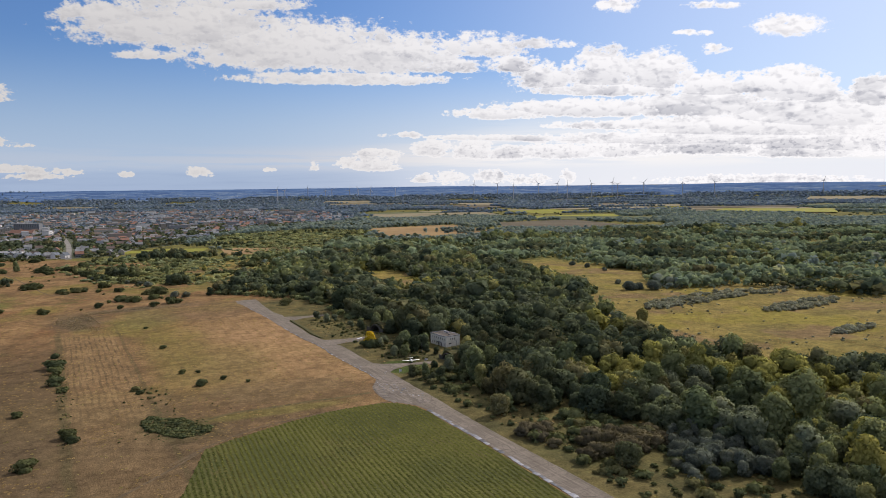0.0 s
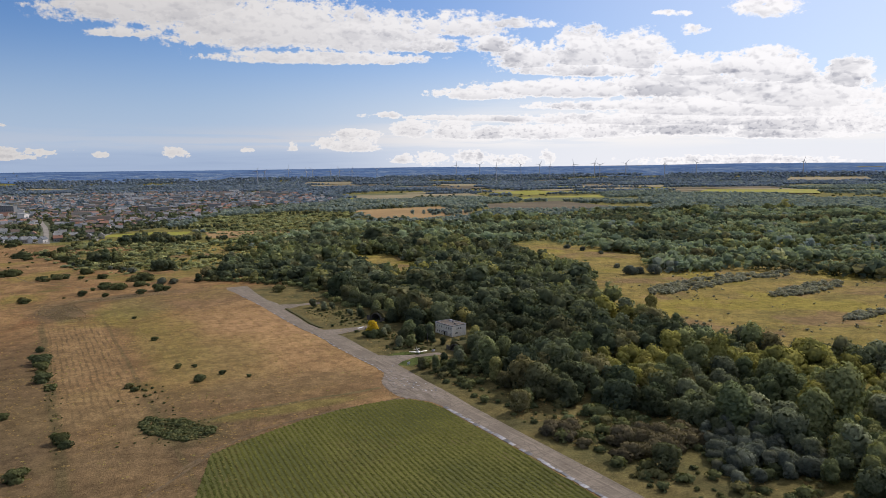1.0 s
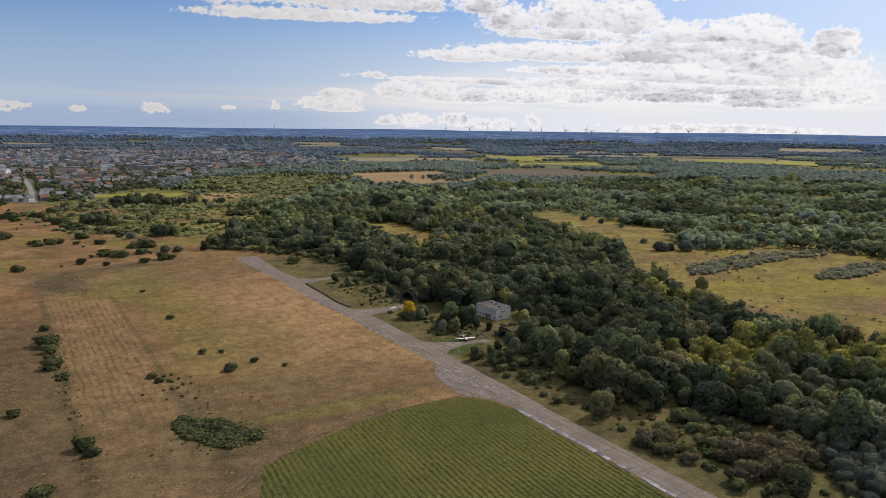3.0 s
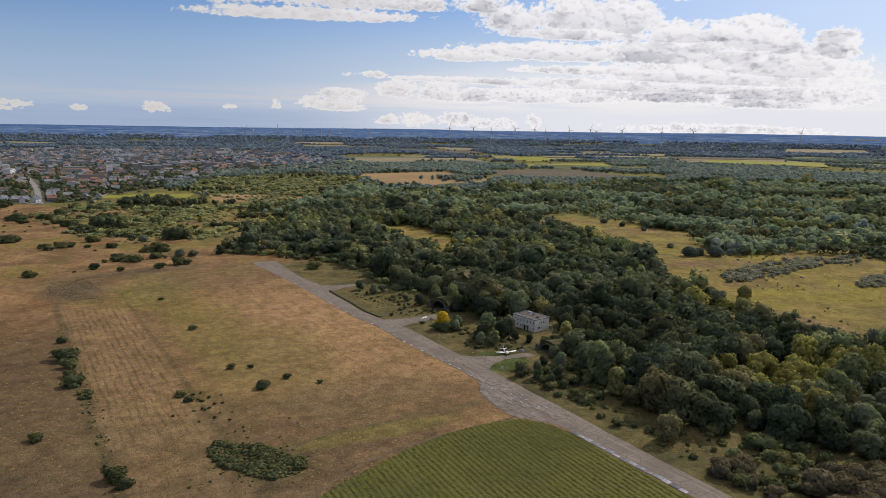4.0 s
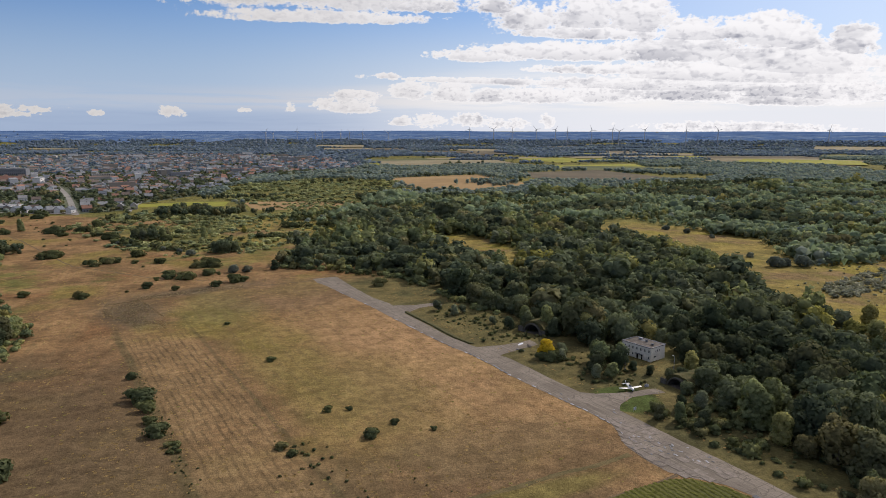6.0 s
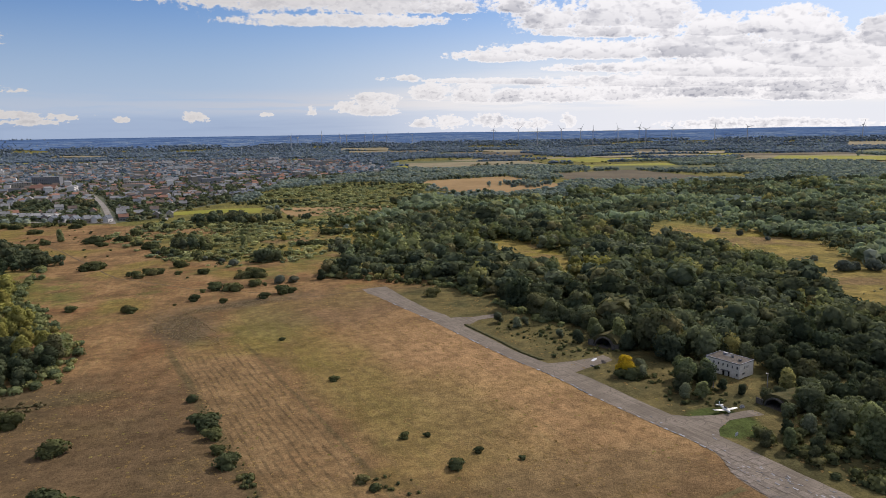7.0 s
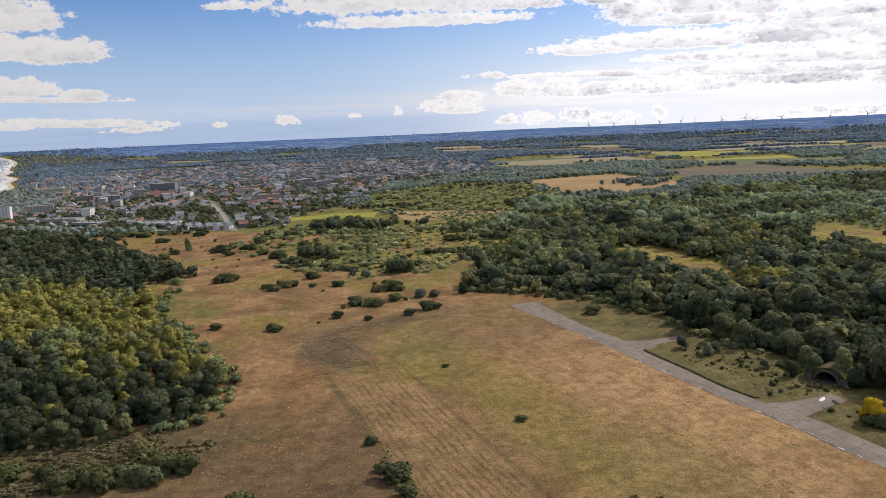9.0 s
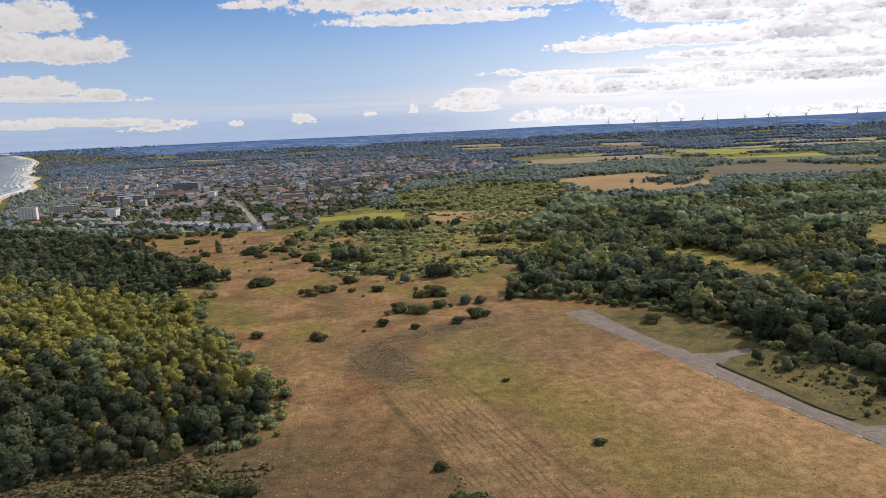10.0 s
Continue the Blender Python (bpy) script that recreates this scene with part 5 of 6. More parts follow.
for x, y, s in ((-138, 454, 2.1), (-129, 446, 2.0), (-122, 444, 1.7), (-140, 442, 2.2), (-133, 438, 1.9), (-168, 450, 1.6), (-153, 443, 1.9), (-181, 452, 1.8), (-147, 437, 2.0), (-160, 440, 1.7)):
    plant(SHRUB, x, y, s, "bush", "dark green bush among brown reeds", "bush", "bushes on the airfield")

pts, trng = scatter([(200, 233), (219, 229), (224, 209), (214, 189), (182, 195), (188, 216)], 5.2, 24)
grow([(OSIER, x, y, trng.uniform(0.35, 0.95)) if trng.uniform() < 0.5 else (WILLOW, x, y, trng.uniform(0.35, 0.68)) for x, y in pts], "thicket", "dense grey-green willow scrub beside the wood", "thicket", 0, leaf=LEAF_OSIER)
pts, trng = scatter([(222, 200), (228, 214), (250, 205), (262, 170), (240, 150), (215, 165), (206, 184)], 7.0, 25)
grow([(OAK if trng.uniform() < 0.7 else ASH, x, y, trng.uniform(0.55, 0.9)) for x, y in pts], "wood", "dark green trees at the wood's near edge", "wood", 0)

# shrubs and saplings that skirt the woods
rng = np.random.default_rng(83)
rows = []
for line, count, big in (([(-190, 712), (-180, 645), (-160, 626), (-150, 586), (-138, 574), (-122, 532), (-120, 507), (-126, 489), (-142, 481)], 150, 1.5),
                         ([(20, 677), (60, 652), (95, 625), (108, 585), (118, 540), (128, 500)], 90, 1.3), ([(295, 439), (286, 464), (318, 535), (352, 590), (362, 650)], 90, 1.5),
                         ([(-222, 833), (-200, 800), (-186, 735), (-190, 712)], 40, 1.4)):
    P = np.array(line, float)
    run = np.concatenate([[0], np.cumsum(np.hypot(*np.diff(P, axis=0).T))])
    for u in rng.uniform(0, run[-1], count):
        x, y = np.interp(u, run, P[:, 0]), np.interp(u, run, P[:, 1])
        rows.append((SHRUB if rng.uniform() < 0.75 else SCRUB, x + rng.normal() * 3.5, y + rng.normal() * 3.5, big * rng.uniform(0.35, 1.1)))
grow(rows, "thicket", "green shrubs and saplings skirting the woods", "thicket", 1, leaf=LEAF_MID)

# low heath where the old loop lay
pts, trng = scatter([(-90, 590), (-70, 597), (-53, 552), (-50, 524), (-63, 526), (-86, 562)], 1.35, 29)
rows = [(SCRUB, x, y, trng.uniform(0.05, 0.12)) for x, y in pts if noise.noise((x * 0.08, y * 0.08, 3.0)) + trng.uniform(-0.5, 0.5) > -0.22]
pts, trng = scatter([(-72, 592), (-40, 603), (-8, 612), (-6, 620), (-40, 615), (-74, 604)], 1.35, 30)
rows += [(SCRUB, x, y, trng.uniform(0.05, 0.12)) for x, y in pts if noise.noise((x * 0.08, y * 0.08, 3.0)) + trng.uniform(-0.5, 0.5) > -0.18]
grow(rows, "heath", "low grey-brown heath in a ragged patch", "heath", 3, leaf=LEAF_HEATHER, spread=1.7)

# rough tussocks on the hay field, the meadows and the verge
rng = np.random.default_rng(27)
n = 42000
tx, ty = rng.uniform(-170, 560, n), 190 + rng.uniform(0, 1, n) ** 1.25 * 520
drift = np.array([noise.noise((x * 0.05, y * 0.03, 1.5)) + 0.6 * noise.noise((x * 0.2, y * 0.16, 2.5)) for x, y in zip(tx, ty)])
beside = np.array([left_edge(y) if y < 622 else 60 for y in ty])
over = np.array([right_edge(y) if y < 622 else 70 for y in ty])
ok = (drift + rng.uniform(-0.3, 0.3, n) > 0.05) & ((tx < beside - 5) | (tx > over + 7)) & ~inside(tx, ty, CROP) & ~inside(tx, ty, LEFT_WOOD) & ~(inside(tx, ty, MAIN_WOOD) & (tx > 215))
ok &= (tx < 215) | inside(tx, ty, RIGHT_MEADOW)
tx, ty = tx[ok], ty[ok]
m = len(tx)
Vs = []
turn = rng.uniform(0, 6.283, m)
wide, tall = rng.uniform(0.25, 0.65, m), rng.uniform(0.12, 0.34, m)
for q in range(4):
    a = turn + q * 1.571 + rng.uniform(-0.3, 0.3, m)
    out = np.stack([np.cos(a), np.sin(a)], 1) * wide[:, None]
    side = np.stack([-np.sin(a), np.cos(a)], 1) * (wide * 0.75)[:, None]
    low = np.zeros(m)
    base = np.stack([tx, ty], 1)
    Vs.append(np.stack([np.column_stack([base + out + side, low]), np.column_stack([base + out - side, low]), np.column_stack([base + rng.normal(size=(m, 2)) * 0.08, tall])], 1))
V = np.stack(Vs, 1).reshape(-1, 3)
tussocks = new("rough_grass", tri_mesh("rough_grass", V, np.arange(len(V)).reshape(-1, 3)[:, ::-1], TUSSOCK, np.repeat(np.clip(0.5 + drift[ok] * 0.8, 0, 0.98), 12), np.tile((0.0, 0.0, 1.0), (len(V), 1))))
tagged(tussocks, "rough tussocks of dry grass over the field", "grass", kind="stuff")

# ---- the green crop in rows ----
sheet("field", CROP, CROP_SOIL, 0.06, label="green vegetable field planted in long rows", category="field")
rng = np.random.default_rng(9)
row_dir = Vector((0.153, -0.988)).normalized()
ex, ey = [], []
for off in np.arange(-20, 150, 1.9):
    t = np.arange(-10, 230, 0.34) + rng.uniform(0, 1)
    ex.append(off + row_dir.x * t + rng.normal(size=len(t)) * 0.18)
    ey.append(325 + row_dir.y * t + rng.normal(size=len(t)) * 0.22)
ex, ey = np.concatenate(ex), np.concatenate(ey)
ok = inside(ex, ey, CROP) & (ex < np.interp(ey, LEFT_Y, LEFT_X) - 1.3)
ex, ey = ex[ok], ey[ok]
n = len(ex)
s, h = rng.uniform(0.34, 0.70, n), rng.uniform(0.09, 0.19, n)
V = np.stack([np.stack([ex + row_dir.x * u * s * 1.5 - row_dir.y * v * s, ey + row_dir.y * u * s * 1.5 + row_dir.x * v * s, h + rng.normal(size=n) * 0.02], 1)
              for u, v in ((1.0, 0.15), (-0.7, 0.75), (-0.7, -0.75))], 1).reshape(-1, 3)
rows_ob = new("crop_rows", tri_mesh("crop_rows", V, np.arange(3 * n).reshape(-1, 3), CROP_LEAF, np.repeat(np.clip([0.45 + 0.9 * noise.noise((x * 0.022, y * 0.016, 4.0)) for x, y in zip(ex, ey)] + rng.uniform(-0.15, 0.15, n), 0, 0.99), 3)))
tagged(rows_ob, "rows of green leafy vegetable plants", "crop", kind="stuff")


# ---- the two-storey building ----
bl = thing("house", pose(155.5, 417.3, 0, 0, 0, math.degrees(math.atan2(402.3 - 417.3, 160.8 - 155.5))), "derelict two-storey flat-roofed barracks, dirty white render", "building")
L, D, Hh = 15.9, 10.4, 6.2          # length along local x; depth along local y


def wall_with_openings(x0, x1, z1, holes, thick=0.35):
    """A wall in the x-z plane with real openings, its face at y = 0."""
    bm = bmesh.new()
    xs = sorted({x0, x1, *[h[0] for h in holes], *[h[1] for h in holes]})
    zs = sorted({0.0, z1, *[h[2] for h in holes], *[h[3] for h in holes]})
    for xa, xb in zip(xs, xs[1:]):
        for za, zb in zip(zs, zs[1:]):
            cx, cz = (xa + xb) / 2, (za + zb) / 2
            if any(h[0] < cx < h[1] and h[2] < cz < h[3] for h in holes):
                continue
            box(bm, xa, xb, 0, thick, za, zb)
    return bm


front = [(1.2 + i * 2.2, 1.95 + i * 2.2, 4.1, 5.2) for i in range(7)] + [(1.2 + i * 2.2, 1.95 + i * 2.2, 1.1, 2.2) for i in (0, 1, 2, 6)] + [(8.0, 9.1, 0.0, 2.2), (10.6, 11.5, 0.0, 2.2)]
side = [(3.4, 4.0, 4.1, 5.1), (4.6, 5.2, 4.1, 5.1), (6.0, 6.6, 4.1, 5.1), (2.4, 4.2, 1.7, 2.3)]
for nm, holes, x0, x1, m in (("wall", front, 0, L, pose(0, 0, 0)), ("wall", side, 0.35, D - 0.35, pose(L, 0, 0, 0, 0, 90)),
                             ("wall", [], 0, L, pose(L, D, 0, 0, 0, 180)), ("wall", [(2, 3, 4, 5.2), (6, 7, 4, 5.2)], 0.35, D - 0.35, pose(0, D, 0, 0, 0, -90))):
    w = part(nm, wall_with_openings(x0, x1, Hh, holes), RENDER, bl)
    w.matrix_basis = m
    for h in holes:
        bm = box(bmesh.new(), h[0], h[1], 0.2, 0.24, h[2], h[3])
        g = part("window", bm, DARK if h[2] == 0 else GLASS, bl)
        g.matrix_basis = m
        if h[2] > 0:
            fr = bmesh.new()
            for q in (h[0], (h[0] + h[1]) / 2 - 0.03, h[1] - 0.06):
                box(fr, q, q + 0.06, 0.14, 0.2, h[2], h[3])
            box(fr, h[0], h[1], 0.14, 0.195, h[2] + 0.85, h[2] + 0.91)
            f2 = part("frame", fr, PALE, g)
            s2 = part("sill", box(bmesh.new(), h[0] - 0.1, h[1] + 0.1, -0.12, 0.2, h[2] - 0.08, h[2], 0.01), PALE, g)
part("roof", box(bmesh.new(), -0.15, L + 0.15, -0.15, D + 0.15, Hh, Hh + 0.22, 0.04), FELT, bl, "flat roof of worn dark felt")
bm = bmesh.new()
for x0, x1, y0, y1 in ((-0.15, L + 0.15, -0.15, 0.1), (-0.15, L + 0.15, D - 0.1, D + 0.15), (-0.15, 0.1, 0.1, D - 0.1), (L - 0.1, L + 0.15, 0.1, D - 0.1)):
    box(bm, x0, x1, y0, y1, Hh + 0.22, Hh + 0.42, 0.02)
part("coping", bm, PALE, bl)
for x, y, w, d, h in ((3.2, 7.5, 1.6, 1.2, 0.9), (8.2, 6.0, 0.8, 0.8, 1.1), (12.6, 4.2, 1.1, 0.9, 0.8)):
    part("chimney", box(bmesh.new(), x, x + w, y, y + d, Hh + 0.2, Hh + 0.2 + h, 0.03), PALE, bl)
part("patch", box(bmesh.new(), 4.6, 7.6, 6.2, 9.2, Hh + 0.22, Hh + 0.25), PALE, bl, "pale patch on the felt roof")
part("porch", box(bmesh.new(), 7.7, 11.5, -1.1, -0.004, 2.35, 2.55, 0.03), PALE, bl)
part("floor", box(bmesh.new(), 0.35, L - 0.35, 0.35, D - 0.35, 3.0, 3.2), DARK, bl)


# ---- the parked light aircraft ----
def aircraft(m):
    ob = thing("light_aircraft", m, "white low-wing single-engine light aircraft parked on grass", "aircraft")
    # fuselage along y: nose at -3.4, tail at +3.7
    bm = bmesh.new()
    secs = [(-3.35, 0.16, 0.18, 1.15), (-3.1, 0.42, 0.40, 1.15), (-2.3, 0.56, 0.55, 1.2), (-1.2, 0.62, 0.62, 1.25), (0.2, 0.60, 0.62, 1.28), (1.5, 0.42, 0.45, 1.33), (2.9, 0.20, 0.26, 1.42), (3.7, 0.07, 0.14, 1.5)]
    loops = []
    for y, w, h, z in secs:
        loops.append([bm.verts.new((w * math.cos(a), y, z + h * math.sin(a))) for a in np.linspace(0, 2 * math.pi, 14, endpoint=False)])
    for a, b in zip(loops, loops[1:]):
        for i in range(14):
            bm.faces.new((a[i], a[(i + 1) % 14], b[(i + 1) % 14], b[i]))
    bm.faces.new(loops[0])
    bm.faces.new(loops[-1])
    smooth(part("fuselage", bm, PAINT, ob))

    def panel(name, pts, t):
        """A tapered aerofoil surface between a root and a tip chord."""
        bm = bmesh.new()
        (r0, r1), (t0, t1) = pts
        r0, r1, t0, t1 = map(Vector, (r0, r1, t0, t1))
        up = (r1 - r0).cross(t0 - r0).normalized()
        rows_ = []
        for a, b, k in ((r0, r1, 1.0), (t0, t1, 0.6)):
            prof = ((0, 0), (0.08, 0.5), (0.3, 1.0), (0.7, 0.55), (1.0, 0.02), (0.7, -0.35), (0.3, -0.55), (0.08, -0.35))
            rows_.append([bm.verts.new(a.lerp(b, u) + up * (t * k * v)) for u, v in prof])
        for i in range(8):
            bm.faces.new((rows_[0][i], rows_[0][(i + 1) % 8], rows_[1][(i + 1) % 8], rows_[1][i]))
        bm.faces.new(rows_[1])
        bm.faces.new(rows_[0])
        return smooth(part(name, bm, PAINT, ob))

    for s in (-1, 1):
        panel("wing", (((0.45 * s, -1.35, 0.9), (0.45 * s, 0.5, 0.9)), ((4.9 * s, -0.95, 1.28), (4.9 * s, 0.2, 1.28))), 0.13)
        panel("tailplane", (((0.08 * s, 2.75, 1.5), (0.08 * s, 3.65, 1.5)), ((1.65 * s, 2.95, 1.52), (1.65 * s, 3.6, 1.52))), 0.05)
    panel("fin", (((0, 2.7, 1.55), (0, 3.75, 1.55)), ((0, 3.3, 2.75), (0, 3.85, 2.75))), 0.05)
    bm = bmesh.new()
    bmesh.ops.create_uvsphere(bm, u_segments=14, v_segments=8, radius=1.0, matrix=pose(0, -0.45, 1.72) @ Matrix.Diagonal((0.5, 1.15, 0.42, 1)))
    smooth(part("canopy", bm, GLASS, ob, "dark tinted cockpit canopy"))
    bm = bmesh.new()
    for a in (25, 205):
        box(bm, -0.07, 0.07, -3.46, -3.42, 0, 0.95)
        bmesh.ops.rotate(bm, verts=bm.verts[:], cent=(0, 0, 0), matrix=Matrix.Rotation(radians(180), 3, "Y"))
    bmesh.ops.rotate(bm, verts=bm.verts[:], cent=(0, 0, 0), matrix=Matrix.Rotation(radians(35), 3, "Y"))
    bmesh.ops.translate(bm, verts=bm.verts[:], vec=(0, 0, 1.15))
    part("propeller", bm, RUBBER, ob)
    for x, y in ((0, -2.5), (-1.4, 0.0), (1.4, 0.0)):
        bm = rod(bmesh.new(), (x, y, 0.2), (x, y, 0.95), 0.05, 0.06)
        strut = part("undercarriage", bm, STEEL, ob)
        part("wheel", rod(bmesh.new(), (x - 0.08, y, 0.19), (x + 0.08, y, 0.19), 0.2, 0.2, 14), RUBBER, strut)
    return ob


aircraft(pose(133.2, 375.6, 0.02, 0, 0, -4) @ Matrix.Diagonal((1.0, 1.0, 1.0, 1)))


# ---- earth-covered aircraft shelters ----
EARTH = surface("turf_cover", (0.045, 0.048, 0.022), (0.075, 0.068, 0.032), (0.04, 0.035, 0.025), scale=0.35, fine=2.0, space="World")


def shelter(m, width, height, length, label):
    ob = thing("aircraft_shelter", m, label, "shelter")
    n = 18

    def arch(r, hgt, y):
        return [(r * math.cos(a), y, hgt * math.sin(a)) for a in np.linspace(0, math.pi, n)]

    for nm, r_in, r_out, h_in, h_out, y0, y1, mt in (("shell", width / 2, width / 2 + 0.6, height, height + 0.5, 0.0, length, OLD_CONCRETE), ("earth_cover", width / 2 + 0.61, width / 2 + 3.2, height + 0.51, height + 1.5, 1.2, length + 2.5, EARTH)):
        bm = bmesh.new()
        L4 = [[bm.verts.new(p) for p in arch(r, h, y)] for r, h, y in ((r_in, h_in, y0), (r_out, h_out, y0), (r_out, h_out, y1), (r_in, h_in, y1))]
        for a, b in zip(L4, L4[1:] + L4[:1]):
            for i in range(n - 1):
                bm.faces.new((a[i], a[i + 1], b[i + 1], b[i]))
        if nm == "earth_cover":
            bmesh.ops.subdivide_edges(bm, edges=bm.edges[:], cuts=2, use_grid_fill=True)
            for v in bm.verts:
                v.co += Vector((1, 0, 1)) * 0.35 * noise.noise(v.co * 0.5)
        part(nm, bm, mt, ob)
    bm = bmesh.new()
    vs = [bm.verts.new(p) for p in arch(width / 2 - 0.01, height - 0.01, length - 0.4)]
    bm.faces.new(vs)
    part("back_wall", bm, DARK, ob)
    part("floor", box(bmesh.new(), -width / 2, width / 2, 0.05, length - 0.5, -0.05, 0.06), FELT, ob)
    for s in (-1, 1):
        part("wing_wall", box(bmesh.new(), s * (width / 2 + 2.2) - 1.58, s * (width / 2 + 2.2) + 1.58, -0.4, 0.0 - 0.003, 0, height * 0.62, 0.06), OLD_CONCRETE, ob)
    return ob


shelter(pose(128.5, 459, 0, 0, 0, -62), 9.5, 4.8, 16, "derelict concrete arch shelter overgrown with turf")
shelter(pose(152, 371.5, 0, 0, 0, -78), 8.4, 3.7, 14, "dark concrete arch shelter hidden in bushes")


# ---- masts and small things about the apron ----
def mast(x, y, h, label, head=True):
    ob = thing("lamp_post", pose(x, y, 0), label, "lamp post")
    part("pole", rod(bmesh.new(), (0, 0, -0.2), (0, 0, h), 0.16, 0.10, 10), PALE, ob)
    part("base", box(bmesh.new(), -0.3, 0.3, -0.3, 0.3, -0.1, 0.35, 0.04), PALE, ob)
    if head:
        part("arm", rod(bmesh.new(), (0, 0, h - 0.1), (-0.9, -0.3, h + 0.15), 0.05, 0.05, 8), STEEL, ob)
        part("lamp_head", box(bmesh.new(), -1.25, -0.6, -0.45, -0.12, h + 0.08, h + 0.28, 0.05), STEEL, ob)
    return ob


mast(163.5, 389, 7.0, "pale concrete lamp post beside the shelter")
mast(157, 470, 8.0, "pale lamp post among the trees")
mast(145, 398, 4.5, "pale post standing among shrubs", False)
pl = thing("utility_pole", pose(308, 316, 0), "brown wooden utility pole at the meadow's edge", "pole")
part("pole", rod(bmesh.new(), (0, 0, -0.3), (0, 0, 9.0), 0.17, 0.12, 10), WOODPOLE, pl)
part("crossarm", box(bmesh.new(), -0.9, 0.9, -0.06, 0.06, 8.3, 8.45, 0.01), WOODPOLE, pl)
for x in (-0.8, 0, 0.8):
    part("insulator", rod(bmesh.new(), (x, 0, 8.45), (x, 0, 8.7), 0.06, 0.04, 8), PALE, pl)
sg = thing("marker_board", pose(123, 356, 0, 0, 0, 20), "white square marker board on short legs", "sign")
part("board", box(bmesh.new(), -0.8, 0.8, -0.05, 0.05, 0.5, 1.7, 0.02), BLUE_WHITE, sg)
for x in (-0.6, 0.6):
    part("leg", box(bmesh.new(), x - 0.05, x + 0.05, 0.055, 0.12, 0, 1.6), STEEL, sg)
cb = thing("container", pose(227, 236, 0, 0, 0, 30), "small white site cabin standing among trees", "cabin")
part("body", box(bmesh.new(), -2.2, 2.2, -1.2, 1.2, 0.15, 2.5, 0.05), BLUE_WHITE, cb)
part("roof", box(bmesh.new(), -2.35, 2.35, -1.35, 1.35, 2.5, 2.62, 0.03), STEEL, cb)
part("door", box(bmesh.new(), -0.45, 0.45, -1.24, -1.203, 0.2, 2.2, 0.01), STEEL, cb)
for x in (-1.8, 1.8):
    part("skid", box(bmesh.new(), x - 0.1, x + 0.1, -1.1, 1.1, -0.05, 0.15), RUBBER, cb)


def heap(x, y, w, d, h, label, category, mt, seed):
    bm = bmesh.new()
    bmesh.ops.create_icosphere(bm, subdivisions=3, radius=1.0)
    for v in bm.verts:
        q = 1 + 0.35 * noise.noise(v.co * 2.2 + Vector((seed, 0, 0)))
        v.co = Vector((v.co.x * w * q, v.co.y * d * q, max(-0.05, v.co.z * h * q)))
    ob = part("sheeting" if mt is BLUE_WHITE else "rubble_heap", bm, mt)
    ob.matrix_basis = pose(x, y, 0.1, 0, 0, seed * 40)
    return tagged(ob, label, category)


# this sheeting stands for a puddle, sky reflection put into its pale colour
heap(116, 444.5, 2.4, 0.8, 0.10, "flat white-blue puddle patch on the apron, sky reflection in its colour", "sheeting", BLUE_WHITE, 1)
heap(118.5, 440.2, 2.2, 0.9, 0.6, "dark rubble heap beside the white patch", "rubble", FELT, 2)
heap(111, 437, 0.9, 0.6, 0.4, "white broken slab on the grass", "rubble", PALE, 3)
heap(113, 435, 0.7, 0.5, 0.3, "white broken slab on the grass", "rubble", PALE, 4)
heap(142, 377, 1.0, 0.8, 0.9, "pale concrete block beside the shelter", "block", PALE, 5)

# a turf bank along the taxiway's edge
bm = bmesh.new()
prev = None
for y in np.arange(452, 521, 2.0):
    x = right_edge(y) + 1.2
    hgt = 0.55 + 0.25 * noise.noise((y * 0.3, 0, 0))
    cur = [bm.verts.new((x + o, y, z)) for o, z in ((0, 0.0), (0.6, hgt), (1.6, hgt * 0.9), (3.4, -0.02))]
    if prev:
        for i in range(3):
            bm.faces.new((prev[i], prev[i + 1], cur[i + 1], cur[i]))
    prev = cur
bank = part("bank", bm, EARTH)
tagged(bank, "low dark turf bank along the taxiway", "bank", kind="structure")


# ---- sea and shore ----
COAST_Y, COAST_X = [1000, 1465, 2030, 3233, 4158, 4236, 4357, 4442, 4518, 4620], [-560, -648, -856, -1300, -1667, -1708, -1808, -1913, -1990, -2700]


def coast_strip(name, off0, off1, lift, mt, label, category, wiggle=0.0):
    bm = bmesh.new()
    prev = None
    for y in np.linspace(1000, 4900, 79):
        cx = float(np.interp(y, COAST_Y, COAST_X)) + 14 * math.sin(y * 0.009) + 25 * math.sin(y * 0.0031)
        pts = []
        for i, u in enumerate(np.linspace(0, 1, 9 if off1 > 500 else 3)):
            x = cx - (off0 + (off1 - off0) * u ** 2) + (wiggle * math.sin(y * 0.05 + 3 * noise.noise((y * 0.01, 0, 0))) if i else 0)
            pts.append(bm.verts.new((x, y, float(rise(x, y)) + lift)))
        if prev:
            for i in range(len(pts) - 1):
                bm.faces.new((prev[i], prev[i + 1], pts[i + 1], pts[i]))
        prev = pts
    return tagged(part(name, bm, mt), label, category, kind="structure")


coast_strip("water", 22, 3800, 0.8, SEA, "grey-green Baltic sea, choppy", "sea")
coast_strip("beach", 8, 30, 1.2, SAND, "narrow pale sand beach", "beach")
coast_strip("surf", 24, 46, 1.5, FOAM, "white breaking surf along the beach", "surf", 3)
coast_strip("surf", 54, 62, 1.6, FOAM, "second line of white breakers", "surf", 4)
coast_strip("surf", 74, 79, 1.6, FOAM, "third line of white breakers", "surf", 5)
coast_strip("surf", 92, 95, 1.6, FOAM, "thin outer line of white breakers", "surf", 5)


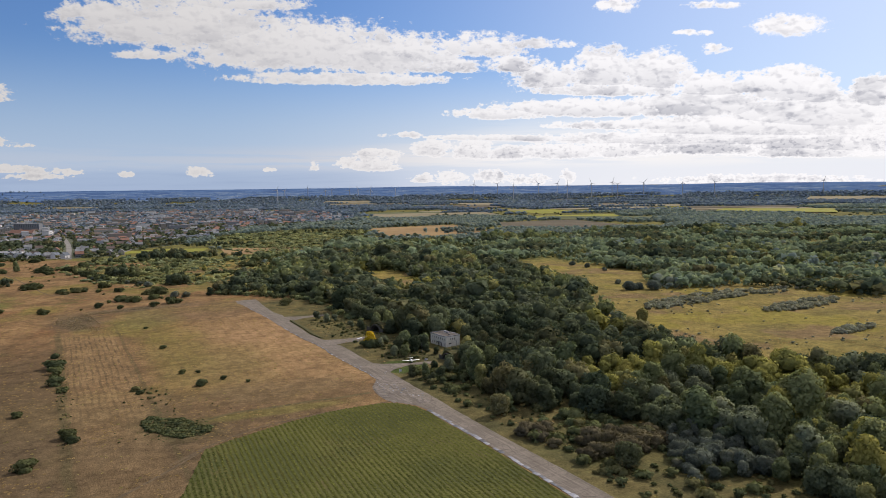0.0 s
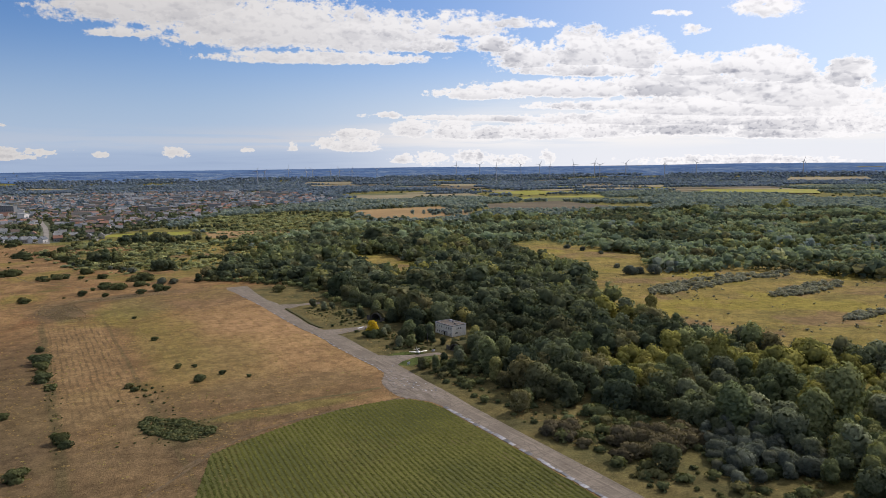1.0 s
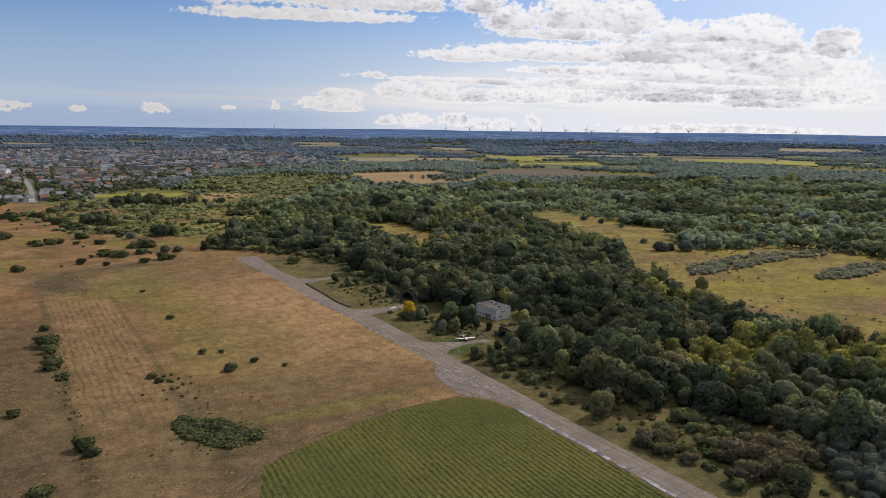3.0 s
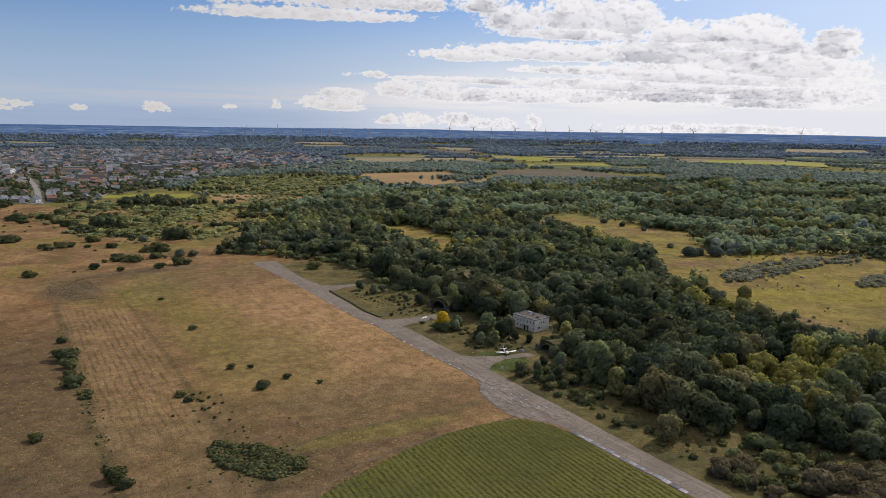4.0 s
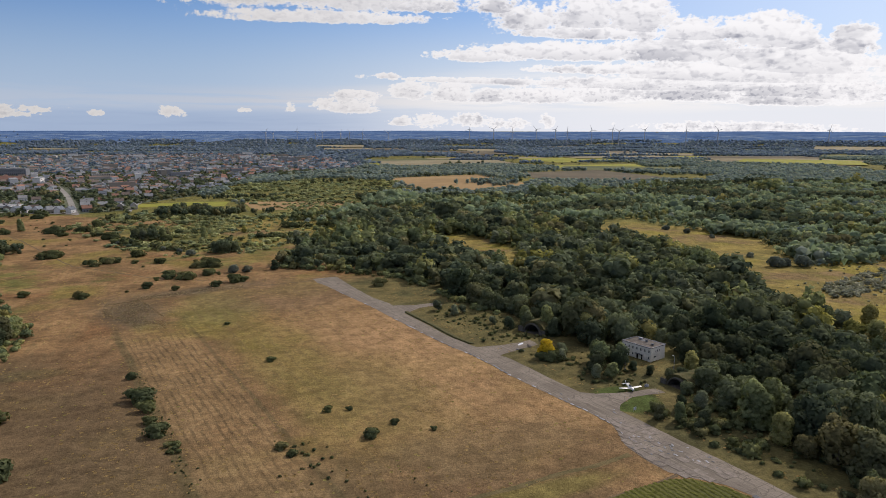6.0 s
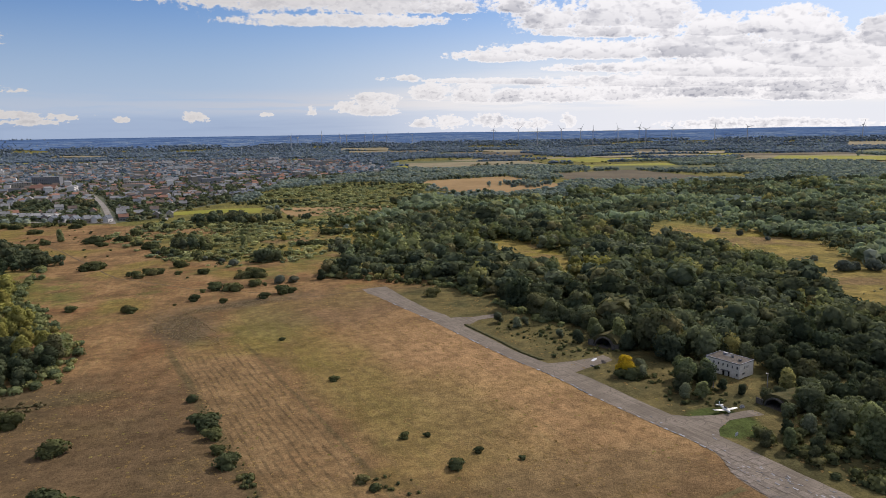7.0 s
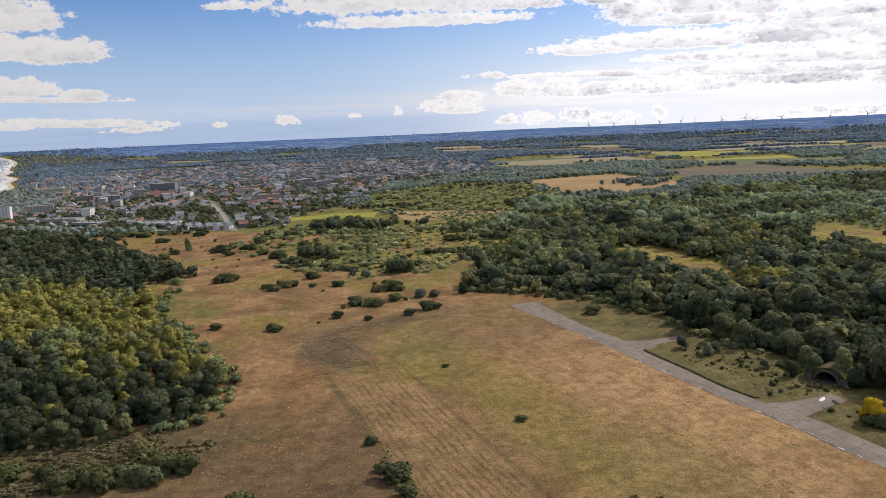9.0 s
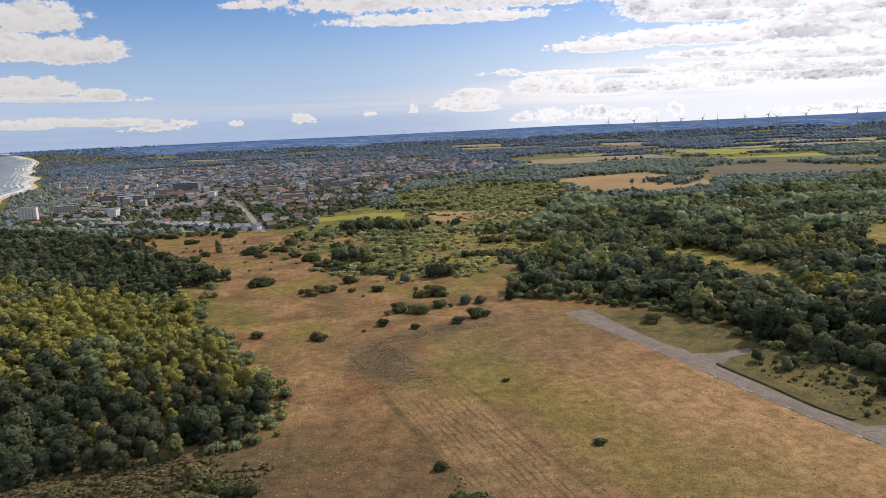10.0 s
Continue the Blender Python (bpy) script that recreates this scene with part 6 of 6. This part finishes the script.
# ---- wind turbines ----
def turbine(az_deg, r, hub, spin):
    x, y = r * math.sin(radians(az_deg)) + 48, r * math.cos(radians(az_deg)) + 8
    ob = thing("wind_turbine", pose(x, y, float(rise(x, y)), 0, 0, random.uniform(-50, 10)), "white three-bladed wind turbine on the horizon", "wind turbine", "wind farm")
    part("tower", rod(bmesh.new(), (0, 0, -2), (0, 0, hub), 2.6, 1.5, 12), TURBINE, ob)
    part("nacelle", box(bmesh.new(), -2.0, 2.0, -4.0, 6.5, hub - 1.8, hub + 2.2, 0.6), TURBINE, ob)
    hb = part("hub", rod(bmesh.new(), (0, -6.2, hub), (0, -4.0, hub), 0.8, 1.9, 12), TURBINE, ob)
    for i in range(3):
        bm = bmesh.new()
        box(bm, -1.2, 1.2, -5.4, -4.9, 1.5, 11)
        box(bm, -0.9, 0.9, -5.35, -4.95, 11, 21)
        box(bm, -0.5, 0.5, -5.3, -5.0, 21, 31)
        bmesh.ops.rotate(bm, verts=bm.verts[:], cent=(0, 0, 0), matrix=Matrix.Rotation(radians(spin + 120 * i), 3, "Y"))
        bmesh.ops.translate(bm, verts=bm.verts[:], vec=(0, 0, hub))
        part("blade", bm, TURBINE, hb)
    return ob


for a, r, h, s in ((18.4, 4600, 62, 10), (20.3, 4600, 62, 50), (21.6, 4150, 86, 5), (23.6, 4500, 72, 80), (25.1, 4550, 66, 30), (25.9, 4250, 82, 0), (27.8, 4300, 88, 100), (29.4, 4400, 84, 20),
                   (29.8, 4200, 88, 60), (31.8, 4450, 74, 40), (34.7, 4200, 90, 0), (37.0, 4350, 80, 75), (44.3, 4400, 76, 15), (2.6, 4300, 70, 30), (5.0, 4600, 50, 10), (3.2, 4560, 40, 50), (6.4, 4560, 38, 0), (6.9, 4580, 44, 70), (8.3, 4560, 38, 25),
                   (9.0, 4570, 42, 90), (10.0, 4560, 40, 15), (12.0, 4570, 44, 60)):
    turbine(a, r, h, s)


# ---- the town ----
WALLS = [surface("house_wall_" + n, c, tuple(v * 1.1 for v in c), scale=0.3, fine=2, vary=0.1, grain=0.08, bump=0) for n, c in
         (("white", (0.50, 0.50, 0.51)), ("cream", (0.27, 0.26, 0.235)), ("grey", (0.16, 0.17, 0.19)), ("buff", (0.20, 0.185, 0.165)))]
ROOFS = [surface("roof_" + n, c, tuple(v * 1.15 for v in c), scale=0.4, fine=3, vary=0.15, grain=0.15) for n, c in
         (("red", (0.200, 0.115, 0.090)), ("brown", (0.122, 0.100, 0.092)), ("slate", (0.110, 0.126, 0.152)), ("grey", (0.170, 0.178, 0.190)))]
HOUSE = {}


def house(x, y, w, d, h, turn, wi, ri, flat_roof=False, label="", category="house", windows=True):
    """A house with walls, pitched or flat roof, chimney and windows; alike houses share their meshes."""
    key = (round(w), round(d), round(h), wi, ri, flat_roof)
    w, d, h = key[0], key[1], key[2]
    if key not in HOUSE:
        bm = box(bmesh.new(), -w / 2, w / 2, -d / 2, d / 2, -0.5, h)
        if not flat_roof:
            for s in (-1, 1):
                bm.faces.new([bm.verts.new(p) for p in ((s * w / 2, -d / 2, h), (s * w / 2, d / 2, h), (s * w / 2, 0, h + d * 0.42))])
        wm = bpy.data.meshes.new("wall"); bm.to_mesh(wm); bm.free(); wm.materials.append(WALLS[wi])
        bm = bmesh.new()
        if flat_roof:
            box(bm, -w / 2 - 0.3, w / 2 + 0.3, -d / 2 - 0.3, d / 2 + 0.3, h, h + 0.4, 0.05)
        else:
            e, t = 0.5, 0.3
            for s in (-1, 1):
                vs = [(-w / 2 - e, s * (d / 2 + e), h - e * 0.84), (w / 2 + e, s * (d / 2 + e), h - e * 0.84), (w / 2 + e, 0, h + d * 0.42), (-w / 2 - e, 0, h + d * 0.42)]
                lo, hi = [bm.verts.new(v) for v in vs], [bm.verts.new((v[0], v[1], v[2] + t)) for v in vs]
                bm.faces.new(lo); bm.faces.new(hi)
                for i in range(4):
                    bm.faces.new((lo[i], lo[(i + 1) % 4], hi[(i + 1) % 4], hi[i]))
            bmesh.ops.recalc_face_normals(bm, faces=bm.faces)
        rm = bpy.data.meshes.new("roof"); bm.to_mesh(rm); bm.free(); rm.materials.append(ROOFS[ri])
        bm = box(bmesh.new(), w * 0.15, w * 0.15 + 0.8, -0.9, -0.2, h + 0.4, h + (1.6 if flat_roof else d * 0.42 + 0.9))
        cm = bpy.data.meshes.new("chimney"); bm.to_mesh(cm); bm.free(); cm.materials.append(ROOFS[1])
        bm = box(bmesh.new(), -0.7, 0.7, -0.06, 0.03, 0.0, 1.4)
        gm = bpy.data.meshes.new("window"); bm.to_mesh(gm); bm.free(); gm.materials.append(GLASS)
        HOUSE[key] = (wm, rm, cm, gm)
    wm, rm, cm, gm = HOUSE[key]
    ob = thing("house", pose(x, y, float(rise(x, y)), 0, 0, turn), label, category, "houses of the town")
    linked("wall", wm, ob)
    linked("roof", rm, ob)
    linked("chimney", cm, ob)
    if windows:
        for z in np.arange(1.0, h - 1.2, 2.9):
            for i in np.arange(-w / 2 + 2, w / 2 - 1.2, 3.4 if w < 20 else 4.2):
                linked("window", gm, ob, pose(i, -d / 2, z))
    return ob


ROOF_WORD = ("red tiled roof", "brown tiled roof", "slate-grey roof", "light grey roof")
WALL_WORD = ("white", "cream", "grey", "buff")
YARDS = surface("town_yards", (0.075, 0.090, 0.057), (0.112, 0.117, 0.083), (0.163, 0.158, 0.145), scale=0.03, fine=0.3, space="World", grain=0.25)
sheet("pavement", TOWN, YARDS, 0.12, label="grey yards, car parks and gardens between the houses", category="yards")
rng = np.random.default_rng(44)
placed = []
tries = 0
while len(placed) < 240 and tries < 9000:
    tries += 1
    x, y = rng.uniform(-560, 120), 1085 + rng.uniform(0, 1) ** 1.4 * 800
    if not inside(np.array([x]), np.array([y]), TOWN)[0] or any((x - p) ** 2 + (y - q) ** 2 < 15 ** 2 for p, q in placed):
        continue
    if abs((x + 191) + (y - 1092) * 0.213) < 12 or inside(np.array([x]), np.array([y]), FIELDS[4][1])[0] or (x + 565) ** 2 + (y - 1365) ** 2 < 900:
        continue
    placed.append((x, y))
    wi, ri = int(rng.integers(4)), int(rng.choice(4, p=(0.32, 0.18, 0.25, 0.25)))
    w, d, h = (9, 7, 3) if rng.uniform() < 0.5 else (11, 8, 5)
    fl = False
    if y > 1350 and rng.uniform() < 0.07:
        w, d, h, fl, ri = 42, 12, 14, True, 3
    turn = float(rng.choice((12, 102, 15, 98))) + rng.uniform(-6, 6)
    house(x, y, w, d, h, turn, wi, ri, fl, ("%s-walled apartment block with a flat roof" % WALL_WORD[wi]) if fl else "%s-walled house with a %s" % (WALL_WORD[wi], ROOF_WORD[ri]),
          "apartment block" if fl else "house", windows=y < 1300 or fl)
house(-566, 1366, 24, 14, 22, 10, 0, 3, True, "tall white tower block near the sea", "apartment block")
for i in range(6):
    house(-262 + i * 13, 1126 - i * 5, 10, 8, 5, 65, 0, 2, False, "white terraced house with a slate-grey roof", "house")
def hall(x, y, w, d, h, turn, wi, label):
    """A low commercial hall with a parapet, roof units and a glazed front."""
    ob = thing("commercial_hall", pose(x, y, 0, 0, 0, turn), label, "hall")
    part("wall", box(bmesh.new(), -w / 2, w / 2, -d / 2, d / 2, -0.3, h, 0.05), WALLS[wi], ob)
    part("roof", box(bmesh.new(), -w / 2 + 0.4, w / 2 - 0.4, -d / 2 + 0.4, d / 2 - 0.4, h, h + 0.2), ROOFS[3], ob)
    for i in range(int(w / 9)):
        part("window", box(bmesh.new(), -w / 2 + 2 + i * 9, -w / 2 + 8 + i * 9, -d / 2 - 0.06, -d / 2 - 0.004, 1.0, 3.4), GLASS, ob)
    for i in range(3):
        part("roof_unit", box(bmesh.new(), -w / 4 + i * w / 4 - 1.5, -w / 4 + i * w / 4 + 1.5, -1.5, 1.5, h + 0.2, h + 1.8, 0.08), ROOFS[3], ob)
    return ob


house(-431, 1822, 60, 14, 20, -18, 2, 3, True, "long blue-grey slab block with a flat roof", "apartment block")
house(-399, 1660, 52, 14, 8, -22, 3, 0, False, "long low block with an orange tiled roof", "apartment block")
house(-790, 2580, 120, 14, 9, -12, 0, 3, True, "long white low block far in the town", "apartment block")
hall(-300, 1176, 70, 26, 6, -27, 0, "long white low commercial hall at the town's edge")
hall(-398, 1228, 46, 22, 6, -27, 2, "grey low commercial hall with a pale roof")
hall(-455, 1290, 60, 20, 7, -20, 1, "cream low commercial hall with a flat roof")
# the town goes on beyond as one mass of roofs
rng = np.random.default_rng(45)
bmV, bmF, tn = [], [], []
cube = np.array([(-1, -1, 0), (1, -1, 0), (1, 1, 0), (-1, 1, 0), (-1, -1, 1), (1, -1, 1), (1, 1, 1), (-1, 1, 1), (-1, 0, 1.5), (1, 0, 1.5)], float)
cf = np.array([(0, 1, 5), (0, 5, 4), (1, 2, 6), (1, 6, 5), (2, 3, 7), (2, 7, 6), (3, 0, 4), (3, 4, 7), (4, 5, 9), (4, 9, 8), (6, 7, 8), (6, 8, 9), (5, 6, 9), (7, 4, 8)])
cm = np.array([0] * 8 + [1] * 4 + [0] * 2)
mats, off = [], 0
for i in range(3000):
    x, y = rng.uniform(-1050, 400), 1380 + rng.uniform(0, 1) ** 1.3 * 1720
    if not inside(np.array([x]), np.array([y]), TOWN)[0]:
        continue
    if abs((x + 191) + (y - 1092) * 0.213) < 14 and y < 1600:
        continue
    big = rng.uniform() < 0.06
    sx, sy, sz = (rng.uniform(10, 22), 5.5, rng.uniform(8, 14)) if big else (rng.uniform(4, 7), 4.2, rng.uniform(4, 6.5))
    a = radians(12 + (90 if rng.uniform() < 0.5 else 0) + rng.uniform(-8, 8))
    P = cube * (sx, sy, sz)
    if big:
        P[8:, 2] = sz + 0.3
    Q = np.stack([P[:, 0] * math.cos(a) - P[:, 1] * math.sin(a) + x, P[:, 0] * math.sin(a) + P[:, 1] * math.cos(a) + y, P[:, 2] + float(rise(x, y))], 1)
    bmV.append(Q); bmF.append(cf + off); off += 10
    wi, ri = int(rng.integers(4)), 4 + int(rng.integers(4))
    mats.append(np.where(cm == 0, wi, ri))
me = tri_mesh("town", np.vstack(bmV), np.vstack(bmF), WALLS[0])
me.polygons.foreach_set("use_smooth", np.zeros(len(me.polygons), bool))
for mt in WALLS[1:] + ROOFS:
    me.materials.append(mt)
me.polygons.foreach_set("material_index", np.concatenate(mats).astype(np.int32))
tagged(new("town", me), "distant rows of houses and blocks with red and grey roofs", "town", kind="stuff")


def street(pts, half, label):
    bm = bmesh.new()
    prev = None
    for i, (x, y) in enumerate(pts):
        a = Vector(pts[min(i + 1, len(pts) - 1)]) - Vector(pts[max(i - 1, 0)])
        nrm = Vector((-a.y, a.x)).normalized() * half
        cur = [bm.verts.new((x + nrm.x, y + nrm.y, 0.5)), bm.verts.new((x - nrm.x, y - nrm.y, 0.5))]
        if prev:
            bm.faces.new((prev[0], prev[1], cur[1], cur[0]))
        prev = cur
    return tagged(part("road", bm, WATER_ROAD), label, "street", kind="structure")


street([(-187, 1075), (-205, 1160), (-228, 1270), (-252, 1375), (-300, 1560)], 3.8, "pale straight town street running away")
street([(-129, 1085), (-131, 1150), (-122, 1270), (-98, 1350), (-60, 1400)], 2.0, "pale narrow lane at the town's edge")
street([(-520, 1262), (-420, 1205), (-300, 1135), (-190, 1085)], 4.0, "grey road along the town's edge")

SOIL = surface("bare_track", (0.085, 0.065, 0.042), (0.12, 0.09, 0.055), scale=0.2, fine=1.5, space="World")


ROUGH = surface("rough_bank", (0.078, 0.066, 0.032), (0.110, 0.088, 0.044), scale=0.2, fine=1.5, space="World")


def track(pts, half, label, mt=SOIL):
    """A worn path across the grass, drawn as a wandering ribbon just above it."""
    bm = bmesh.new()
    P = [Vector(p) for p in pts]
    prev = None
    n = 10
    for i in range(len(P) - 1):
        for k in range(n + (i == len(P) - 2)):
            p = P[i].lerp(P[i + 1], k / n)
            d = (P[i + 1] - P[i]).normalized()
            q = Vector((-d.y, d.x))
            p = p + q * 1.2 * noise.noise((p.x * 0.06, p.y * 0.06, 1))
            w = half * (0.7 + 0.6 * abs(noise.noise((p.x * 0.3, p.y * 0.3, 2))))
            cur = [bm.verts.new((p.x + q.x * w, p.y + q.y * w, 0.03)), bm.verts.new((p.x - q.x * w, p.y - q.y * w, 0.03))]
            if prev:
                bm.faces.new((prev[0], prev[1], cur[1], cur[0]))
            prev = cur
    return tagged(part("track", bm, mt), label, "path", kind="structure")


track([(-220, 916), (-199, 875), (-160, 790), (-129, 724), (-99, 694), (-73, 666), (-30, 640), (-5, 626)], 0.8, "worn dirt path across the hay field")
track([(-15, 611), (10, 616), (38, 620)], 0.7, "worn dirt path to the taxiway's head")
track([(20, 262), (31, 277), (52, 292.5), (76, 303), (108, 310)], 0.7, "bare earth edge of the vegetable field")

track([(28, 308), (38, 313.5), (52, 317), (66, 319.5), (84, 322), (102, 326)], 1.25, "dark rough bank across the dry grass", ROUGH)
track([(31, 273), (21, 258), (8, 241), (-12, 214)], 0.8, "worn dirt path leading from the field's corner")
# ---- pieces of the taxiway ----
rng = np.random.default_rng(77)
slab_meshes = []
for i in range(4):
    bm = box(bmesh.new(), -0.5, 0.5, -0.5, 0.5, -0.04, 0.04, 0.012)
    me = bpy.data.meshes.new("slab"); bm.to_mesh(me); bm.free(); me.materials.append(CONCRETE)
    slab_meshes.append(me)
edge_mesh = bpy.data.meshes.new("edge_slab")
bm = box(bmesh.new(), -0.5, 0.5, -0.5, 0.5, -0.05, 0.05, 0.015); bm.to_mesh(edge_mesh); bm.free(); edge_mesh.materials.append(PALE)
lean = math.degrees(math.atan2(0.235, 1.0))
# the broad patch of bare slabs
for i in range(12):
    y = 305 + i * 4.15
    for j in range(5):
        x0 = left_edge(y) + 0.2
        x = x0 + 1.6 + j * 2.9
        if x > right_edge(y) - 2 - (0 if 2 < i < 10 else 2.5) or rng.uniform() < 0.10 + 0.13 * j:
            continue
        ob = linked("slab", slab_meshes[int(rng.integers(4))], taxiway, pose(x, y + rng.normal() * 0.05, 0.135 + rng.normal() * 0.012, rng.normal() * 0.3, rng.normal() * 0.3, lean + rng.normal() * 0.5) @ Matrix.Diagonal((2.72, 3.95, 1, 1)))
# the pale slabs left along the field side
y = 186.0
while y < 600:
    step_y = 3.1
    if not 294 < y < 348 and rng.uniform() < (0.9 if y < 294 else 0.72 if y < 440 else 0.45):
        w = rng.uniform(1.2, 2.0) if y < 294 else rng.uniform(0.5, 1.0)
        linked("edge_slab", edge_mesh, taxiway, pose(left_edge(y) + 0.3 + rng.normal() * 0.12, y, 0.12, rng.normal(), rng.normal(), lean + rng.normal() * 1.5) @ Matrix.Diagonal((w, rng.uniform(2.6, 3.04) if y < 294 else rng.uniform(1.4, 2.8), 1, 1)))
    y += step_y
# broken pale pieces lying on the bare slabs and by the spur
for cx, cy, spread_x, spread_y, count in ((113, 330, 7, 12, 34), (122, 318, 4, 8, 12), (117.5, 357, 2.5, 4, 16), (104, 372, 1.5, 12, 8)):
    for i in range(count):
        x, y = cx + rng.normal() * spread_x * 0.6, cy + rng.normal() * spread_y * 0.6
        if left_edge(y) + 0.6 < x < right_edge(y) - 0.6:
            linked("fragment", edge_mesh, taxiway, pose(x, y, 0.17, rng.normal(), rng.normal(), lean + rng.uniform(-40, 40)) @ Matrix.Diagonal((rng.uniform(0.2, 0.7), rng.uniform(0.3, 1.6), 0.6, 1)))
